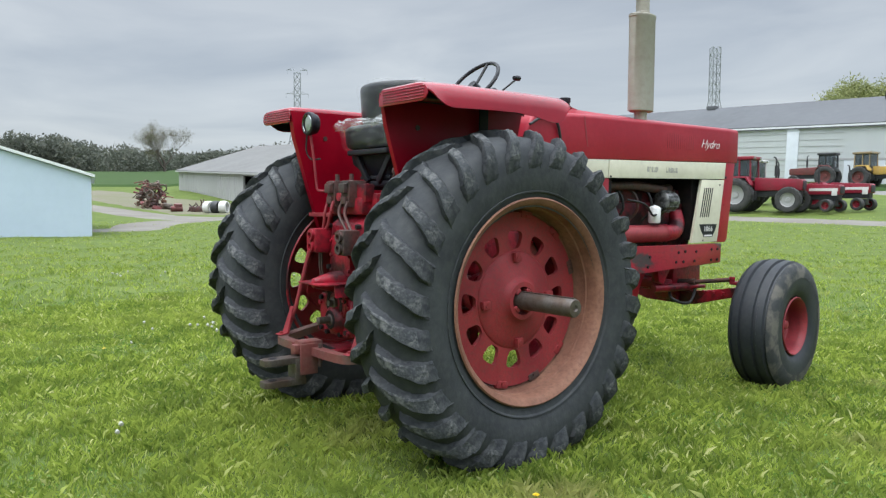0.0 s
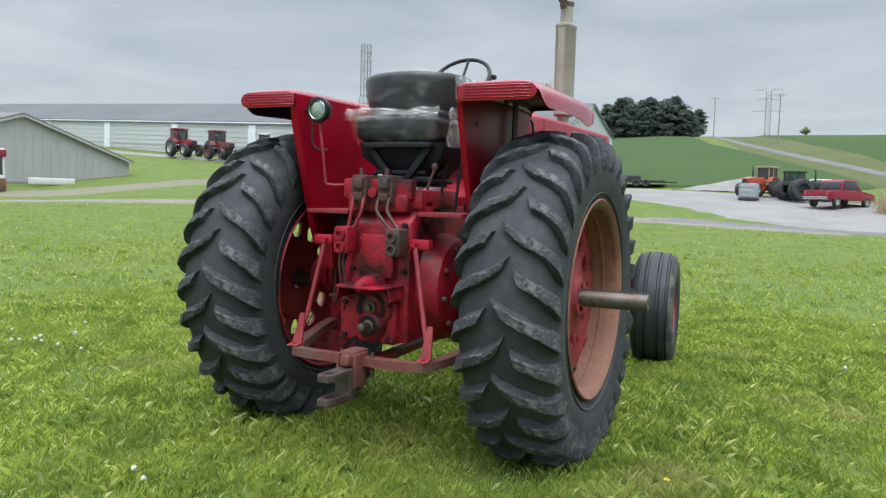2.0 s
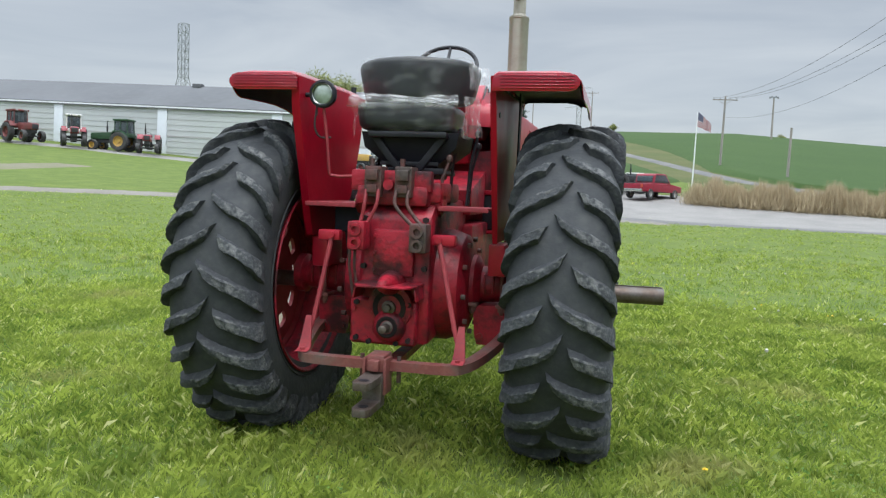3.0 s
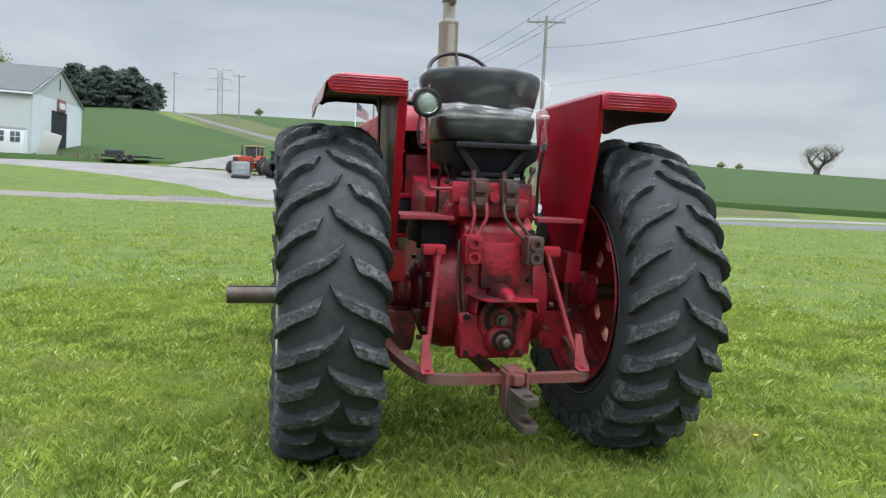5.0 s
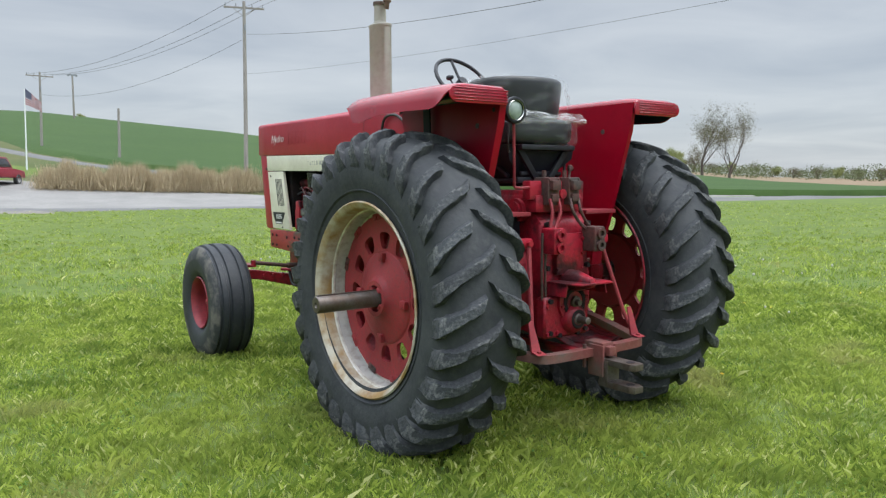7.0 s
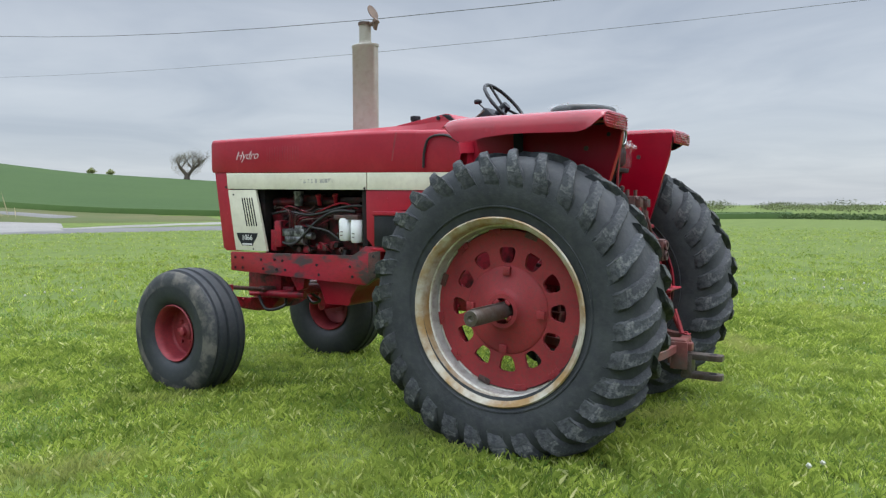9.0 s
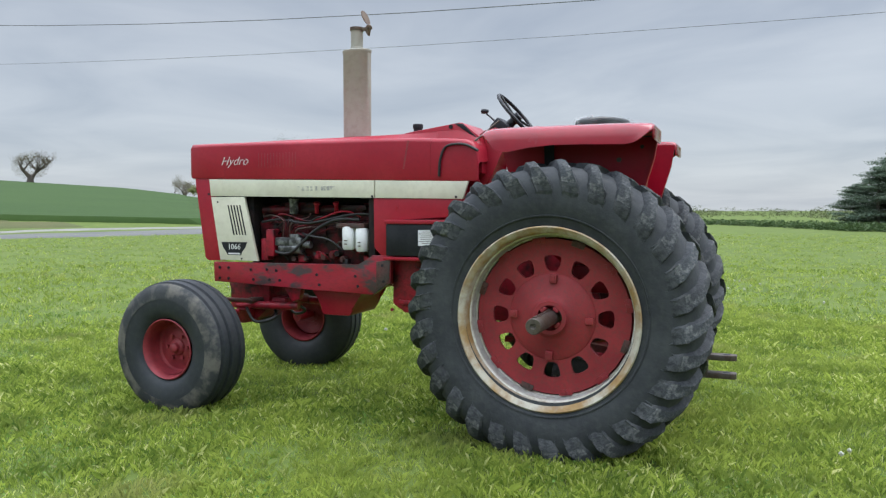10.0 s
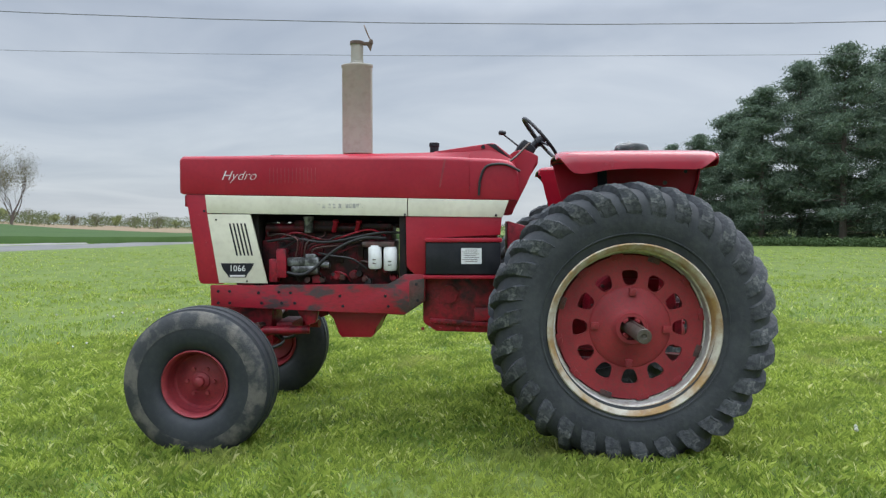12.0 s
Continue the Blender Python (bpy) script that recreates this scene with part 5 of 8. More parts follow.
# muffler with rain cap
MUF = (0.232, 1.818)
bm = B()
lathe(bm, [(1.80, 0.0), (1.80, 0.045), (1.858, 0.045), (1.861, 0.095), (1.867, 0.111), (1.878, 0.113), (2.500, 0.114), (2.505, 0.119), (2.522, 0.119), (2.526, 0.110), (2.532, 0.055), (2.532, 0.0)], 40, (*MUF, 0), "Z")
for v in bm.verts:
    if v.co.z > 1.859 and v.co.z < 2.531:
        v.co.x = MUF[0] + (v.co.x - MUF[0]) * 0.62
muf = part("muffler", bm, MUFFLER, tractor, "upright tan muffler with peeling paint")
bm = B()
lathe(bm, [(2.528, 0.0), (2.528, 0.052), (2.545, 0.050), (2.548, 0.046), (2.690, 0.046), (2.690, 0.040), (2.60, 0.038), (2.60, 0.0)], 28, (*MUF, 0), "Z")
part("outlet", bm, MUFFLER, muf)
bm = B()
lathe(bm, [(2.672, 0.048), (2.672, 0.053), (2.695, 0.053), (2.695, 0.048)], 28, (*MUF, 0), "Z", closed=True)
box(bm, (MUF[0], MUF[1] - 0.075, 2.680), (0.03, 0.06, 0.022), 0.004)
cyl(bm, (MUF[0] - 0.03, MUF[1] - 0.105, 2.690), (MUF[0] + 0.03, MUF[1] - 0.105, 2.690), 0.012)
slab(bm, [(MUF[1] - 0.12, 2.70), (MUF[1] - 0.105, 2.715), (MUF[1] - 0.078, 2.66), (MUF[1] - 0.10, 2.625)], "X", MUF[0] - 0.018, MUF[0] + 0.018, 0.003)
cap = part("rain_cap", bm, BURNT, muf, "open rusty rain cap")
bm = B()
lathe(bm, [(0.0, 0.0), (0.0, 0.058), (0.006, 0.058), (0.010, 0.0)], 24, (0, 0, 0), "Z")
bmesh.ops.transform(bm, matrix=pose(MUF[0], MUF[1] - 0.078, 2.765, -112, 0, 0), verts=bm.verts[:])
part("rain_cap_flap", bm, BURNT, muf)
bm = B()
lathe(bm, [(1.82, 0.0), (1.82, 0.032), (1.892, 0.032), (1.895, 0.037), (1.920, 0.037), (1.925, 0.031), (1.925, 0.0)], 24, (0.06, 1.235, 0), "Z")
part("filler_cap", bm, BLACK, tractor)
bm = B()
box(bm, (0, 2.35, 1.825), (0.12, 0.09, 0.02), 0.006)
part("hood_latch", bm, BLACK, tractor)

# flat-topped fenders
FENDER_ROWS = ((-0.514, 1.752, 0.824, 0.020), (-0.510, 1.764, 0.834, 0.030), (-0.500, 1.772, 0.840, 0.042), (-0.485, 1.775, 0.843, 0.056), (-0.445, 1.778, 0.846, 0.092), (-0.410, 1.779, 0.848, 0.112), (-0.370, 1.780, 0.850, 0.121), (-0.240, 1.781, 0.851, 0.119), (-0.110, 1.781, 0.851, 0.115), (0.030, 1.781, 0.851, 0.115), (0.160, 1.781, 0.851, 0.125), (0.260, 1.780, 0.851, 0.142), (0.310, 1.780, 0.851, 0.145), (0.345, 1.779, 0.850, 0.138), (0.370, 1.778, 0.848, 0.120), (0.400, 1.776, 0.846, 0.080), (0.427, 1.772, 0.842, 0.046), (0.445, 1.764, 0.836, 0.034), (0.454, 1.750, 0.824, 0.025))
FENDER_SIDE = ((-0.502, 1.752), (-0.478, 1.60), (-0.315, 1.06), (-0.285, 0.985))


def fender_inner(y, s):
    """Where the inner wall stands, from the tractor's middle: it swings inward towards the front."""
    back, front = (0.447, 0.468) if s > 0 else (0.488, 0.480)
    return back + (front - back) * min(max((y + 0.50) / 0.95, 0.0), 1.0)


def fender_wall(s):
    bm = B()
    rows = []
    for k in range(13):
        z = 0.985 + (1.752 - 0.985) * k / 12
        back = float(np.interp(z, [0.985, 1.06, 1.60, 1.752], [-0.285, -0.315, -0.478, -0.502]))
        front = float(np.interp(z, [0.985, 1.20, 1.48, 1.68, 1.752], [0.05, 0.27, 0.378, 0.430, 0.448]))
        edge = fender_inner(back, s)
        rows.append([(s * (edge - (edge - fender_inner(front, s)) * j / 8), back + (front - back) * j / 8, z) for j in range(9)])
    loft(bm, rows, close=False, caps=False)
    bmesh.ops.recalc_face_normals(bm, faces=bm.faces[:])
    bmesh.ops.solidify(bm, geom=bm.faces[:], thickness=0.006)
    return bm


def fender_shell(s, inset, thick):
    bm = B()
    secs = []
    for y, z, k, drop in FENDER_ROWS:
        z, k, drop = z - inset, k - inset, drop - inset * 1.6
        y = max(-0.514 + inset * 1.5, min(0.454 - inset, y))
        inner = fender_inner(y, s)
        sec = [(inner, z - 0.045), (inner + 0.002, z - 0.026), (inner + 0.010, z - 0.009), (inner + 0.028, z), (k - 0.10, z + 0.002), (k - 0.05, z - 0.006), (k - 0.022, z - 0.022), (k - 0.006, z - min(drop, 0.05)), (k, z - min(drop, 0.08)), (k + 0.003, z - drop)]
        secs.append([(s * x, y, zz) for x, zz in sec])
    loft(bm, secs, close=False, caps=False)
    bmesh.ops.recalc_face_normals(bm, faces=bm.faces[:])
    bmesh.ops.solidify(bm, geom=bm.faces[:], thickness=thick)
    return bm


for s in (1, -1):
    root = fender_inner(-0.5, s) + 0.001
    fen = part("fender", fender_shell(s, 0.0, 0.005), RED_DEEP, tractor, "glossy deep red flat-topped fender")
    # thin blue-black shell just inside the fender, for its underside
    part("fender_lining", fender_shell(s, 0.008, 0.002), BLUE_BLACK, fen, "blue-black underside of the fender")
    bm = B()
    slab(bm, [(s * root, 1.684), (s * root, 1.728), (s * (root + 0.008), 1.752), (s * (root + 0.028), 1.764), (s * 0.790, 1.764), (s * 0.820, 1.755), (s * 0.836, 1.735), (s * 0.836, 1.712), (s * 0.822, 1.694), (s * 0.795, 1.684)], "Y", -0.513, -0.506, 0.002)
    part("end_plate", bm, RED_DEEP, fen, "ribbed red end plate")
    for k in range(5):
        bm = B()
        box(bm, (s * 0.648, -0.5135, 1.698 + 0.0135 * k), (0.33, 0.006, 0.006), 0.002, segs=1)
        part("pressed_rib", bm, RED_DEEP, fen)
    part("side_wall", fender_wall(s), RED_WALL, fen)
    bm = B()
    flange = [(y, z, w) for (y, z), w in zip(FENDER_SIDE, (0.016, 0.022, 0.020, 0.016) if s > 0 else (0.030, 0.034, 0.030, 0.026))]
    flange = [(y, z, fender_inner(y, s) - 0.007, fender_inner(y, s) + w) for y, z, w in flange]
    loft(bm, [[(s * a, y - 0.004, z), (s * w, y - 0.004, z), (s * w, y + 0.004, z), (s * a, y + 0.004, z)] for y, z, a, w in flange])
    part("edge_flange", bm, RED_WALL, fen)
    bm = B()
    box(bm, (s * 0.46, -0.13, 0.90), (0.09, 0.20, 0.16), 0.012, taper=(0.9, 1.2))
    part("fender_bracket", bm, RED, fen)
    bm = B()
    a = fender_inner(0.2, s) + 0.03
    loft(bm, [[(s * a, y - 0.03, z), (s * a, y + 0.03, z), (s * (a + 0.008), y + 0.03, z), (s * (a + 0.008), y - 0.03, z)] for y, z in ((0.10, 1.16), (0.12, 1.45), (0.13, 1.752))])
    part("fender_strap", bm, BLUE_BLACK, fen, "dark flat strap holding the fender")
    bm = B()
    a = fender_inner(-0.28, s)
    cyl(bm, (s * (a - 0.010), -0.28, 1.60), (s * (a + 0.004), -0.28, 1.60), 0.014, segs=12)
    part("reflector", bm, BARE, fen)
bm = B()
lathe(bm, [(-0.385, 0.0), (-0.385, 0.03), (-0.400, 0.055), (-0.430, 0.066), (-0.447, 0.067), (-0.451, 0.061), (-0.451, 0.055)], 32, (-0.380, 0, 1.672), "Y")
cyl(bm, (-0.488, -0.41, 1.672), (-0.40, -0.41, 1.668), 0.012)
lamp = part("work_lamp", bm, BLACK, tractor, "round black work lamp on the fender")
bm = B()
lathe(bm, [(-0.446, 0.050), (-0.452, 0.040), (-0.458, 0.02), (-0.459, 0.0)], 32, (-0.380, 0, 1.672), "Y")
part("lens", bm, GREEN_LENS, lamp, "pale greenish lamp glass")
bm = B()
lathe(bm, [(-0.443, 0.049), (-0.456, 0.049), (-0.459, 0.056), (-0.456, 0.066), (-0.443, 0.068)], 32, (-0.380, 0, 1.672), "Y", closed=True)
part("bezel", bm, BLACK, lamp)
bm = B()
lathe(bm, [(-0.4565, 0.0475), (-0.4585, 0.0495), (-0.4565, 0.0515)], 32, (-0.380, 0, 1.672), "Y")
part("lens_ring", bm, CHROME, lamp)
bm = B()
tube(bm, curve_pts([(-0.41, -0.44, 1.62), (-0.42, -0.44, 1.52), (-0.40, -0.42, 1.47), (-0.36, -0.38, 1.47)], 5), 0.005, 6)
part("lamp_wire", bm, HOSE, lamp)

# ---------------------------------------------------------------- ground, roads and fields
GRASS_GROUND = material("lawn_soil_and_thatch", (0.084, 0.122, 0.026), 0.9, second=(0.122, 0.160, 0.036), scale=0.8, low=0.40, high=0.66, fine=(0.056, 0.088, 0.022), fine_scale=7, fine_amount=0.6, bump=0.5, bump_scale=18, spec=0.15)
CROP = material("young_grain_crop", (0.034, 0.066, 0.0175), 0.85, second=(0.042, 0.076, 0.020), scale=0.06, low=0.35, high=0.7, fine=(0.026, 0.052, 0.014), fine_scale=0.9, fine_amount=0.5, spec=0.12)
GRAVEL = material("pale_gravel", (0.225, 0.218, 0.208), 0.9, second=(0.18, 0.175, 0.168), scale=0.35, fine=(0.13, 0.126, 0.12), fine_scale=7, fine_amount=0.45, bump=0.4, bump_scale=25, spec=0.2)
TILLED = material("bare_tilled_soil", (0.20, 0.14, 0.095), 0.95, second=(0.175, 0.148, 0.088), scale=0.05, fine=(0.13, 0.088, 0.06), fine_scale=0.7, fine_amount=0.4, spec=0.15)
MEADOW = material("rough_roadside_grass", (0.066, 0.084, 0.028), 0.9, second=(0.098, 0.094, 0.040), scale=0.12, fine=(0.055, 0.072, 0.026), fine_scale=1.6, fine_amount=0.5, bump=0.4, bump_scale=8, spec=0.15)
LANE_GREY = material("grey_worn_asphalt", (0.112, 0.114, 0.115), 0.85, second=(0.15, 0.148, 0.143), scale=0.25, fine=(0.075, 0.077, 0.078), fine_scale=5, fine_amount=0.4, bump=0.3, bump_scale=30, spec=0.2)
WORN = material("worn_dirt_and_grass", (0.155, 0.158, 0.098), 0.95, second=(0.185, 0.168, 0.135), scale=0.25, low=0.35, high=0.65, fine=(0.10, 0.105, 0.06), fine_scale=5, fine_amount=0.5, bump=0.5, bump_scale=12, spec=0.1)
TRACK = material("brown_grey_gravel", (0.165, 0.152, 0.133), 0.9, second=(0.205, 0.195, 0.177), scale=0.3, fine=(0.14, 0.125, 0.105), fine_scale=6, fine_amount=0.45, bump=0.4, bump_scale=25, spec=0.2)

bm = B()
radii = [0.0] + [1.2 * k for k in range(1, 36)] + [44 + 2.2 * k for k in range(24)] + [98 + 7 * k for k in range(26)] + [285 + 45 * k for k in range(8)] + [700, 1000, 1600, 3000]
NA = 240
az = np.linspace(0, 2 * np.pi, NA, endpoint=False)
X = np.concatenate([[0.0]] + [r * np.sin(az) for r in radii[1:]])
Y = np.concatenate([[0.0]] + [r * np.cos(az) for r in radii[1:]])
Z = land(X, Y)
faces = [(0, 1 + k, 1 + (k + 1) % NA) for k in range(NA)]
for i in range(len(radii) - 2):
    a, b = 1 + i * NA, 1 + (i + 1) * NA
    faces += [(a + k, b + k, b + (k + 1) % NA, a + (k + 1) % NA) for k in range(NA)]
me = bpy.data.meshes.new("ground")
me.from_pydata(np.stack([X, Y, Z], 1).tolist(), [], faces)
me.materials.append(GRASS_GROUND)
me.shade_smooth()
bm.free()
tagged(new("ground", me), "bright green spring lawn with clover and mown grass", "lawn", kind="structure")


def ribbon(name, pts, widths, mat, label, category, lift=0.05, n=10, cross=4):
    """A strip that follows the lie of the land, with its edges tucked in."""
    P = curve_pts([(x, y, 0) for x, y in pts], n)
    W = np.interp(np.linspace(0, 1, len(P)), np.linspace(0, 1, len(widths)), widths)
    V, F = [], []
    for i, p in enumerate(P):
        a, b = P[max(i - 1, 0)], P[min(i + 1, len(P) - 1)]
        t = (b - a).normalized()
        nrm = Vector((-t.y, t.x, 0))
        for k in range(cross + 1):
            q = p + nrm * W[i] * (k / cross - 0.5) * (1 + 0.03 * math.sin(i * 1.9 + k))
            edge = k in (0, cross) or i in (0, len(P) - 1)
            V.append((q.x, q.y, float(land(q.x, q.y)) + (-0.25 if edge else lift)))
    c = cross + 1
    for i in range(len(P) - 1):
        for k in range(cross):
            F.append((i * c + k, i * c + k + 1, (i + 1) * c + k + 1, (i + 1) * c + k))
    me = bpy.data.meshes.new(name)
    me.from_pydata(V, [], F)
    me.materials.append(mat)
    me.shade_smooth()
    return tagged(new(name, me), label, category, kind="structure")


ribbon("road", [(-78, 12), (-60, 16.5), (-44, 21.5), (-35, 28.5), (-28, 33), (-20, 36.4), (-13, 37), (-6, 36.6), (4, 38)], [8, 9, 9, 7, 7, 6.5, 6, 6, 9], TRACK, "pale gravel farm track along the lawn", "track")
ribbon("road", [(-36, 1.0), (-31, 3.6), (-29.6, 7.0), (-38, 11), (-47, 20)], [3, 3, 3.6, 5, 8], TRACK, "brownish gravel apron beside the shed", "track", 0.06)
ribbon("yard", [(-100, 20.5), (-86, 22), (-72, 24), (-60, 25), (-52, 30), (-46, 40), (-44, 54)], [9, 13, 14, 11, 10, 9, 5], WORN, "worn dull grass and dirt before the shed", "yard", 0.045, 10, 6)
ribbon("road", [(-7, 37.5), (4, 39.5), (14, 37.5), (22, 35), (30, 32.5), (40, 28.5), (52, 25.5), (75, 24), (130, 32)], [8, 9, 9, 10.5, 11, 9.5, 8, 7, 6], LANE_GREY, "worn grey farm lane beside the lawn", "lane", 0.055)
ribbon("road_edge", [(20, 40.3), (30, 38.6), (40, 33.6), (52, 30), (75, 27.8), (130, 35.5)], [1.2, 2, 2, 2, 2, 2], GRAVEL, "pale gravel edge of the lane", "lane edge", 0.07, 10, 3)


def field(name, az0, az1, d0, d1, mat, label, category, lift=0.10, wall=0.0, na=40, nd=36, near=None, far=None):
    """A crop sheet between two bearings and two distances, over the lie of the land; near and far may bend with the bearing."""
    V, F = [], []
    for i in range(na + 1):
        k = i / na
        b = radians(az0 + (az1 - az0) * k)
        lo = np.interp(k, np.linspace(0, 1, len(near)), near) if near else d0
        hi = np.interp(k, np.linspace(0, 1, len(far)), far) if far else d1
        for j in range(nd + 1):
            q = j / nd
            d = lo + (hi - lo) * q ** 1.5
            x, y = d * math.sin(b), d * math.cos(b)
            z = float(land(x, y)) + lift + 0.02 * math.sin(x * 0.9) * math.cos(y * 0.7)
            if j == 0 or i in (0, na) or j == nd:
                z -= lift + 0.4
            V.append((x, y, z))
    c = nd + 1
    for i in range(na):
        for j in range(nd):
            F.append((i * c + j, i * c + j + 1, (i + 1) * c + j + 1, (i + 1) * c + j))
    me = bpy.data.meshes.new(name)
    me.from_pydata(V, [], F)
    me.materials.append(mat)
    me.shade_smooth()
    return tagged(new(name, me), label, category, kind="structure")


def field_by_rows(name, dist, az_low, az_high, mat, label, lift, n=44, m=40):
    """A crop sheet whose two side edges bend with the distance: dist and az_low/az_high are matching tables."""
    V, F = [], []
    for j in range(n + 1):
        d = dist[0] + (dist[-1] - dist[0]) * (j / n) ** 1.6
        a0, a1 = np.interp(d, dist, az_low), np.interp(d, dist, az_high)
        for i in range(m + 1):
            b = radians(a0 + (a1 - a0) * i / m)
            x, y = d * math.sin(b), d * math.cos(b)
            z = float(land(x, y)) + lift
            if j in (0, n) or i in (0, m):
                z -= lift + 0.4
            V.append((x, y, z))
    c = m + 1
    for j in range(n):
        for i in range(m):
            F.append((j * c + i, j * c + i + 1, (j + 1) * c + i + 1, (j + 1) * c + i))
    me = bpy.data.meshes.new(name)
    me.from_pydata(V, [], F)
    me.materials.append(mat)
    me.shade_smooth()
    return tagged(new(name, me), label, "crop field", kind="structure")


# gravel yard between the two lanes, and the strip before the barn
ribbon("yard", [(-30, 69.5), (-18, 66), (-6, 60), (3, 53), (11, 45.5), (22, 39)], [7, 9, 18, 22, 20, 12], GRAVEL, "pale gravel farm yard", "yard", 0.07, 10, 8)
ribbon("yard", [(-120, 74), (-80, 72.5), (-50, 71.3), (-28, 69.8)], [5.5, 5.5, 5.5, 6], GRAVEL, "gravel strip before the barn", "yard", 0.07, 10)
# rough verges, then crops on the slopes
ribbon("meadow", [(34, 46), (24, 55), (16, 72), (11, 90), (5, 118), (-1, 150), (-8, 190), (-22, 262)], [12, 15, 17, 19, 20, 24, 26, 26], MEADOW, "rough yellowish roadside grass", "meadow", 0.04, 10, 8)
ribbon("meadow", [(4, 64), (14, 57), (24, 49), (36, 42)], [10, 12, 12, 8], MEADOW, "rough yellowish grass by the lane", "meadow", 0.05, 10, 6)
field_by_rows("field_hill", [73, 77, 90, 117, 150, 180, 265, 285], [-26] * 8, [3, 5.6, 3.6, -0.6, -3.8, -6.2, -8.2, -9], CROP, "dark green young grain on the hillside", 0.25)
field_by_rows("field_east", [56, 61, 64, 74, 77, 92, 145, 178, 265, 290], [49, 32, 26, 18, 12.0, 6.4, 2.4, -0.6, -4.6, -5.6], [50] * 10, CROP, "dark green young grain beyond the lane", 0.45)
field("field_low", 48, 84, 58, 160, CROP, "dark green crop strip by the lane", "crop field", 0.5, near=[58, 58, 60, 70, 80], far=[230, 140, 86, 92, 105])
field("tilled_field", 49.5, 76, 130, 330, TILLED, "bare brown tilled field on the rise", "field", 0.2, near=[205, 122, 88, 96, 105], far=[330, 330, 330, 330, 330])
field("field_west", -92, -66, 105, 330, CROP, "green crop field before the woods", "crop field", 0.3, near=[120, 118, 115], far=[330, 330, 330])
ribbon("road", [(27, 47), (23, 58), (18.8, 68.8), (13.9, 77.3), (11, 86), (6.2, 108), (0.7, 129), (-5, 150), (-12.9, 180), (-21, 215), (-31, 262)], [3, 3, 3, 3, 3, 3.2, 3.5, 4, 4, 4, 4], LANE_GREY, "gravel field lane climbing the hill", "lane", 0.14)

# ---------------------------------------------------------------- buildings
SIDING = material("pale_grey_ribbed_steel", (0.40, 0.405, 0.405), 0.55, second=(0.35, 0.354, 0.354), scale=0.12, fine=(0.29, 0.292, 0.29), fine_scale=1.2, fine_amount=0.35, stretch=(1, 1, 0.25))
SIDING_GREEN = material("pale_green_white_siding", (0.50, 0.535, 0.535), 0.55, second=(0.455, 0.485, 0.485), scale=0.10, fine=(0.45, 0.49, 0.49), fine_scale=0.9, fine_amount=0.35, stretch=(1, 1, 0.3))
SIDING_WHITE = material("white_painted_siding", (0.68, 0.73, 0.77), 0.5, second=(0.62, 0.67, 0.72), scale=0.2, fine=(0.50, 0.54, 0.57), fine_scale=1.5, fine_amount=0.25)
BLUE_WHITE = material("pale_blue_white_wall", (0.50, 0.595, 0.71), 0.55, second=(0.47, 0.565, 0.68), scale=0.5, fine=(0.43, 0.52, 0.62), fine_scale=4, fine_amount=0.2)
ROOF_PALE = material("weathered_pale_roof", (0.165, 0.165, 0.16), 0.75, second=(0.14, 0.14, 0.136), scale=0.15, fine=(0.115, 0.115, 0.11), fine_scale=1.2, fine_amount=0.35, spec=0.2)
ROOF_GREY = material("grey_shingle_roof", (0.112, 0.118, 0.126), 0.8, second=(0.094, 0.099, 0.106), scale=0.1, fine=(0.135, 0.141, 0.150), fine_scale=1.5, fine_amount=0.4, spec=0.2)
TRIM = material("white_trim", (0.70, 0.73, 0.74), 0.5)
DARK = material("dark_interior", (0.012, 0.013, 0.016), 0.8)
PLYWOOD = material("white_sheet_board", (0.70, 0.70, 0.66), 0.6, fine=(0.5, 0.48, 0.42), fine_scale=3, fine_amount=0.3)


def wall_quad(bm, a, b, z0, z1, thick, out):
    """A wall from a to b (plan points), z0 to z1, thickness inwards from its outer face."""
    a, b, o = Vector((*a, 0)), Vector((*b, 0)), Vector((*out, 0))
    lo = [a, b, b - o * thick, a - o * thick]
    vs = [bm.verts.new(p + Vector((0, 0, z0))) for p in lo] + [bm.verts.new(p + Vector((0, 0, z1))) for p in lo]
    for f in ((0, 1, 5, 4), (1, 2, 6, 5), (2, 3, 7, 6), (3, 0, 4, 7), (4, 5, 6, 7), (3, 2, 1, 0)):
        bm.faces.new([vs[i] for i in f])


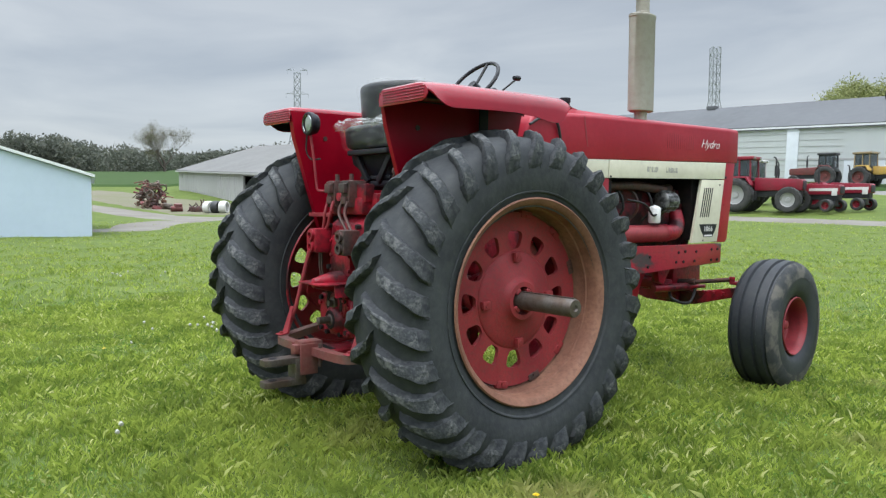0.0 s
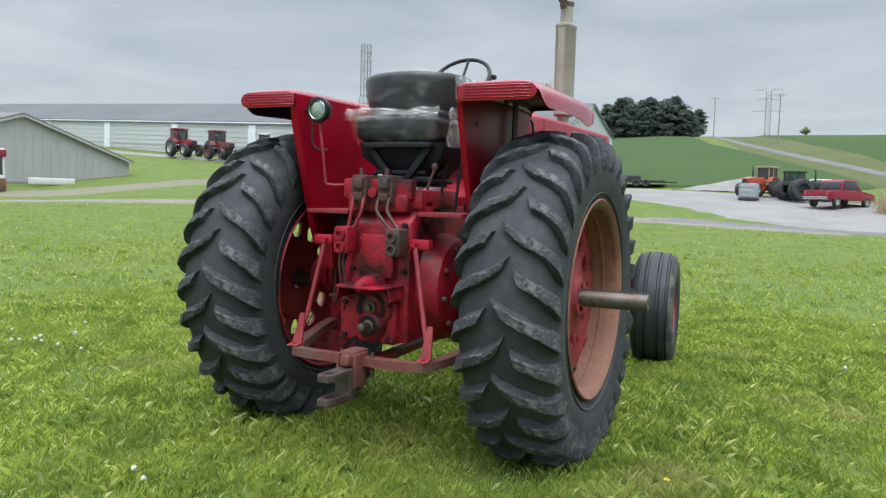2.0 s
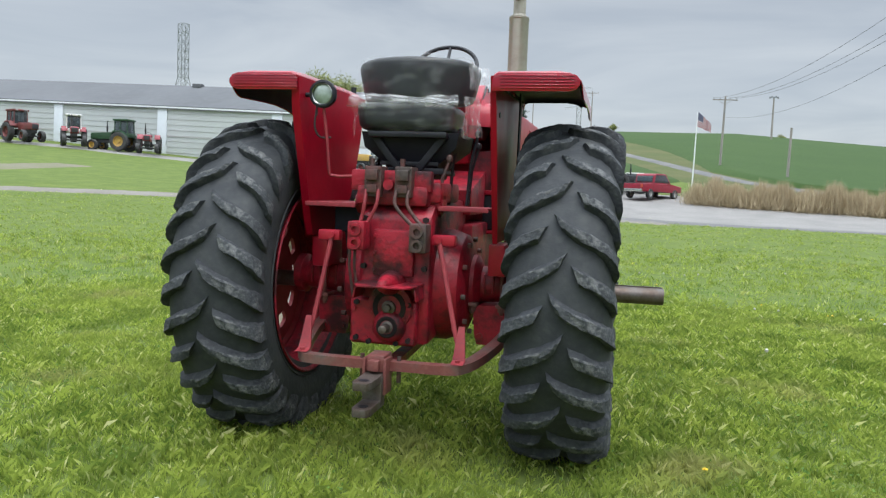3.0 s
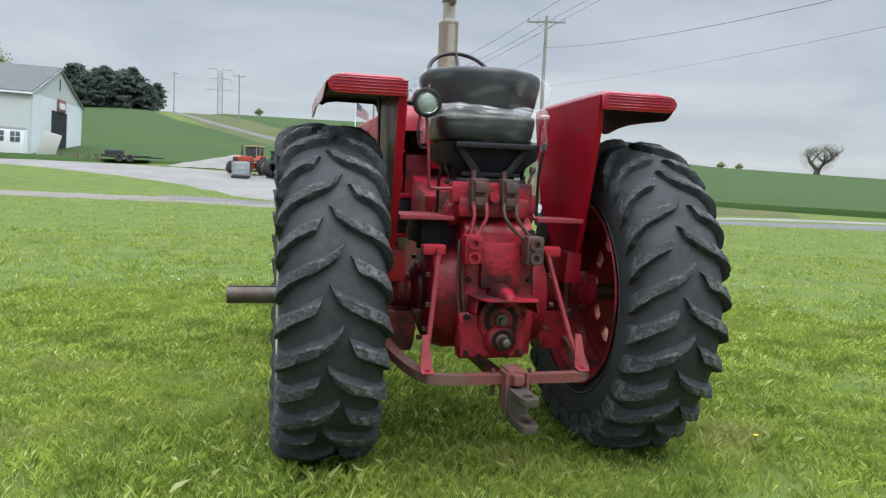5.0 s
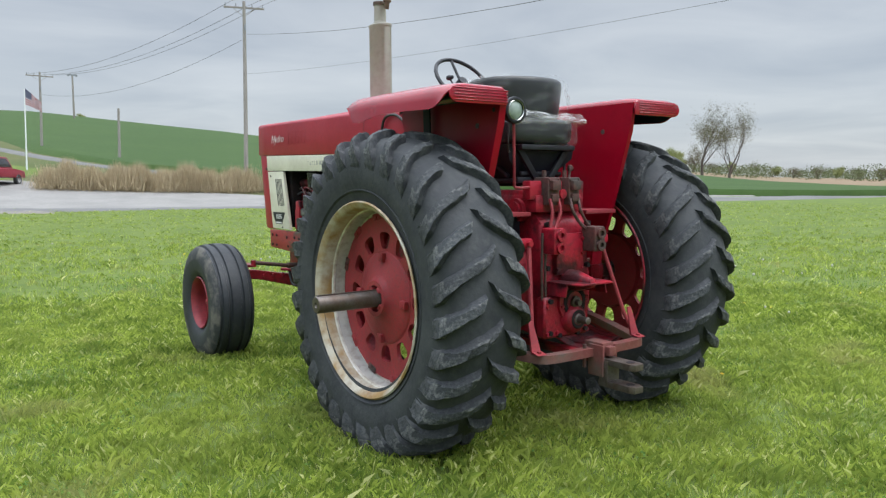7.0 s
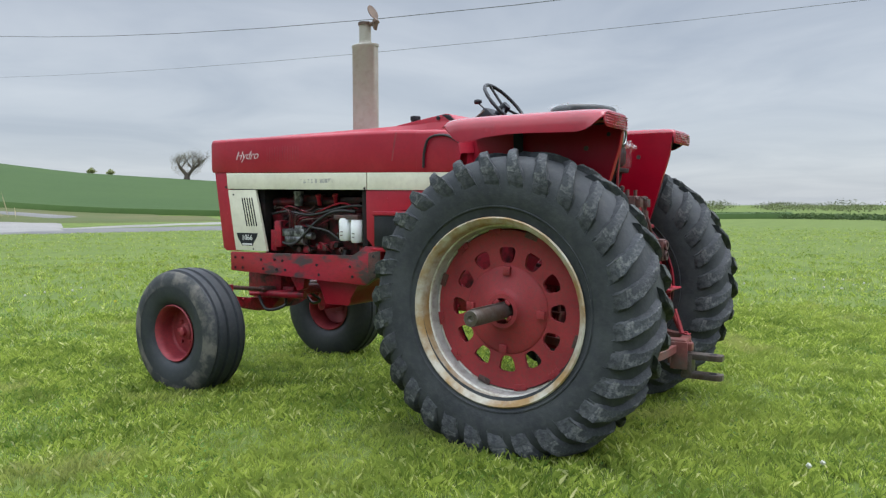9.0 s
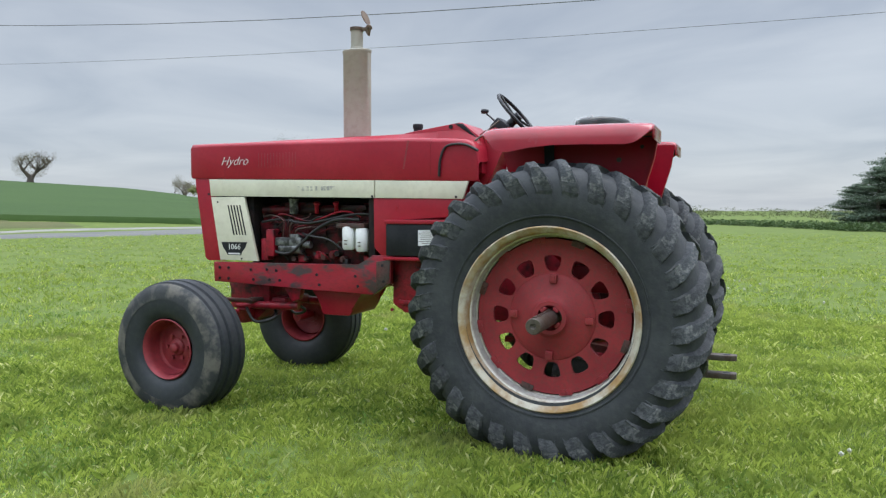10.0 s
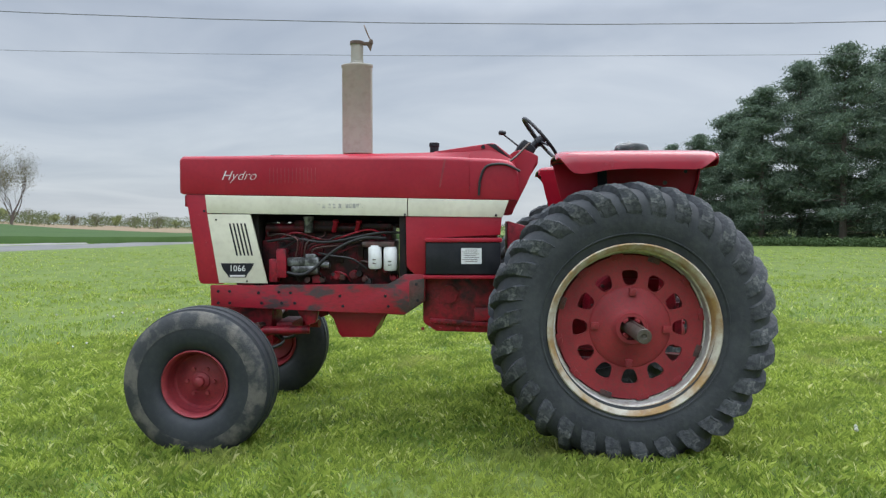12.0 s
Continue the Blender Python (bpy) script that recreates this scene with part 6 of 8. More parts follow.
def gable_building(name, label, m, length, width, eave, ridge, wall_mat, roof_mat, ribs=0.9, trim=None, sink=3.0, overhang=0.35, gable_ribs=True, opening=None, rib_proud=0.03):
    """A shed: the long wall runs along -x from the origin, the gable along +y; parts in its own frame, opening (x0, x1, top) in the long wall."""
    t = thing(name, label, "building", m)
    bm = B()
    cuts = [(0.0, length)]
    if opening:
        x0, x1, top = opening
        wall_quad(bm, (0, 0), (-x0, 0), -sink, eave, 0.2, (0, -1))
        wall_quad(bm, (-x1, 0), (-length, 0), -sink, eave, 0.2, (0, -1))
        wall_quad(bm, (-x0, 0), (-x1, 0), top, eave, 0.2, (0, -1))
    else:
        wall_quad(bm, (0, 0), (-length, 0), -sink, eave, 0.2, (0, -1))
    part("wall", bm, wall_mat, t)
    for x in (0.0, -length):
        bm = B()
        s = 1 if x == 0 else -1
        slab(bm, [(0.2, -sink), (width - 0.2, -sink), (width - 0.2, eave), (width / 2, ridge), (0.2, eave)], "X", x - 0.2 * s, x + 0.0 * s)
        part("gable_wall", bm, wall_mat, t)
    bm = B()
    wall_quad(bm, (0, width), (-length, width), -sink, eave, 0.2, (0, 1))
    part("wall", bm, wall_mat, t)
    for s in (0, 1):
        bm = B()
        y0, y1 = (-overhang, width / 2) if s == 0 else (width + overhang, width / 2)
        z0 = eave - overhang * (ridge - eave) / (width / 2)
        pts = [(y0, z0 + 0.02), (y1, ridge + 0.02), (y1, ridge + 0.18), (y0, z0 + 0.18)]
        slab(bm, pts, "X", overhang, -length - overhang)
        part("roof", bm, roof_mat, t)
    bm = B()
    wall_quad(bm, (overhang, -overhang - 0.02), (-length - overhang, -overhang - 0.02), eave - 0.16, eave + 0.02, 0.06, (0, -1))
    part("fascia", bm, trim or TRIM, t)
    # roof edge boards on the gable
    bm = B()
    for s in (0, 1):
        y0 = -overhang if s == 0 else width + overhang
        z0 = eave - overhang * (ridge - eave) / (width / 2)
        slab(bm, [(y0, z0 - 0.14), (width / 2, ridge - 0.14), (width / 2, ridge + 0.03), (y0, z0 + 0.03)], "X", overhang + 0.05, overhang - 0.05)
    part("barge_board", bm, trim or TRIM, t)
    if ribs:
        bm = B()
        n = int(length / ribs)
        for k in range(n):
            x = -ribs * (k + 0.5)
            if opening and opening[0] - 0.1 < -x < opening[1] + 0.1:
                continue
            wall_quad(bm, (x + 0.05, -rib_proud), (x - 0.05, -rib_proud), -sink, eave - 0.02, rib_proud + 0.01, (0, -1))
        if gable_ribs:
            for k in range(int(width / ribs)):
                y = ribs * (k + 0.5)
                z = eave + (ridge - eave) * (1 - abs(y - width / 2) / (width / 2))
                wall_quad(bm, (rib_proud, y - 0.05), (rib_proud, y + 0.05), -sink, z - 0.05, rib_proud + 0.01, (1, 0))
        tagged(part("siding_ribs", bm, wall_mat, t), kind="stuff")
    return t


def frame_at(x, y, z, ux, uy, tilt=0.0):
    """Pose whose -x axis points along (ux, uy)."""
    a = math.degrees(math.atan2(-uy, -ux))
    return pose(x, y, z, 0, 0, a) @ pose(0, 0, 0, 0, tilt, 0)


# machine shed with an open bay
shed = gable_building("machine_shed", "grey ribbed steel machine shed with pale roof and open bay", frame_at(-60.2, 29.0, 1.2, -0.995, 0.10, 2.2), 35, 21, 2.45, 5.9, SIDING, ROOF_PALE, 0.8, SIDING, opening=(3.8, 9.5, 2.15))
bm = B()
box(bm, (-6.6, 4.0, 1.0), (9.0, 0.2, 4.5))
box(bm, (-6.6, 2.0, -0.02), (9.0, 4.2, 0.1))
part("dark_bay", bm, DARK, shed)
bm = B()
wall_quad(bm, (0.06, 0.4), (0.06, 20.6), -2.0, 0.25, 0.08, (1, 0))
part("base_board", bm, material("dark_base_board", (0.20, 0.21, 0.21), 0.7), shed)

# long barn with its gable end to the yard
barn = gable_building("long_barn", "long pale barn with blue-grey roof and open gable door", frame_at(-22.3, 74.6, 2.75, -0.997, 0.075, 2.0), 140, 15.2, 6.0, 9.2, SIDING_GREEN, ROOF_GREY, 0, sink=5.0, overhang=0.16)
for y0, y1, z0, z1 in ((0.3, 5.4, -3.0, 6.0), (9.9, 14.9, -3.0, 6.0), (5.4, 9.9, 4.9, 6.0)):
    bm = B()
    slab(bm, [(y0, z0), (y1, z0), (y1, z1), (y0, z1)], "X", 0.002, 0.04)
    part("gable_cladding", bm, SIDING_WHITE, barn)
bm = B()
box(bm, (0.03, 7.65, 1.4), (0.05, 4.5, 7.0))
part("door_opening", bm, DARK, barn)
bm = B()
box(bm, (0.14, 10.2, 1.4), (0.12, 0.7, 7.0), 0.02)
part("sliding_door", bm, SIDING_WHITE, barn)
bm = B()
box(bm, (0.16, 8.0, 5.55), (0.12, 2.3, 1.2), 0.02)
sign = part("sign", bm, material("dark_red_sign", (0.22, 0.09, 0.09), 0.5), barn, "small red and white sign over the barn door")
bm = B()
box(bm, (0.23, 8.0, 5.5), (0.02, 1.7, 0.6))
part("sign_bar", bm, TRIM, sign)
bm = B()
box(bm, (0.06, 7.6, 7.6), (0.08, 0.12, 1.2))
part("gable_post", bm, ROOF_GREY, barn)
for s in (-1, 1):
    bm = B()
    tube(bm, [(0.2, 7.6 + s * 7.7, 5.9), (0.2, 7.6, 9.15)], 0.07, 4)
    part("gable_edge", bm, ROOF_GREY, barn)
bm = B()
wall_quad(bm, (0.2, -0.26), (-140, -0.26), 5.72, 5.84, 0.06, (0, -1))
part("gutter", bm, ROOF_GREY, barn)
for k in range(9):
    bm = B()
    x = -14.5 - 15.0 * k
    box(bm, (x, -0.06, 2.0), (1.3, 0.10, 8.2), 0.01)
    part("wall_panel", bm, SIDING_WHITE, barn)
for k in range(9):
    bm = B()
    wall_quad(bm, (-9.2, -0.032), (-140, -0.032), 0.1 + 0.64 * k, 0.14 + 0.64 * k, 0.03, (0, -1))
    part("siding_lap", bm, SIDING, barn)
bm = B()
wall_quad(bm, (-0.3, -0.05), (-140, -0.05), 2.55, 2.75, 0.06, (0, -1))
part("wall_rail", bm, SIDING, barn)
bm = B()
wall_quad(bm, (-0.2, -0.03), (-9.0, -0.03), -3.0, 2.5, 0.05, (0, -1))
part("lower_cladding", bm, SIDING_WHITE, barn)
bm = B()
box(bm, (-1.9, -0.10, 0.85), (2.9, 0.12, 3.0), 0.02)
door = part("yard_door", bm, TRIM, barn, "white double door with two small windows")
for x in (-1.2, -2.6):
    bm = B()
    box(bm, (x, -0.17, 1.85), (0.85, 0.05, 0.95), 0.01)
    part("window", bm, GLASS, door)
    bm = B()
    box(bm, (x, -0.185, 1.85), (0.06, 0.05, 0.95))
    box(bm, (x, -0.185, 1.85), (0.85, 0.05, 0.06))
    part("window_bar", bm, TRIM, door)
for x, y in ((-30, 7.25),):
    bm = B()
    box(bm, (x, y, 9.35 if y > 7 else 8.4), (1.2, 0.8, 0.5), 0.05)
    part("roof_vent", bm, ROOF_GREY, barn)
bm = B()
cyl(bm, (-8.5, 6.6, 9.0), (-8.5, 6.6, 9.75), 0.3)
part("flue", bm, DARK, barn)

# small shed beside the lawn
t = thing("garden_shed", "pale blue-white shed with a white-edged low roof", "building", pose(-24.6, 4.4, 0.0, 0, 0, -104))
bm = B()
slab(bm, [(0.0, -0.3), (9.0, -0.3), (9.0, 2.0), (4.5, 3.42), (0.0, 2.0)], "Y", -12.0, 0.0)
part("wall", bm, BLUE_WHITE, t)
for s in (0, 1):
    bm = B()
    pts = [(-0.12, 1.985), (4.5, 3.44), (4.5, 3.54), (-0.12, 2.085)]
    if s:
        pts = [(9.0 - x, z) for x, z in pts]
    slab(bm, pts, "Y", -12.15, 0.12)
    part("roof", bm, TRIM, t)

# sheet board leaning by the barn door
bm = B()
box(bm, (0, 0, 1.12), (1.7, 0.06, 2.4), 0.01, (14, 12, 0))
ob = finish("sheet_board", bm, PLYWOOD)
ob.matrix_basis = pose(-20.6, 74.6, float(land(-20.6, 74.6)), 0, 0, 40)
tagged(ob, "large white sheet board leaning on the barn", "board")

# ---------------------------------------------------------------- farm machines in the yard
M_RED = material("yard_red_paint", (0.25, 0.008, 0.028), 0.4, second=(0.20, 0.018, 0.03), scale=1.5, fine=(0.12, 0.02, 0.025), fine_scale=8, fine_amount=0.4)
M_DARKRED = material("yard_dull_red_paint", (0.18, 0.04, 0.04), 0.5, second=(0.12, 0.045, 0.04), scale=2, fine=(0.08, 0.03, 0.03), fine_scale=8, fine_amount=0.4)
M_YELLOW = material("yard_yellow_paint", (0.50, 0.32, 0.06), 0.5, second=(0.42, 0.27, 0.10), scale=2, fine=(0.2, 0.13, 0.06), fine_scale=9, fine_amount=0.4)
M_TAN = material("yard_tan_cab", (0.30, 0.22, 0.12), 0.6, second=(0.22, 0.17, 0.10), scale=3)
M_GREEN = material("yard_dark_green_paint", (0.025, 0.07, 0.03), 0.45, second=(0.02, 0.05, 0.025), scale=3)
M_ORANGE = material("yard_orange_red_paint", (0.45, 0.07, 0.03), 0.5, second=(0.35, 0.05, 0.03), scale=3)
M_WHITE = material("yard_white_paint", (0.62, 0.62, 0.60), 0.4, fine=(0.4, 0.38, 0.35), fine_scale=6, fine_amount=0.3)
M_BLACK = material("yard_black", (0.02, 0.021, 0.024), 0.5, second=(0.035, 0.036, 0.04), scale=4)
M_TYRE = material("yard_tyre", (0.03, 0.031, 0.033), 0.8, second=(0.055, 0.055, 0.052), scale=5, bump=0.2, bump_scale=20)
M_HUB = material("yard_silver_hub", (0.40, 0.40, 0.40), 0.45, 0.4)
M_RUSTY = material("yard_rusty_iron", (0.16, 0.075, 0.045), 0.85, second=(0.08, 0.05, 0.04), scale=3, fine=(0.24, 0.12, 0.07), fine_scale=12, fine_amount=0.4)


def yard_wheel(parent, x, y, r, w, hub_mat, lugs=True):
    bm = B()
    prof = [(-w * 0.42, r * 0.55), (-w * 0.5, r * 0.72), (-w * 0.47, r * 0.9), (-w * 0.36, r * 0.96), (w * 0.36, r * 0.96), (w * 0.47, r * 0.9), (w * 0.5, r * 0.72), (w * 0.42, r * 0.55)]
    lathe(bm, prof, 28)
    if lugs:
        n = 18
        for s in (-1, 1):
            for k in range(n):
                t = 2 * math.pi * (k + 0.25 * (s + 1)) / n
                rows = []
                for q, u in ((0.0, 0.0), (0.5, 0.24), (1.0, 0.5)):
                    th = t + 0.22 * q
                    rows.append([(s * u * w, rr * math.cos(th + d), rr * math.sin(th + d)) for rr, d in ((r * 0.93, -0.05), (r * (1.0 - 0.05 * q), -0.03), (r * (1.0 - 0.05 * q), 0.03), (r * 0.93, 0.05))])
                loft(bm, rows)
    tyre = part("wheel", bm, M_TYRE, parent)
    tyre.location = (x, y, r)
    bm = B()
    s = 1 if x > 0 else -1
    lathe(bm, [(s * w * 0.44, r * 0.60), (s * w * 0.42, r * 0.56), (s * w * 0.10, r * 0.50), (s * w * 0.05, r * 0.2), (s * w * 0.2, r * 0.16), (s * w * 0.2, 0.0)], 24)
    lathe(bm, [(-s * w * 0.44, r * 0.60), (-s * w * 0.30, r * 0.5), (s * w * 0.05, r * 0.48)], 24)
    part("rim", bm, hub_mat, tyre)
    return tyre


def farm_tractor(label, m, body, hub_mat, cab=None, rear=0.85, front=0.5, hood_h=1.65, cab_h=2.75, stripe=None, duals=False, stack=True, group="tractors parked in the yard"):
    """A farm tractor that faces +y, its rear axle over the origin."""
    t = thing("tractor", label, "tractor", m, group)
    for s in (1, -1):
        yard_wheel(t, s * 0.85, 0.0, rear, 0.48, hub_mat)
        if duals:
            yard_wheel(t, s * 1.40, 0.0, rear, 0.48, hub_mat)
        yard_wheel(t, s * 0.80, 2.55, front, 0.36, hub_mat, front > 0.55)
    bm = B()
    slab(bm, [(0.75, hood_h - 0.62), (3.02, hood_h - 0.62), (3.06, hood_h - 0.2), (2.98, hood_h - 0.06), (0.75, hood_h + 0.04)], "X", -0.33, 0.33, 0.05)
    part("hood", bm, body, t)
    bm = B()
    box(bm, (0, 1.85, hood_h - 0.75), (0.44, 2.2, 0.36), 0.03)
    box(bm, (0, 0.2, rear), (0.55, 1.3, 0.55), 0.05)
    cyl(bm, (-0.8, 0, rear), (0.8, 0, rear), 0.11)
    cyl(bm, (-0.75, 2.55, front), (0.75, 2.55, front), 0.07)
    box(bm, (0, 2.55, front + 0.15), (0.4, 0.4, 0.35), 0.04)
    box(bm, (0, -0.75, rear - 0.35), (0.5, 0.35, 0.12), 0.03)
    part("chassis", bm, M_BLACK if body is not M_ORANGE else body, t)
    bm = B()
    box(bm, (0, 3.055, hood_h - 0.36), (0.5, 0.03, 0.42), 0.01)
    part("grille", bm, M_BLACK, t)
    if stripe:
        for s in (1, -1):
            bm = B()
            box(bm, (s * 0.332, 2.1, hood_h - 0.34), (0.01, 1.7, 0.16), 0.003)
            part("side_stripe", bm, stripe, t)
            bm = B()
            box(bm, (s * 0.334, 2.75, hood_h - 0.52), (0.01, 0.32, 0.34), 0.003)
            part("side_panel", bm, stripe, t)
    for s in (1, -1):
        bm = B()
        slab(bm, [(-0.62, rear + 0.55), (-0.72, rear + 0.35), (-0.66, rear + 0.35), (-0.55, rear + 0.50), (-0.2, rear + 0.86), (0.5, rear + 0.86), (0.72, rear + 0.5), (0.78, rear + 0.5), (0.54, rear + 0.93), (-0.22, rear + 0.93)], "X", s * 0.5, s * 1.0, 0.015)
        part("fender", bm, body, t)
    if stack:
        bm = B()
        cyl(bm, (0.2, 1.75, hood_h), (0.2, 1.75, hood_h + 0.9), 0.045)
        cyl(bm, (0.2, 1.75, hood_h + 0.1), (0.2, 1.75, hood_h + 0.6), 0.08)
        tube(bm, [(0.2, 1.75, hood_h + 0.9), (0.2, 1.72, hood_h + 1.0), (0.2, 1.62, hood_h + 1.05)], 0.04, 8)
        part("exhaust_stack", bm, M_BLACK, t)
    if cab:
        bm = B()
        z0, z1 = rear + 0.45, cab_h
        box(bm, (0, -0.02, z0 + 0.12), (1.25, 1.35, 0.35), 0.05)
        c = part("cab", bm, cab, t)
        for x, y in ((0.58, 0.62), (-0.58, 0.62), (0.60, -0.62), (-0.60, -0.62), (0.6, 0.05), (-0.6, 0.05)):
            part("cab_post", tube(B(), [(x, y, z0 + 0.2), (x * 0.96, y * 0.94, z1 - 0.08)], 0.045, 6), cab, c)
        bm = B()
        box(bm, (0, 0, z1), (1.36, 1.5, 0.17), 0.06)
        part("roof", bm, cab, c)
        bm = B()
        box(bm, (0, 0, (z0 + 0.2 + z1) / 2), (1.12, 1.18, z1 - z0 - 0.3), 0.02)
        part("window", bm, GLASS, c)
        bm = B()
        box(bm, (0, -0.2, z0 + 0.4), (0.5, 0.5, 0.3), 0.06)
        box(bm, (0, -0.42, z0 + 0.75), (0.5, 0.14, 0.6), 0.06)
        part("seat", bm, M_BLACK, c)
        for s in (1, -1):
            part("work_light", box(B(), (s * 0.4, 0.76, z1 - 0.02), (0.2, 0.05, 0.1), 0.02), CHROME, c)
    else:
        bm = B()
        box(bm, (0, 0.0, rear + 0.42), (0.5, 0.45, 0.12), 0.04)
        box(bm, (0, -0.2, rear + 0.70), (0.5, 0.1, 0.45), 0.04)
        part("seat", bm, M_BLACK, t)
        bm = B()
        tube(bm, [Vector((0.2 * math.cos(a), 0.62 + 0.1 * math.sin(a), rear + 0.95 + 0.17 * math.sin(a))) for a in [2 * math.pi * k / 20 for k in range(20)]], 0.015, 6, close=True)
        cyl(bm, (0, 0.85, rear + 0.7), (0, 0.62, rear + 0.95), 0.025)
        part("steering_wheel", bm, M_BLACK, t)
    return t


def on_land(x, y, heading, lift=0.05, scale=1.0):
    """Pose on the ground at x, y; heading: degrees clockwise from +y."""
    return pose(x, y, float(land(x, y)) + lift, 0, 0, -heading) @ Matrix.Scale(scale, 4)


# row in front of the barn
farm_tractor("red tractor with a closed cab, silver hubs, by the barn", on_land(-73.2, 71.6, 108, 0.08, 1.3), M_RED, M_HUB, M_RED, 0.9, 0.62)
farm_tractor("dull red cab tractor with dark wheels by the barn", on_land(-66.8, 71.6, 112, 0.08, 1.3), M_DARKRED, M_DARKRED, M_DARKRED, 0.85, 0.5)
farm_tractor("red tractor with white striped hood by the barn", on_land(-60.0, 72.4, 140, 0.08, 1.26), M_RED, M_RED, M_WHITE, 0.8, 0.45, stripe=M_WHITE)
farm_tractor("dark green cab tractor with yellow hubs by the barn", on_land(-53.6, 72.6, -95, 0.08, 1.26), M_GREEN, M_YELLOW, M_GREEN, 0.85, 0.5)
farm_tractor("red tractor with white side stripe by the barn", on_land(-51.0, 73.4, 150, 0.08, 1.2), M_RED, M_RED, None, 0.8, 0.42, stripe=M_WHITE)
# group near the track
farm_tractor("large red cab tractor with silver-hubbed front wheels", on_land(-22.7, 42.4, 80, 0.0, 1.22), M_RED, M_HUB, M_RED, 0.88, 0.64, hood_h=1.72, cab_h=2.75)
farm_tractor("red open tractor with white striped hood on grass", on_land(-20.4, 44.2, 92, 0.0, 1.02), M_RED, M_RED, None, 0.75, 0.38, stripe=M_WHITE)
farm_tractor("second red tractor with white hood panel on grass", on_land(-19.6, 46.4, 92, 0.0, 1.02), M_RED, M_RED, None, 0.75, 0.38, stripe=M_WHITE)
farm_tractor("red and white cab tractor behind the large one", on_land(-25.5, 48.5, 85, 0.0, 1.1), M_RED, M_RED, M_WHITE, 0.8, 0.45)
farm_tractor("dark red cab tractor with black stack by the barn", on_land(-31.0, 71.6, -100, 0.08, 1.12), M_DARKRED, M_DARKRED, M_BLACK, 0.88, 0.5)
farm_tractor("yellow tractor with a boxy tan cab by the barn", on_land(-27.6, 71.6, 97, 0.08, 1.16), M_YELLOW, M_DARKRED, M_TAN, 0.85, 0.42)
# machines on the gravel
farm_tractor("orange-red tractor with a tan cab frame on gravel", on_land(-1.9, 64.2, -148, 0.08, 0.92), M_ORANGE, M_HUB, M_TAN, 0.8, 0.6, cab_h=2.6)
farm_tractor("black tractor with big dual tyres on gravel", on_land(0.2, 61.2, 60, 0.08, 0.90), M_BLACK, M_BLACK, M_GREEN, 0.95, 0.8, duals=True, cab_h=2.5)

# stripped cab unit by the shed
t = thing("tractor_cab", "white and red cab on a rusty engine by the shed", "machine", on_land(-53.2, 32.6, 100, -0.12, 1.15))
bm = B()
for x, y in ((0.7, 0.75), (-0.7, 0.75), (0.7, -0.75), (-0.7, -0.75), (0.7, 0.0), (-0.7, 0.0)):
    tube(bm, [(x, y, 0.9), (x * 0.95, y * 0.95, 2.65)], 0.07, 6)
box(bm, (0, 0, 0.95), (1.5, 1.6, 0.35), 0.05)
part("cab_frame", bm, M_WHITE, t)
bm = B()
box(bm, (0, -0.1, 2.72), (1.6, 1.75, 0.28), 0.08)
part("roof", bm, M_WHITE, t)
bm = B()
box(bm, (0, 0.72, 2.55), (1.62, 0.35, 0.45), 0.06)
part("visor", bm, M_RED, t)
bm = B()
box(bm, (0, 0, 1.85), (1.30, 1.40, 1.35), 0.02)
part("window", bm, GLASS, t)
bm = B()
box(bm, (0, 0.9, 0.55), (1.0, 1.3, 0.8), 0.1)
box(bm, (0.3, 1.4, 0.45), (0.5, 0.6, 0.6), 0.1)
cyl(bm, (-0.7, -0.2, 0.5), (0.7, -0.2, 0.5), 0.35)
part("engine", bm, M_RUSTY, t)
bm = B()
box(bm, (0, 0, 0.35), (3.6, 0.9, 0.55), 0.08)
ob = finish("snow_blade", bm, M_WHITE)
ob.matrix_basis = on_land(-55.4, 39.6, 95, 0.0)
tagged(ob, "long white blade attachment by the shed wall", "blade")

# heap of rusty machine parts beside the shed
rng = random.Random(11)
SCRAP = (M_RUSTY, material("dull_brown_scrap", (0.11, 0.075, 0.055), 0.85, second=(0.16, 0.10, 0.075), scale=3), BARE, material("grey_brown_scrap", (0.17, 0.145, 0.12), 0.8, second=(0.09, 0.07, 0.06), scale=4), M_DARKRED)
for k in range(96):
    bm = B()
    w = rng.uniform(0.35, 0.9)
    kind = rng.random()
    if kind < 0.45:
        box(bm, (0, 0, 0), (w, rng.uniform(0.2, 0.5), rng.uniform(0.12, 0.35)), 0.04, (rng.uniform(-20, 20), rng.uniform(-20, 20), rng.uniform(0, 180)), 1)
    elif kind < 0.8:
        tube(bm, [(-w, 0, 0), (0, rng.uniform(-0.2, 0.2), rng.uniform(-0.1, 0.3)), (w, 0.2, rng.uniform(-0.2, 0.2))], 0.05, 6)
    else:
        lathe(bm, [(-0.08, 0.28), (-0.08, 0.38), (0.08, 0.38), (0.08, 0.28)], 14, closed=True)
    ob = finish("scrap_part", bm, SCRAP[k % 5])
    layer = k % 8
    reach = 2.3 - 0.16 * layer
    x, y = -69.5 + rng.uniform(-reach, reach), 20.8 + rng.uniform(-1.0, 1.0)
    ob.matrix_basis = pose(x, y, float(land(x, y)) + 0.16 + 0.30 * layer, rng.uniform(-15, 15), rng.uniform(-15, 15), rng.uniform(0, 360))
    tagged(ob, "rusty piece of scrap farm machinery in a heap", "scrap", "scrap heap by the shed")
bm = B()
box(bm, (0, 0, 0.30), (3.4, 0.9, 0.22), 0.05)
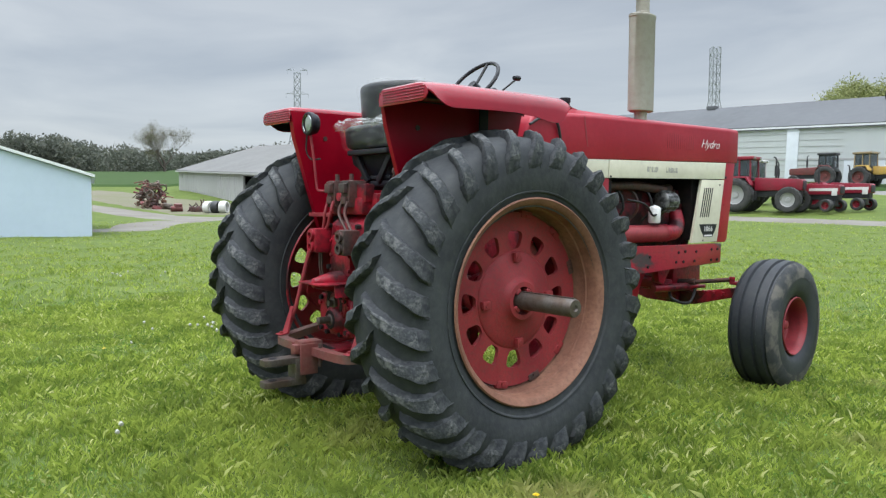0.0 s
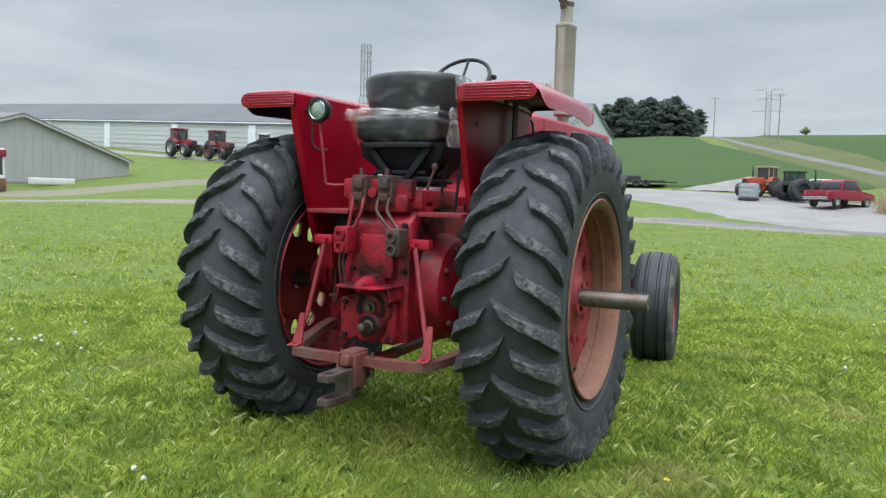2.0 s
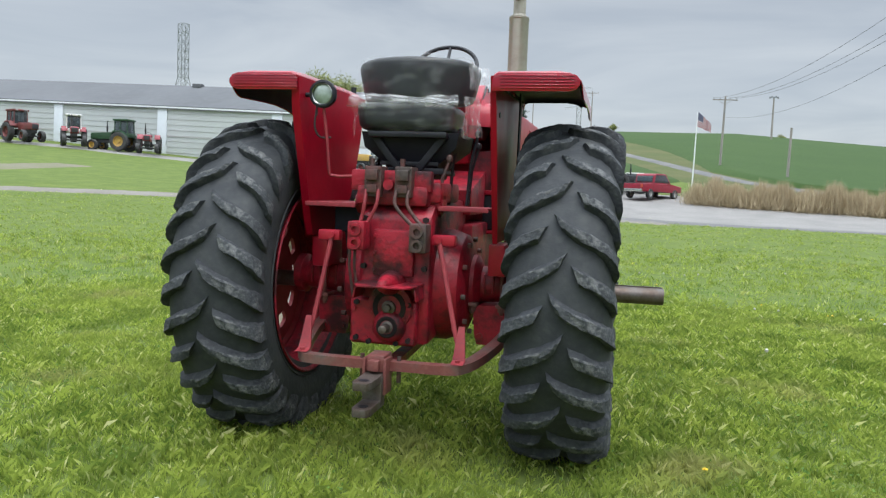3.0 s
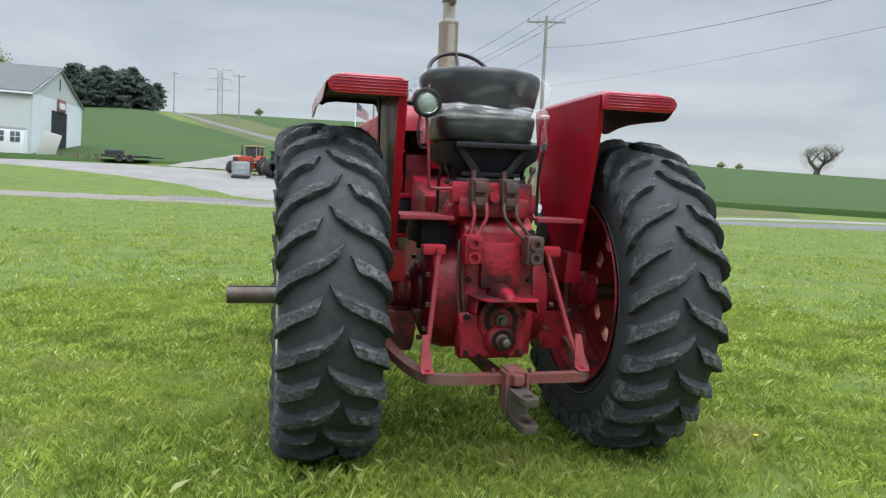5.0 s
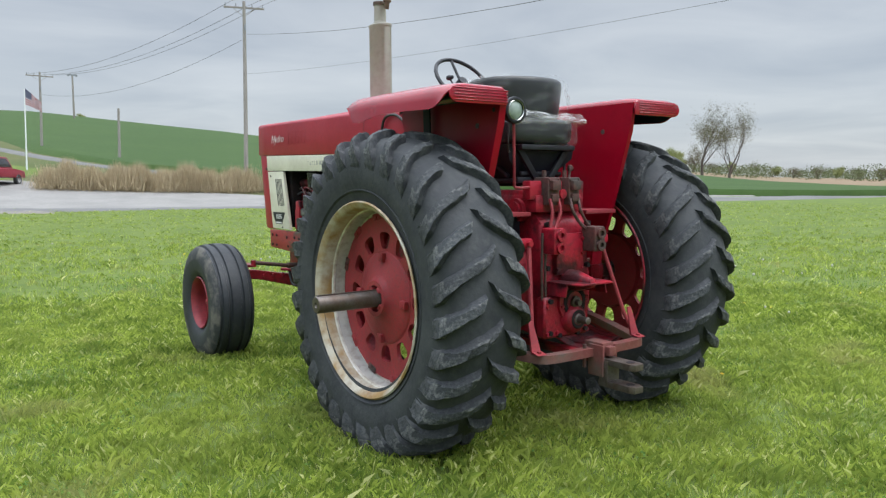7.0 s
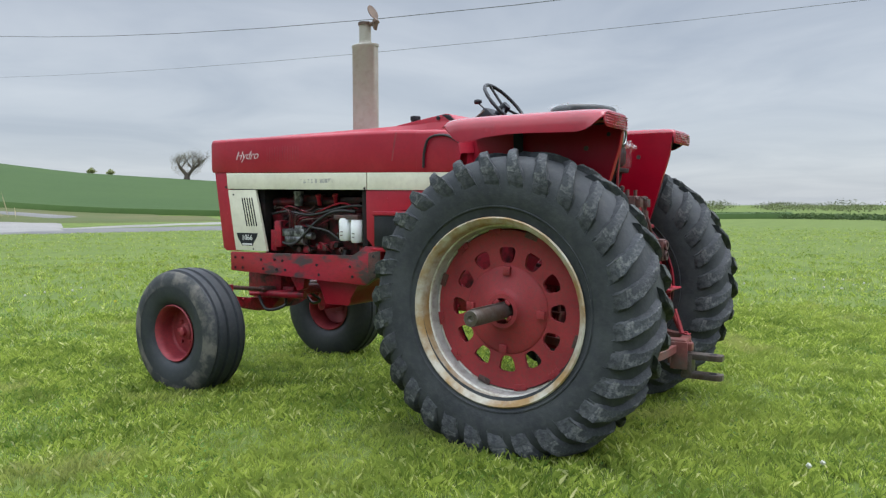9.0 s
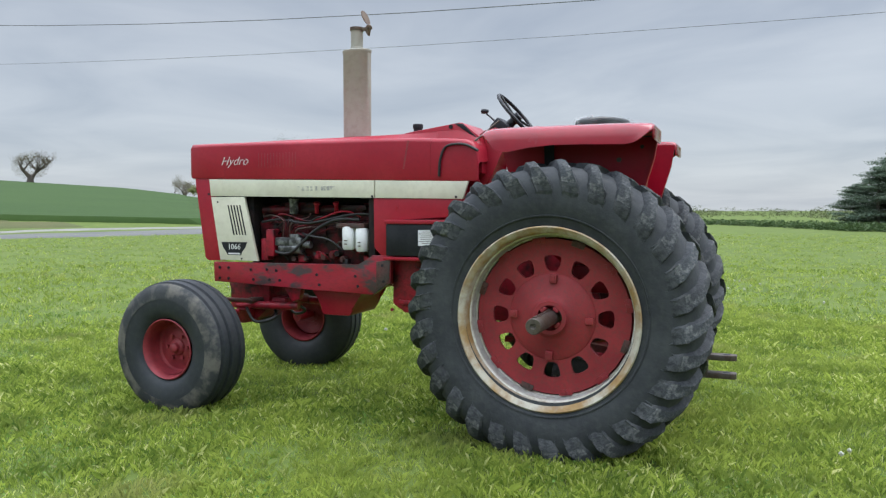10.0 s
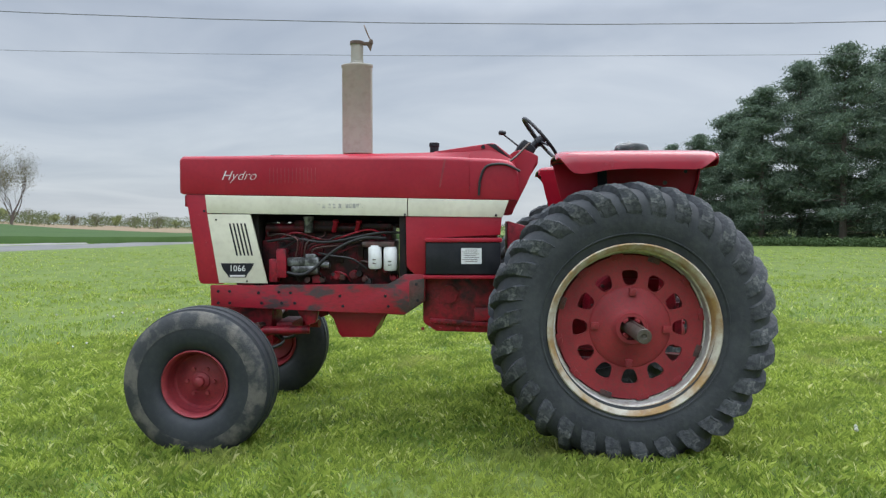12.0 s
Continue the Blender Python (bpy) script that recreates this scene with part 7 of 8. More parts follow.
for x in (-1.3, -0.4, 0.5, 1.4):
    box(bm, (x, 0.1, 0.5), (0.5, 0.6, 0.4), 0.08, (0, 8, 20 * x))
    cyl(bm, (x, -0.5, 0.24), (x, 0.5, 0.24), 0.24, segs=14)
ob = finish("red_implement", bm, M_DARKRED)
ob.matrix_basis = on_land(-65.0, 21.6, 20, 0.0)
tagged(ob, "low dull red implement lying by the shed", "implement")
for k, (x, y) in enumerate(((-59.6, 22.4), (-58.95, 22.8), (-58.3, 23.2))):
    bm = B()
    lathe(bm, [(-0.30, 0.34), (-0.30, 0.50), (-0.15, 0.53), (0.15, 0.53), (0.30, 0.50), (0.30, 0.34)], 24, closed=True)
    ob = finish("pipe_coil", bm, (M_WHITE, M_BLACK, M_WHITE)[k])
    ob.matrix_basis = pose(x, y, float(land(x, y)) + 0.53, 0, 0, 25 + 8 * k)
    tagged(ob, "short fat drum lying on its side by the shed", "drum", "drums by the shed")
for k in range(9):
    bm = B()
    for j in range(5):
        a = rng.uniform(0, 6.28)
        tube(bm, [(rng.uniform(-.6, .6), rng.uniform(-.5, .5), 0), (rng.uniform(-.7, .7), rng.uniform(-.5, .5), rng.uniform(0.5, 1.3))], 0.06, 5)
    box(bm, (0, 0, 0.25), (1.2, 0.9, 0.5), 0.1, (0, 0, rng.uniform(0, 90)))
    ob = finish("old_implement", bm, M_RUSTY if k % 2 else BARE)
    x, y = ((-56.6, 24.0), (-55.4, 24.6), (-61.8, 22.6), (-57.0, 25.6), (-62.8, 22.4), (-18.0, 73.2), (-16.9, 73.0), (-15.9, 72.4), (-19.2, 73.6))[k]
    ob.matrix_basis = on_land(x, y, rng.uniform(0, 180), 0.0, 0.9 if k < 5 else 0.6)
    tagged(ob, "rusty old implement with bent tines", "implement", "old implements")

# low black trailer by the barn corner
t = thing("flat_trailer", "low black flat trailer by the barn", "trailer", on_land(-13.4, 71.6, 80, 0.08))
bm = B()
box(bm, (0, 0, 0.55), (1.9, 4.2, 0.18), 0.03)
box(bm, (0, 2.6, 0.5), (0.2, 1.2, 0.12), 0.02)
box(bm, (0, -1.0, 0.85), (1.6, 1.6, 0.45), 0.08)
part("deck", bm, M_BLACK, t)
for s in (1, -1):
    for y in (-0.6, 0.3):
        yard_wheel(t, s * 0.95, y, 0.36, 0.22, M_BLACK, False)

# red pickup on the gravel
t = thing("pickup_truck", "red pickup truck with chrome bumper on the gravel", "pickup", on_land(3.3, 58.0, 34, 0.08, 1.02))
bm = B()
slab(bm, [(-2.7, 0.55), (-2.7, 1.12), (-0.75, 1.14), (-0.70, 1.16), (1.35, 1.12), (2.55, 1.00), (2.72, 0.85), (2.72, 0.50)], "X", -0.92, 0.92, 0.06)
body = part("body", bm, M_RED, t)
bm = B()
slab(bm, [(-1.10, 1.12), (-0.96, 1.80), (-0.80, 1.90), (0.50, 1.90), (1.30, 1.13)], "X", -0.82, 0.82, 0.06)
part("cab", bm, M_RED, t)
bm = B()
slab(bm, [(-0.98, 1.22), (-0.88, 1.74), (-0.74, 1.80), (0.44, 1.80), (1.08, 1.22)], "X", -0.835, 0.835, 0.03)
part("side_windows", bm, GLASS, t)
bm = B()
box(bm, (0, -1.06, 1.50), (1.34, 0.05, 0.46), 0.02, (-12, 0, 0))
part("rear_window", bm, GLASS, t)
bm = B()
box(bm, (0, -1.92, 1.125), (1.55, 1.45, 0.08), 0.02)
part("bed", bm, M_BLACK, t)
bm = B()
box(bm, (0, -2.76, 0.62), (1.80, 0.14, 0.22), 0.04)
part("rear_bumper", bm, CHROME, t)
for s in (1, -1):
    bm = B()
    box(bm, (s * 0.80, -2.71, 0.95), (0.16, 0.05, 0.24), 0.01)
    part("tail_lamp", bm, M_ORANGE, t)
    for y in (-1.65, 1.75):
        yard_wheel(t, s * 0.84, y, 0.38, 0.26, M_HUB, False)
farm_bits = thing("parked_car", "dark parked vehicle with white roof behind the pickup", "vehicle", on_land(2.0, 63.6, 100, 0.08))
bm = B()
slab(bm, [(-2.2, 0.4), (-2.2, 0.95), (-1.0, 1.05), (-0.6, 1.55), (0.9, 1.55), (1.4, 1.05), (2.2, 0.9), (2.2, 0.4)], "X", -0.85, 0.85, 0.08)
part("body", bm, M_WHITE, farm_bits)
bm = B()
slab(bm, [(-0.85, 1.05), (-0.52, 1.48), (0.84, 1.48), (1.2, 1.05)], "X", -0.865, 0.865, 0.02)
part("window", bm, GLASS, farm_bits)
for s in (1, -1):
    for y in (-1.3, 1.35):
        yard_wheel(farm_bits, s * 0.78, y, 0.33, 0.22, M_HUB, False)
# grey crate
t = thing("tote_crate", "grey caged liquid tote on the gravel", "tote", on_land(-2.9, 59.8, 12, 0.08, 1.05))
bm = B()
box(bm, (0, 0, 0.72), (1.1, 1.0, 1.0), 0.08)
part("tank", bm, material("grey_plastic_tank", (0.36, 0.40, 0.42), 0.5, second=(0.30, 0.34, 0.36), scale=3), t)
for y in (-0.51, 0.51):
    for s in (-0.55, -0.2, 0.2, 0.55):
        part("cage_bar", box(B(), (s, y, 0.70), (0.03, 0.03, 1.1)), M_HUB, t)
    for z in (0.3, 0.65, 1.0, 1.25):
        part("cage_bar", box(B(), (0, y * 1.03, z), (1.16, 0.03, 0.03)), M_HUB, t)
bm = B()
box(bm, (0, 0, 0.1), (1.2, 1.1, 0.18), 0.02)
part("pallet", bm, M_BLACK, t)
# gravel heap
bm = B()
n = 26
V, F = [], []
for i in range(n + 1):
    for j in range(n + 1):
        u, v = (i / n - 0.5) * 2, (j / n - 0.5) * 2
        h = max(0.0, 1.0 - math.hypot(u, v)) ** 0.9 * 1.3 + max(0.0, 0.75 - math.hypot(u - 0.5, v)) * 0.5
        h += 0.10 * noise.noise(Vector((u * 5, v * 5, 0)))
        V.append((u * 6.5, v * 3.0, h - 0.15))
F = [(i * (n + 1) + j, (i + 1) * (n + 1) + j, (i + 1) * (n + 1) + j + 1, i * (n + 1) + j + 1) for i in range(n) for j in range(n)]
bm.free()
me = bpy.data.meshes.new("gravel_heap")
me.from_pydata(V, [], F)
me.materials.append(GRAVEL)
me.shade_smooth()
ob = new("gravel_heap", me)
ob.matrix_basis = on_land(-4.0, 72.0, 0, 0.0)
tagged(ob, "low heap of pale gravel at the yard edge", "gravel heap")


# ---------------------------------------------------------------- poles, wires, towers, flag
POLE = material("weathered_grey_pole", (0.30, 0.28, 0.255), 0.8, second=(0.22, 0.205, 0.19), scale=0.8, fine=(0.15, 0.14, 0.13), fine_scale=8, fine_amount=0.4, stretch=(1, 1, 0.1))
STEEL = material("grey_lattice_steel", (0.26, 0.28, 0.30), 0.6, 0.4)
WIRE = material("dark_overhead_wire", (0.10, 0.105, 0.11), 0.6)


def utility_pole(x, y, height, arm=2.4, yaw=0, lean=0.0, pale=False, gear=True):
    t = thing("utility_pole", "weathered wooden utility pole with a crossarm", "utility pole", pose(x, y, float(land(x, y)) - 0.1, 0, lean, yaw), "utility poles")
    bm = B()
    tube(bm, [(0, 0, -0.5), (0.02, 0, height * 0.5), (0, 0, height)], [0.17, 0.145, 0.11], 12)
    part("pole", bm, POLE, t)
    if arm:
        bm = B()
        box(bm, (0, 0.12, height - 0.45), (arm, 0.11, 0.13), 0.01)
        for s in (1, -1):
            tube(bm, [(s * arm * 0.28, 0.12, height - 0.48), (0, 0.1, height - 1.1)], 0.02, 5)
        part("crossarm", bm, POLE, t)
        for s in (-0.46, -0.2, 0.2, 0.46):
            bm = B()
            cyl(bm, (s * arm, 0.12, height - 0.38), (s * arm, 0.12, height - 0.16), 0.05, 0.03, 8)
            part("insulator", bm, STEEL, t)
    if gear:
        bm = B()
        cyl(bm, (0.05, -0.16, height - 2.1), (0.05, -0.16, height - 1.7), 0.07)
        part("cable_clamp", bm, STEEL, t)
    return t


def wire(a, b, sag, r=0.018):
    a, b = Vector(a), Vector(b)
    bm = B()
    tube(bm, [a.lerp(b, k / 24) - Vector((0, 0, sag * 4 * (k / 24) * (1 - k / 24))) for k in range(25)], r, 5)
    ob = finish("overhead_wire", bm, WIRE)
    return tagged(ob, "thin dark overhead power wire against the sky", "wire", "overhead wires")


P1 = (19.3, 52.2)
Z1 = float(land(*P1))
utility_pole(*P1, 14.7 - Z1, 2.9, -20, 0.8)
P2 = (13.0, 100.0)
utility_pole(*P2, 14.6 - float(land(*P2)), 3.0, 0, 1.0)
utility_pole(-7.2, 188.5, 11.6, 3.0, 5)
utility_pole(-28.1, 245.0, 12.4, 2.6, 5)
P4 = (11.0, -78.0)
utility_pole(*P4, 14.7 - float(land(*P4)), 2.9, 0)
# three conductors on the crossarms, then two lower cables
for o in (-1.2, 0.4, 1.2):
    wire((P1[0] + o, P1[1], 14.25), (P4[0] + o, P4[1], 14.4), 1.6, 0.014)
    wire((P1[0] + o, P1[1], 14.25), (P2[0] + o * 1.1, P2[1], 14.25), 1.3, 0.016)
wire((P1[0], P1[1] - 0.1, 12.2), (P4[0], P4[1], 11.9), 5.4, 0.014)
wire((P1[0], P1[1] - 0.1, 9.3), (P4[0], P4[1], 8.3), 3.0, 0.007)
wire((P1[0], P1[1] + 0.1, 11.8), (P2[0], P2[1], 11.9), 1.6, 0.014)
# plain post and a floodlight mast
t = thing("wooden_post", "tall plain grey wooden post in the field edge", "post", pose(18.2, 85.0, float(land(18.2, 85.0)), 0, 1, 0))
part("post", tube(B(), [(0, 0, -0.4), (0, 0, 3), (0, 0, 5.7)], [0.16, 0.14, 0.12], 10), POLE, t)
t = thing("floodlight_mast", "tall mast with a ring of floodlights on the hill", "mast", pose(39.2, 218, float(land(39.2, 218)) - 0.2))
part("mast", tube(B(), [(0, 0, -0.4), (0, 0, 6), (0, 0, 11.6)], [0.28, 0.24, 0.2], 10), POLE, t)
bm = B()
for k in range(5):
    box(bm, (-1.0 + 0.5 * k, 0, 11.7 + (0.2 if k % 2 else 0)), (0.42, 0.4, 0.5), 0.05)
part("floodlights", bm, STEEL, t)

# flagpole with a striped flag
t = thing("flagpole", "white flagpole with a waving striped flag", "flagpole", pose(7.4, 71.8, float(land(7.4, 71.8)), 0, 1, 0))
part("pole", tube(B(), [(0, 0, -0.2), (0, 0, 3.5), (0, 0, 6.9)], [0.07, 0.06, 0.04], 10), TRIM, t)
FLAG = (material("flag_red", (0.30, 0.09, 0.10), 0.8), material("flag_white", (0.42, 0.41, 0.43), 0.8), material("flag_blue", (0.08, 0.09, 0.14), 0.8))
bm = B()
nx, nz = 18, 13
grid = [[bm.verts.new((0.05 + 1.25 * i / nx, 0.16 * math.sin(i * 0.75) * i / nx, 6.95 - 1.35 * j / nz * (1 - 0.45 * i / nx) - 1.15 * (i / nx) ** 1.1)) for j in range(nz + 1)] for i in range(nx + 1)]
for i in range(nx):
    for j in range(nz):
        f = bm.faces.new((grid[i][j], grid[i + 1][j], grid[i + 1][j + 1], grid[i][j + 1]))
        f.material_index = 2 if (i < 7 and j < 7) else (j % 2)
part("flag", bm, FLAG, t, "red and white striped flag with a blue corner")


def lattice_tower(x, y, base_z, height, base_w, top_w, arms, yaw):
    t = thing("transmission_tower", "grey steel lattice transmission tower", "pylon", pose(x, y, base_z, 0, 0, yaw), "transmission towers")
    bm = B()
    waist = 0.50
    def half(h):
        k = h / height
        return (base_w + (top_w - base_w) * min(k / waist, 1.0)) / 2
    levels = [height * k / 12 for k in range(13)]
    for s in ((1, 1), (1, -1), (-1, -1), (-1, 1)):
        tube(bm, [(s[0] * half(h), s[1] * half(h), h) for h in levels], 0.16, 4)
    for a, b in zip(levels, levels[1:]):
        for c, d in (((1, 1), (1, -1)), ((1, -1), (-1, -1)), ((-1, -1), (-1, 1)), ((-1, 1), (1, 1))):
            tube(bm, [(c[0] * half(a), c[1] * half(a), a), (d[0] * half(b), d[1] * half(b), b)], 0.08, 4)
            tube(bm, [(d[0] * half(a), d[1] * half(a), a), (c[0] * half(b), c[1] * half(b), b)], 0.08, 4)
            tube(bm, [(c[0] * half(b), c[1] * half(b), b), (d[0] * half(b), d[1] * half(b), b)], 0.08, 4)
    part("lattice", bm, STEEL, t)
    for h, w in arms:
        bm = B()
        for s in (1, -1):
            tube(bm, [(s * half(h), 0, h + 0.9), (s * w, 0, h)], 0.07, 4)
            tube(bm, [(s * half(h), 0.5, h), (s * w, 0, h)], 0.07, 4)
            tube(bm, [(s * half(h), -0.5, h), (s * w, 0, h)], 0.07, 4)
            tube(bm, [(s * w, 0, h), (s * w, 0, h - 1.6)], 0.05, 4)
        part("crossarm", bm, STEEL, t)
    return t


def polar(eye, azim, d):
    return eye[0] + d * math.sin(radians(azim)), eye[1] + d * math.cos(radians(azim))


lattice_tower(-264.6, 139.0, float(land(-264.6, 139)) - 1, 51.2 - float(land(-264.6, 139)), 10.0, 2.4, ((18, 3.4), (27, 4.2), (36, 3.8)), 62)
lattice_tower(-163.0, 261.0, float(land(-163, 261)) - 1, 61.2 - float(land(-163, 261)), 10.0, 2.9, ((30, 2.2), (37, 2.2)), 60)
x, y = polar((1.9, -3.7), -3.45, 520)
lattice_tower(x, y, float(land(x, y)) - 1, 72.0 - float(land(x, y)), 9.0, 3.0, ((40, 9.0), (47, 7.0), (53, 8.0)), 5)

# ---------------------------------------------------------------- trees
BARK = material("grey_brown_bark", (0.11, 0.09, 0.075), 0.9, second=(0.075, 0.062, 0.053), scale=2.5, bump=0.5, bump_scale=12, stretch=(1, 1, 0.3))


def leaf_material(name, a, b, c=None):
    """Foliage whose colour varies leaf by leaf, and lets some light through."""
    m = bpy.data.materials.new(name)
    m.use_nodes = True
    n, l = m.node_tree.nodes, m.node_tree.links
    p = n["Principled BSDF"]
    p.inputs["Roughness"].default_value = 0.6
    p.inputs["Specular IOR Level"].default_value = 0.25
    g = n.new("ShaderNodeNewGeometry")
    r = n.new("ShaderNodeValToRGB")
    r.color_ramp.elements[0].color, r.color_ramp.elements[1].color = (*a, 1), (*b, 1)
    if c:
        e = r.color_ramp.elements.new(0.9)
        e.color = (*b, 1)
        r.color_ramp.elements[2].color = (*c, 1)
    l.new(g.outputs["Random Per Island"], r.inputs[0])
    l.new(r.outputs[0], p.inputs["Base Color"])
    t = n.new("ShaderNodeBsdfTranslucent")
    l.new(r.outputs[0], t.inputs["Color"])
    x = n.new("ShaderNodeMixShader")
    x.inputs[0].default_value = 0.3
    l.new(p.outputs[0], x.inputs[1]); l.new(t.outputs[0], x.inputs[2])
    l.new(x.outputs[0], n["Material Output"].inputs["Surface"])
    return m


BUDS = leaf_material("spring_bud_twigs", (0.10, 0.085, 0.05), (0.16, 0.16, 0.07))
YOUNG = leaf_material("pale_spring_leaves", (0.19, 0.225, 0.08), (0.34, 0.36, 0.16))
NEEDLES = leaf_material("dark_pine_needles", (0.075, 0.115, 0.082), (0.135, 0.185, 0.125), (0.19, 0.23, 0.15))
# crest pines and ridge woods carry the distance haze in their colours
CREST = leaf_material("haze_tinted_blue_green_needles", (0.085, 0.112, 0.098), (0.12, 0.15, 0.125))
WOODS = leaf_material("haze_tinted_spring_woods", (0.105, 0.118, 0.098), (0.125, 0.136, 0.104), (0.150, 0.150, 0.105))
BRUSH = leaf_material("olive_brush", (0.085, 0.105, 0.045), (0.125, 0.145, 0.065))
STRAW = leaf_material("dry_ornamental_grass", (0.30, 0.235, 0.145), (0.48, 0.40, 0.26), (0.55, 0.48, 0.33))


def quads(name, C, U, W, mats, idx=None):
    """One mesh of four-cornered leaves: centre C, half axes U and W (numpy rows)."""
    n = len(C)
    V = np.empty((n, 4, 3), np.float32)
    V[:, 0], V[:, 1], V[:, 2], V[:, 3] = C - U, C - W * 0.7, C + U, C + W * 0.7
    me = bpy.data.meshes.new(name)
    me.vertices.add(n * 4)
    me.vertices.foreach_set("co", V.ravel())
    me.loops.add(n * 4)
    me.loops.foreach_set("vertex_index", np.arange(n * 4, dtype=np.int32))
    me.polygons.add(n)
    me.polygons.foreach_set("loop_start", np.arange(0, n * 4, 4, dtype=np.int32))
    me.polygons.foreach_set("loop_total", np.full(n, 4, np.int32))
    for m in (mats if isinstance(mats, (list, tuple)) else [mats]):
        me.materials.append(m)
    me.update()
    return me


def random_axes(rs, n, a, b, flat=0.0):
    d = rs.normal(size=(n, 3))
    d[:, 2] *= 1 - flat
    d /= np.linalg.norm(d, axis=1)[:, None]
    e = rs.normal(size=(n, 3))
    e -= d * (d * e).sum(1)[:, None]
    e /= np.linalg.norm(e, axis=1)[:, None]
    return d * (a * rs.uniform(0.6, 1.3, (n, 1))), e * (b * rs.uniform(0.6, 1.3, (n, 1)))


def branch_tree(name, label, seed, height, spread, leaves, leaf_mat, leaf_size, depth=4, trunk=0.25, fork=0.28, at=None, group="bare trees", full=0.0):
    """A broadleaf tree: trunk and limbs as tapered tubes, a crown of many small leaves and twigs."""
    rs, rnd = np.random.RandomState(seed), random.Random(seed)
    bm = B()
    tips = []

    def grow(p, d, ln, r, k):
        n = 3
        pts, rad = [p], [r]
        q, e = p.copy(), d.copy()
        for i in range(n):
            e = (e + Vector((rnd.uniform(-.14, .14), rnd.uniform(-.14, .14), rnd.uniform(-.04, .16)))).normalized()
            q = q + e * ln / n
            pts.append(q.copy()); rad.append(r * (1 - 0.38 * (i + 1) / n))
        tube(bm, pts, rad, 6 if k < 2 else 4)
        if k >= 2:
            for a in pts[1:]:
                tips.append(a)
        if k < depth:
            for j in range(3 if k else 4):
                f = rnd.uniform(0.35, 1.0)
                o = pts[0].lerp(pts[-1], f) if f < 0.95 else pts[-1]
                ang = rnd.uniform(0, 6.283)
                s = spread * rnd.uniform(0.6, 1.1)
                nd = (e + Vector((math.cos(ang) * s, math.sin(ang) * s, rnd.uniform(-0.05, 0.35)))).normalized()
                grow(pts[-1] if j == 0 else o, nd, ln * rnd.uniform(0.58, 0.78) * (1.75 if k == 0 else 1.12), rad[-1] * (0.8 if j == 0 else 0.62), k + 1)

    grow(Vector((0, 0, -0.3)), Vector((0, 0, 1)), height * fork + 0.3, trunk, 0)
    top = max(v.co.z for v in bm.verts)
    k = height / top
    for v in bm.verts:
        v.co *= k
    t = thing(name, label, "tree", at, group)
    part("trunk", bm, BARK, t)
    T = np.array([(a.x * k, a.y * k, a.z * k) for a in tips])
    C = T[rs.randint(0, len(T), leaves)] + rs.normal(size=(leaves, 3)) * height * 0.045
    if full:
        m = int(leaves * full)
        v = rs.normal(size=(m, 3))
        v *= (rs.uniform(0.25, 1.0, m) ** 0.5 / np.linalg.norm(v, axis=1))[:, None]
        C[:m] = v * np.array([0.50, 0.50, 0.42]) * height + np.array([0, 0, 0.53 * height])
    U, W = random_axes(rs, leaves, leaf_size, leaf_size * 0.35)
    ob = new("crown", quads("crown", C, U, W, leaf_mat))
    ob.parent = t
    return t


def pine(label, seed, height, width, clumps, at=None, group="pines", leaf=0.30, round_top=1.9, mat=None):
    """A white pine: boughs that sweep out and up, each with tufts of needles; rounded ragged outline with gaps."""
    rs, rnd = np.random.RandomState(seed), random.Random(seed)
    t = thing("pine_tree", label, "tree", at, group)
    bm = B()
    tube(bm, [(0, 0, -0.4), (0.05, 0, height * 0.5), (0, 0.05, height * 0.97)], [height * 0.018, height * 0.012, 0.03], 8)
    C, U, W = [], [], []
    boughs = int(height * 6)
    tufts = max(clumps // (boughs * 14), 3)
    for i in range(boughs):
        k = 0.03 + 0.95 * (i + rnd.random()) / boughs
        z = height * k
        r = width * max(0.06, 1.0 - k ** round_top) ** 0.75 * rnd.uniform(0.45, 1.15)
        a = rnd.uniform(0, 6.283)
        end = Vector((math.cos(a) * r, math.sin(a) * r, min(z + r * rnd.uniform(-0.08, 0.42), height * 1.02)))
        base = Vector((0, 0, z))
        if r > 0.5:
            tube(bm, [base, base.lerp(end, 0.5) - Vector((0, 0, 0.08 * r)), end], [0.05, 0.035, 0.012], 3)
        for q in range(tufts):
            f = rnd.betavariate(2.6, 1.1)
            c = np.array(base.lerp(end, f)) + rs.normal(size=3) * 0.12 * r * np.array([1, 1, 0.35])
            n = 14
            u, w = random_axes(rs, n, leaf * 1.1, leaf * 0.30, 0.2)
            C.append(c + rs.normal(size=(n, 3)) * (0.13 + 0.055 * width) * np.array([1, 1, 0.42])); U.append(u); W.append(w)
    part("trunk", bm, BARK, t)
    ob = new("crown", quads("crown", np.concatenate(C), np.concatenate(U), np.concatenate(W), mat or NEEDLES))
    ob.parent = t
    return t


def ground_pose(x, y, turn=0.0, scale=1.0):
    return pose(x, y, float(land(x, y)) - 0.1, 0, 0, turn) @ Matrix.Scale(scale, 4)


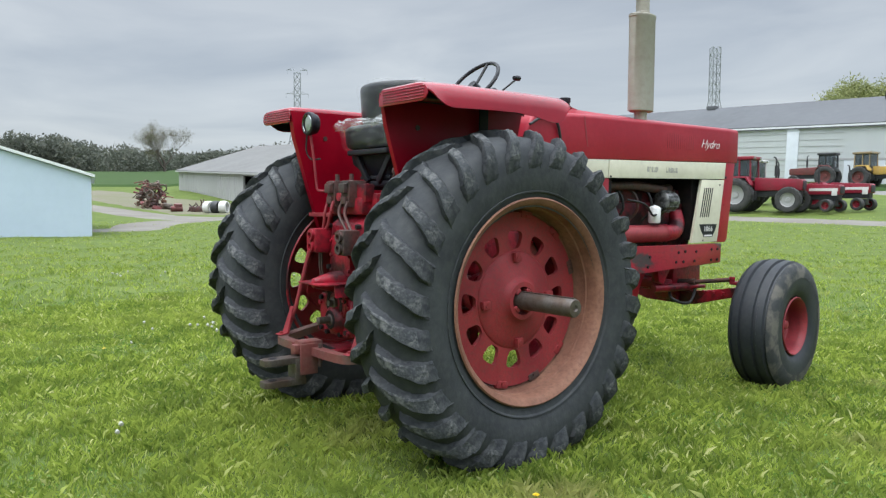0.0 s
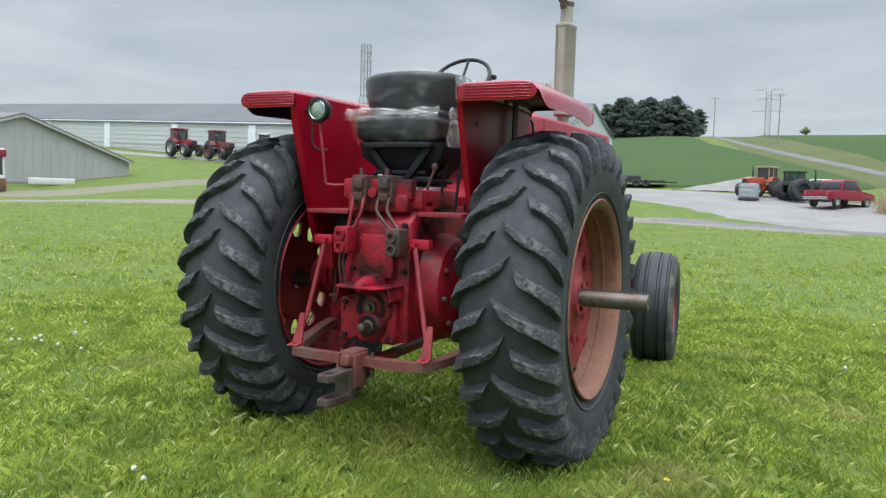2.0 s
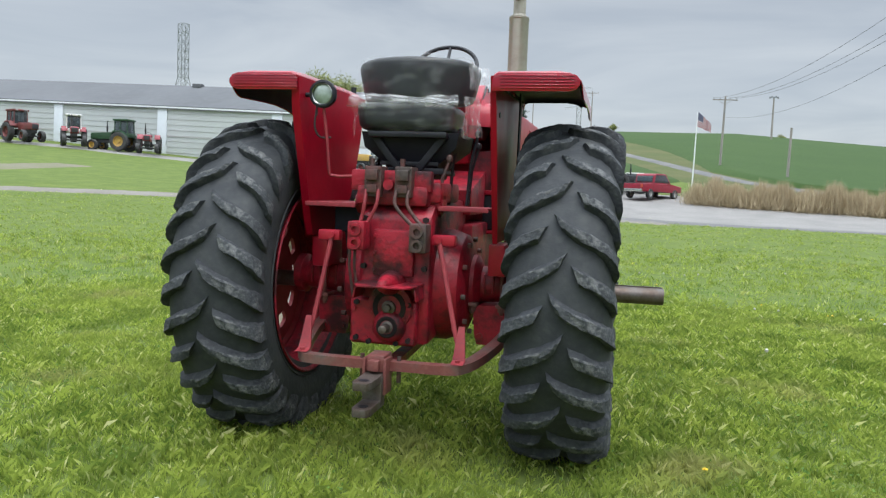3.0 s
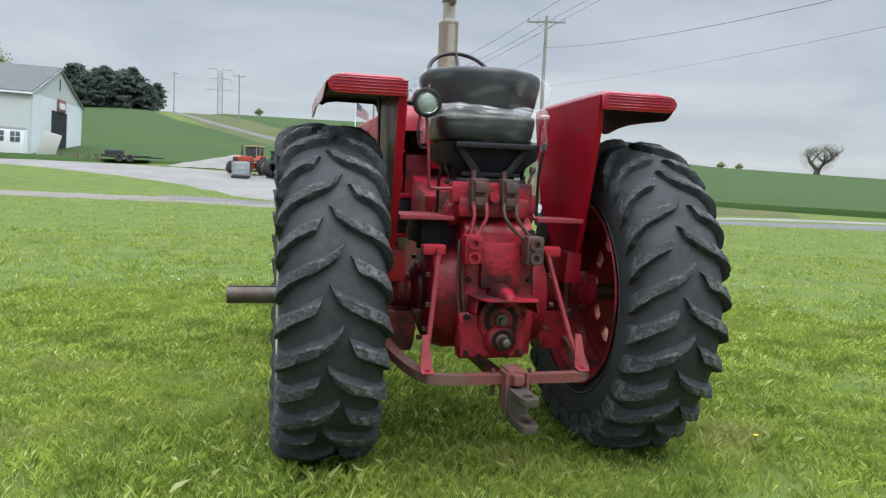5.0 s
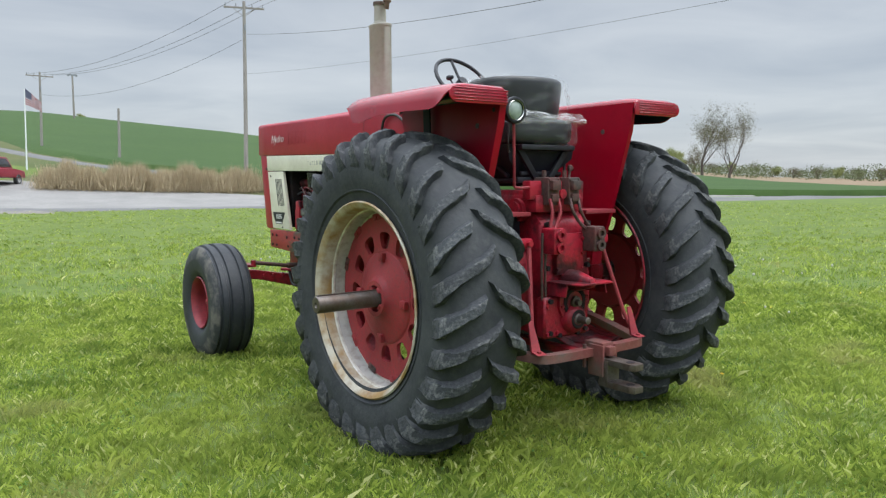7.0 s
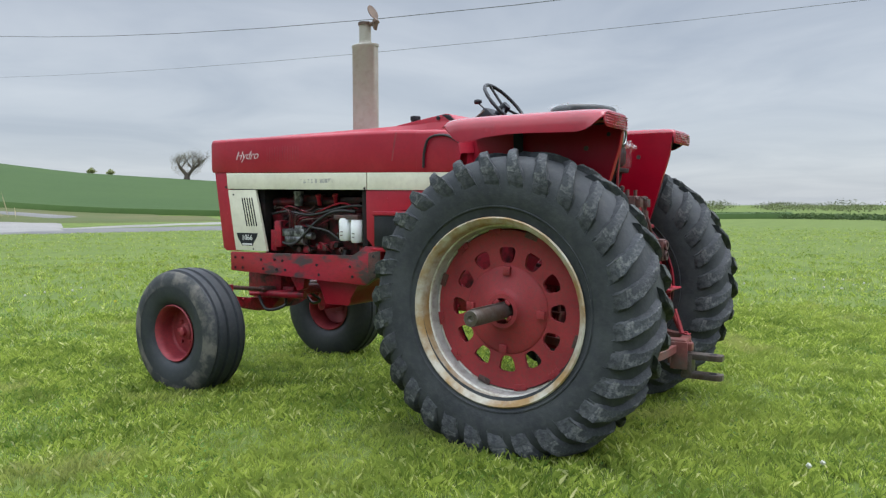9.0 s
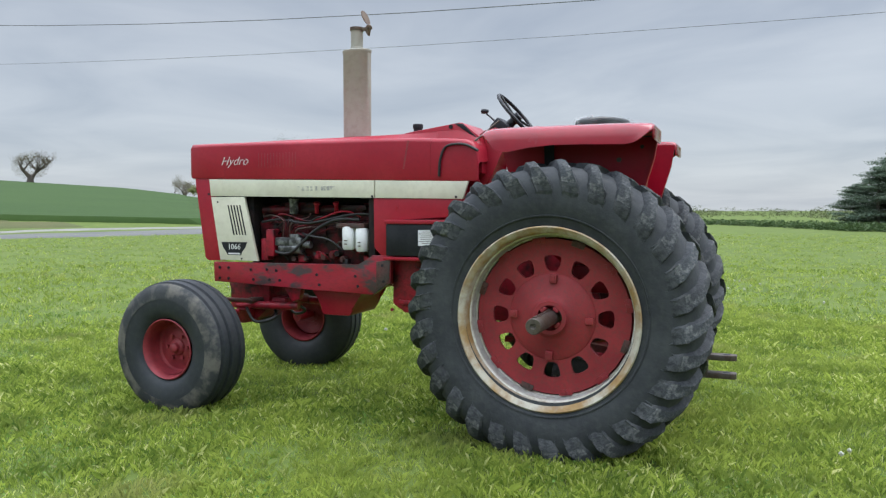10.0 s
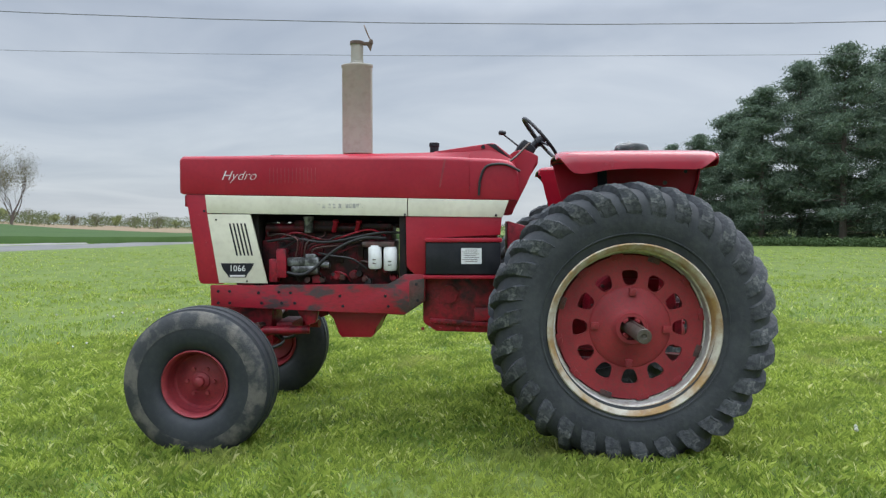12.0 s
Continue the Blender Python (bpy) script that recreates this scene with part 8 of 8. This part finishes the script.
# pines at the edge of the lawn, rising towards the south-east
PINE_ROW = ((98.0, 2.2, 66), (99.2, 3.4, 64), (100, 4.7, 66), (102, 5.8, 63), (104, 6.7, 66), (106, 7.4, 62), (108, 8.9, 66), (110, 10.6, 62), (112.4, 12.4, 65), (115, 13.3, 61), (117.6, 13.0, 65), (120.5, 13.4, 61), (109, 8.0, 72), (113.6, 11.4, 72), (118.5, 12.2, 71), (105, 5.9, 74))
pine_src = []
for i, (b, el, d) in enumerate(PINE_ROW):
    x, y = polar((-5.5, 0.9), b, d)
    h = 1.2 + d * math.tan(radians(el)) * 0.90
    if i in (9, 8, 7):
        pine_src.append((h, pine(("tall dark green white pine with ragged boughs", "broad dark green white pine", "dark green white pine with dense boughs")[i - 7], 20 + i, h, 3.9 + 0.25 * (i - 7), 30000, ground_pose(x, y), "pines", 0.17)))
for i, (b, el, d) in enumerate(PINE_ROW):
    if i in (9, 8, 7):
        continue
    x, y = polar((-5.5, 0.9), b, d)
    h = 1.2 + d * math.tan(radians(el)) * 0.90
    h0, src = pine_src[i % 3]
    copy_thing(src, ground_pose(x, y, 67 * i, h / h0) @ Matrix.Diagonal((1.05, 1.05, 1, 1)) if h > 8 else ground_pose(x, y, 67 * i) @ Matrix.Diagonal((0.62, 0.62, h / h0, 1)))
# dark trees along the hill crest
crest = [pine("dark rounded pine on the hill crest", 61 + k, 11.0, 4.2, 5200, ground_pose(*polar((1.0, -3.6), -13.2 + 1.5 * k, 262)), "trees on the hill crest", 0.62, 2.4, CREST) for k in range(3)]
for i in range(24):
    az_i = -14.0 + 0.27 * i + 0.10 * math.sin(i * 2.3)
    d = 262 + 7 * math.sin(i * 1.7)
    x, y = polar((1.0, -3.6), az_i, d)
    k = (0.85, 0.62, 0.80, 0.95, 0.75, 1.0)[i % 6] * (1.2 if i < 6 else 1.15 if i < 19 else 0.8)
    copy_thing(crest[i % 3], ground_pose(x, y, 37 * i, k) @ Matrix.Diagonal((1.1, 1.1, 1.0, 1)))

# budding broadleaf trees
twin = branch_tree("broadleaf_tree", "tall bare spring tree with fine grey twigs", 5, 14.9, 0.72, 6000, BUDS, 0.14, 5, 0.42, 0.26, ground_pose(130.0, 90.8))
branch_tree("broadleaf_tree", "tall forked tree just coming into bud", 9, 14.7, 0.64, 6000, BUDS, 0.14, 5, 0.46, 0.28, ground_pose(132.7, 86.5))
lone = branch_tree("broadleaf_tree", "lone round bare tree on the hilltop", 14, 10.4, 1.15, 5200, BUDS, 0.17, 5, 0.36, 0.05, ground_pose(163.4, 200.2), full=0.6)
leafy = branch_tree("broadleaf_tree", "light green spring tree behind the barn", 31, 12.5, 0.85, 11000, YOUNG, 0.30, 5, 0.3, 0.2, ground_pose(*polar((1, -3.6), -23.0, 134)), "leafy trees behind the barn")
for az_i, turn, sc in ((-21.6, 70, 1.05), (-20.2, 140, 0.98), (-18.9, 220, 1.02), (-17.9, 300, 0.8)):
    copy_thing(leafy, ground_pose(*polar((1, -3.6), az_i, 134), turn, sc))
for i in range(30):
    az_i = 48.6 + 0.64 * i + 0.3 * math.sin(i * 3.1)
    d = 300 - 3.2 * i + 12 * math.sin(i * 1.3)
    x, y = polar((-4.0, -2.0), az_i, d)
    copy_thing((twin, lone, leafy, lone)[(i * 3 + i // 4) % 4], ground_pose(x, y, 53 * i, (0.55 + 0.16 * math.sin(i * 2.1)) * (1.0 if az_i < 56 else 0.5)))
branch_tree("broadleaf_tree", "wide bare tree before the woods", 41, 15.0, 0.9, 9000, BUDS, 0.2, 5, 0.5, 0.2, ground_pose(*polar((3.5, -2.6), -71.3, 250)))
for az_i, d, sc in ((-0.2, 275, 0.32), (33.0, 292, 0.30), (34.2, 290, 0.28), (11.0, 292, 0.30)):
    x, y = polar((-2.0, -3.5), az_i, d)
    copy_thing(leafy, ground_pose(x, y, az_i * 9, sc))


# ---------------------------------------------------------------- woods, hedges and rough grass
def clump_belt(name, label, category, places, size, per, leaf, mat, seed):
    """Uncountable greenery: heaps of leaves at many places, each with its own height."""
    rs = np.random.RandomState(seed)
    C, U, W = [], [], []
    for x, y, h, w in places:
        n = int(per * max(0.4, h / size))
        v = rs.normal(size=(n, 3))
        v /= np.linalg.norm(v, axis=1)[:, None]
        v *= rs.uniform(0.35, 1.0, (n, 1)) ** 0.5
        c = np.stack([x + v[:, 0] * w * 0.6, y + v[:, 1] * w * 0.6, float(land(x, y)) + h * 0.5 + v[:, 2] * h * 0.52], 1)
        u, ww = random_axes(rs, n, leaf, leaf * 0.5)
        C.append(c); U.append(u); W.append(ww)
    ob = new(name, quads(name, np.concatenate(C), np.concatenate(U), np.concatenate(W), mat))
    return tagged(ob, label, category, kind="stuff")


rs = np.random.RandomState(3)
places = []
for k in range(760):
    b = radians(-104 + 48 * rs.rand())
    d = 315 + 150 * rs.rand()
    x, y = d * math.sin(b), d * math.cos(b)
    low = float(np.interp(math.degrees(b), [-78, -70], [1.0, 0.62]))
    places.append((x, y, (rs.uniform(11, 17) + (d - 315) * 0.05) * low, rs.uniform(8, 13)))
clump_belt("woods", "spring woods on the ridge, haze mixed into their grey-green", "woods", places, 12, 300, 0.95, WOODS, 4)
places = []
for k in range(330):
    b = radians(54 + 62 * rs.rand())
    d = 170 + 170 * rs.rand()
    x, y = d * math.sin(b), d * math.cos(b)
    places.append((x, y, rs.uniform(2.2, 4.6) * (0.9 if b < radians(70) else 0.62), rs.uniform(5, 9)))
clump_belt("distant_scrub", "low olive scrub and hedgerow in the distance", "scrub", places, 3.5, 190, 0.27, BRUSH, 5)
places = []
for k in range(260):
    b = radians(70 + 56 * k / 260)
    d = float(np.interp(math.degrees(b), [70, 88, 96, 126], [92, 80, 57, 54])) + 0.8 * math.sin(k * 0.7)
    x, y = polar((-4.5, -1.0), math.degrees(b), d)
    places.append((x, y, 0.50 + 0.14 * math.sin(k * 1.9), 1.6))
clump_belt("field_margin", "tall green weeds along the lawn edge", "weeds", places, 0.8, 160, 0.13, leaf_material("margin_weeds", (0.045, 0.085, 0.03), (0.085, 0.13, 0.045)), 6)

# dry ornamental grasses beside the lane
n = 34000
rs = np.random.RandomState(8)
k = rs.rand(n)
clump = np.floor(k * 15) / 15 + 0.02 * rs.normal(size=n)
gx = 6.9 + 15.0 * clump + rs.normal(size=n) * 0.55
gy = 55.5 - 6.0 * clump + rs.normal(size=n) * 0.7
gap = (clump > 0.80) & (clump < 0.90)
gx, gy = gx[~gap], gy[~gap]
n = len(gx)
gz = land(gx, gy)
h = rs.uniform(0.45, 2.25, n) * (0.85 + 0.12 * np.sin(gx * 1.7 + 1.1) + 0.12 * np.sin(gx * 4.3))
C = np.stack([gx, gy, gz + h * 0.5], 1)
U = np.stack([rs.normal(size=n) * 0.22, rs.normal(size=n) * 0.22, h * 0.5], 1)
W = np.stack([rs.normal(size=n) * 0.02, rs.normal(size=n) * 0.02, rs.normal(size=n) * 0.004], 1) * 0.8
tagged(new("dry_grasses", quads("dry_grasses", C, U, W, STRAW)), "tall dry straw-coloured ornamental grass clumps", "dry grass", kind="stuff")

# ---------------------------------------------------------------- the lawn
def turf_material(name, young, old, dry):
    """Grass blades: colour changes blade by blade, in palm-sized tufts and in wide patches."""
    m = leaf_material(name, young, old, dry)
    n, l = m.node_tree.nodes, m.node_tree.links
    ramp = [k for k in n if k.type == "VALTORGB"][0]
    geo = [k for k in n if k.type == "NEW_GEOMETRY"][0]
    out = ramp.outputs[0]
    for scale, lo, hi, tint, amount in ((2.6, 0.44, 0.62, (0.060, 0.125, 0.022), 0.50), (0.55, 0.46, 0.64, (0.39, 0.46, 0.105), 0.38), (1.0, 0.58, 0.72, (0.46, 0.40, 0.20), 0.45)):
        t = n.new("ShaderNodeTexNoise")
        t.inputs["Scale"].default_value, t.inputs["Detail"].default_value = scale, 3.0
        l.new(geo.outputs["Position"], t.inputs["Vector"])
        r = n.new("ShaderNodeMapRange")
        r.inputs["From Min"].default_value, r.inputs["From Max"].default_value, r.inputs["To Max"].default_value = lo, hi, amount
        l.new(t.outputs["Fac"], r.inputs["Value"])
        x = n.new("ShaderNodeMix")
        x.data_type = "RGBA"
        l.new(r.outputs[0], x.inputs["Factor"]); l.new(out, x.inputs["A"])
        x.inputs["B"].default_value = (*tint, 1)
        out = x.outputs["Result"]
    for k in n:
        if k.type == "BSDF_PRINCIPLED":
            k.inputs["Specular IOR Level"].default_value = 0.12
            l.new(out, k.inputs["Base Color"])
        if k.type == "BSDF_TRANSLUCENT":
            l.new(out, k.inputs["Color"])
        if k.type == "MIX_SHADER":
            k.inputs[0].default_value = 0.5
    return m


BLADES = turf_material("lawn_blades", (0.128, 0.206, 0.032), (0.500, 0.592, 0.118), (0.86, 0.84, 0.43))


def blade_mesh(name, x, y, ln, lean, width, rs, mat, aim=None):
    n = len(x)
    z = land(x, y)
    a = rs.uniform(0, 2 * np.pi, n) if aim is None else aim
    wx, wy = np.cos(a + 1.57) * width * rs.uniform(0.7, 1.4, n), np.sin(a + 1.57) * width * rs.uniform(0.7, 1.4, n)
    V = np.empty((n, 4, 3), np.float32)
    mx, my = x + np.cos(a) * lean * 0.35, y + np.sin(a) * lean * 0.35
    V[:, 0] = np.stack([x - wx, y - wy, z - 0.004], 1)
    V[:, 1] = np.stack([x + wx, y + wy, z - 0.004], 1)
    V[:, 2] = np.stack([mx + wx * 0.7, my + wy * 0.7, z + ln * 0.62], 1)
    V[:, 3] = np.stack([x + np.cos(a) * lean, y + np.sin(a) * lean, z + ln * 0.88], 1)
    me = bpy.data.meshes.new(name)
    me.vertices.add(n * 4)
    me.vertices.foreach_set("co", V.ravel())
    me.loops.add(n * 4)
    me.loops.foreach_set("vertex_index", np.arange(n * 4, dtype=np.int32))
    me.polygons.add(n)
    me.polygons.foreach_set("loop_start", np.arange(0, n * 4, 4, dtype=np.int32))
    me.polygons.foreach_set("loop_total", np.full(n, 4, np.int32))
    me.materials.append(mat)
    me.update()
    return me


def tuft(x, y):
    """Height pattern of the turf, 0 to 1."""
    wide = 0.5 + 0.5 * np.sin(x * 1.1 + 2.1 * np.sin(y * 0.8)) * np.sin(y * 1.4 + 1.9 * np.sin(x * 0.9))
    mid = 0.5 + 0.5 * np.sin(x * 4.3 + 1.7 * np.sin(y * 3.1)) * np.sin(y * 4.9 + 1.3 * np.sin(x * 2.7))
    fine = 0.5 + 0.5 * np.sin(x * 15 + 2 * np.sin(y * 9)) * np.sin(y * 17 + 2 * np.sin(x * 8))
    return 0.3 * wide + 0.35 * mid + 0.35 * fine


def lawn(name, count, per, length, width, seed, low, high, gather):
    """Tufts of `per` blades thrown over a disc; `low` to `high` are the radii between which they thin in and out."""
    rs = np.random.RandomState(seed)
    r = np.sqrt(rs.uniform(max(low[0], 0.0) ** 2, high[1] ** 2, count))
    a = rs.uniform(0, 2 * np.pi, count)
    x, y = r * np.cos(a), r * np.sin(a)
    k = np.ones(count)
    if low[1] > 0:
        k *= np.clip((r - low[0]) / (low[1] - low[0]), 0, 1)
    k *= np.clip((high[1] - r) / (high[1] - high[0]), 0, 1)
    p = tuft(x, y)
    ok = rs.rand(count) < k * (0.40 + 0.8 * p)
    x, y, p = x[ok], y[ok], p[ok]
    tall = (0.30 + 1.0 * p) * rs.uniform(0.6, 1.35, len(x))
    way, slant = rs.uniform(0, 2 * np.pi, len(x)), rs.uniform(0.1, 0.75, len(x))
    x, y, tall, way, slant = (np.repeat(v, per) for v in (x, y, tall, way, slant))
    n = len(x)
    x, y = x + rs.normal(size=n) * gather, y + rs.normal(size=n) * gather
    ln = length * tall * rs.uniform(0.5, 1.3, n)
    aim = way + rs.normal(size=n) * 0.9
    lean = ln * np.clip(slant + rs.normal(size=n) * 0.30, 0.05, 1.3)
    ob = new(name, blade_mesh(name, x, y, ln, lean, width, rs, BLADES, aim))
    return tagged(ob, "bright green tufted lawn grass blades", "grass", kind="stuff")


lawn("grass", 200000, 6, 0.056, 0.0012, 1, (0, 0), (4.8, 7.0), 0.011)
lawn("grass", 74000, 6, 0.066, 0.0036, 2, (4.4, 7.0), (13, 19), 0.03)
lawn("grass", 110000, 5, 0.060, 0.0050, 3, (12, 19), (36, 46), 0.05)
# long stray blades
rs = np.random.RandomState(12)
n = 9000
r, a = 7.5 * np.sqrt(rs.rand(n)), rs.uniform(0, 2 * np.pi, n)
x, y = r * np.cos(a), r * np.sin(a)
ok = rs.rand(n) < 0.15 + tuft(x, y) ** 2
x, y = x[ok], y[ok]
ln = rs.uniform(0.06, 0.10, len(x))
tagged(new("tall_grass", blade_mesh("tall_grass", x, y, ln, ln * rs.uniform(0.2, 0.8, len(x)), 0.0015, rs, BLADES)), "scattered longer grass stems in the lawn", "grass", kind="stuff")
# clover and broad-leaved weeds low in the turf
rs = np.random.RandomState(15)
n = 120000
r, a = 8.5 * np.sqrt(rs.rand(n)), rs.uniform(0, 2 * np.pi, n)
x, y = r * np.cos(a), r * np.sin(a)
w = 0.5 + 0.5 * np.sin(x * 2.2 + 1.8 * np.sin(y * 1.7) + 0.8) * np.sin(y * 2.6 + 1.5 * np.sin(x * 1.9))
ok = rs.rand(n) < np.clip((w - 0.45) * 2.2, 0.02, 1)
x, y = x[ok], y[ok]
n = len(x)
C = np.stack([x, y, land(x, y) + rs.uniform(0.015, 0.05, n)], 1)
U, W = random_axes(rs, n, 0.009, 0.011, 0.75)
tagged(new("clover", quads("clover", C, U, W, leaf_material("clover_leaves", (0.07, 0.155, 0.025), (0.15, 0.26, 0.045)))), "low clover and broad-leaved weeds in patches", "clover", kind="stuff")

# dandelions: yellow flowers and white seed heads on stalks
YELLOW_PETAL = material("dandelion_yellow", (0.75, 0.55, 0.02), 0.6)
SEED_HEAD = material("dandelion_seed_white", (0.42, 0.43, 0.36), 0.85)
STALK = material("pale_green_stalk", (0.16, 0.24, 0.06), 0.6)
rng = random.Random(77)


def flower_mesh(seedy):
    bm = B()
    tube(bm, [(0, 0, -0.01), (0.008, 0.004, 0.07), (0.006, 0.0, 0.13)], 0.0022, 5)
    k = len(bm.faces)
    bm.faces.ensure_lookup_table()
    if seedy:
        r = bmesh.ops.create_icosphere(bm, subdivisions=2, radius=0.021, matrix=Matrix.Translation((0.006, 0, 0.145)))
        for v in r["verts"]:
            v.co += Vector((rng.uniform(-.004, .004), rng.uniform(-.004, .004), rng.uniform(-.004, .004)))
    else:
        for ring, (n, rad, z) in enumerate(((14, 0.020, 0.134), (10, 0.013, 0.139), (6, 0.007, 0.142))):
            for i in range(n):
                a = 6.283 * i / n + ring
                c, s = math.cos(a), math.sin(a)
                w = 0.0035
                vs = [bm.verts.new((0.006 + c * 0.003 - s * w, s * 0.003 + c * w, z - 0.004)), bm.verts.new((0.006 + c * rad - s * w, s * rad + c * w, z)), bm.verts.new((0.006 + c * rad + s * w, s * rad - c * w, z)), bm.verts.new((0.006 + c * 0.003 + s * w, s * 0.003 - c * w, z - 0.004))]
                bm.faces.new(vs)
    bm.faces.ensure_lookup_table()
    for i, f in enumerate(bm.faces):
        f.material_index = 0 if i < k else 1
    return bm


src = {True: finish("dandelion", flower_mesh(True), [STALK, SEED_HEAD]), False: finish("dandelion", flower_mesh(False), [STALK, YELLOW_PETAL])}
spots = [(1.46, -0.42, False), (-0.48, -1.51, True), (-0.60, -1.46, True), (6.4, -1.9, True), (-3.38, 0.13, True), (-3.50, 0.06, True), (-3.42, 0.2, True), (-3.27, 0.38, True), (-2.81, -0.95, False), (-3.0, -0.7, True), (2.25, 2.56, True)]
clusters = [(-3.4, 0.3), (3.2, 5.2), (5.5, 6.0), (-2.4, 6.3), (7.5, 3.0), (-7.5, 3.5), (-9, 1.0), (1.5, 9.0), (9, -1), (4.2, 1.2)]
for k in range(120):
    if k % 3:
        c = clusters[k % len(clusters)]
        spots.append((c[0] + rng.gauss(0, 0.5), c[1] + rng.gauss(0, 0.5), k % 6 != 1))
    else:
        a, d = rng.uniform(0, 6.283), rng.uniform(5, 16)
        spots.append((d * math.cos(a), d * math.sin(a), k % 9 != 0))
for i, (x, y, seedy) in enumerate(spots):
    s = src[seedy]
    ob = new("dandelion", s.data)
    ob.matrix_basis = pose(x, y, float(land(x, y)), rng.uniform(-8, 8), rng.uniform(-8, 8), rng.uniform(0, 360)) @ Matrix.Scale(rng.uniform(0.55, 0.85), 4)
    tagged(ob, "white dandelion seed head on a thin stalk in the grass" if seedy else "yellow dandelion flower in the grass", "dandelion", "dandelions in the lawn")
for s in src.values():
    bpy.data.objects.remove(s)
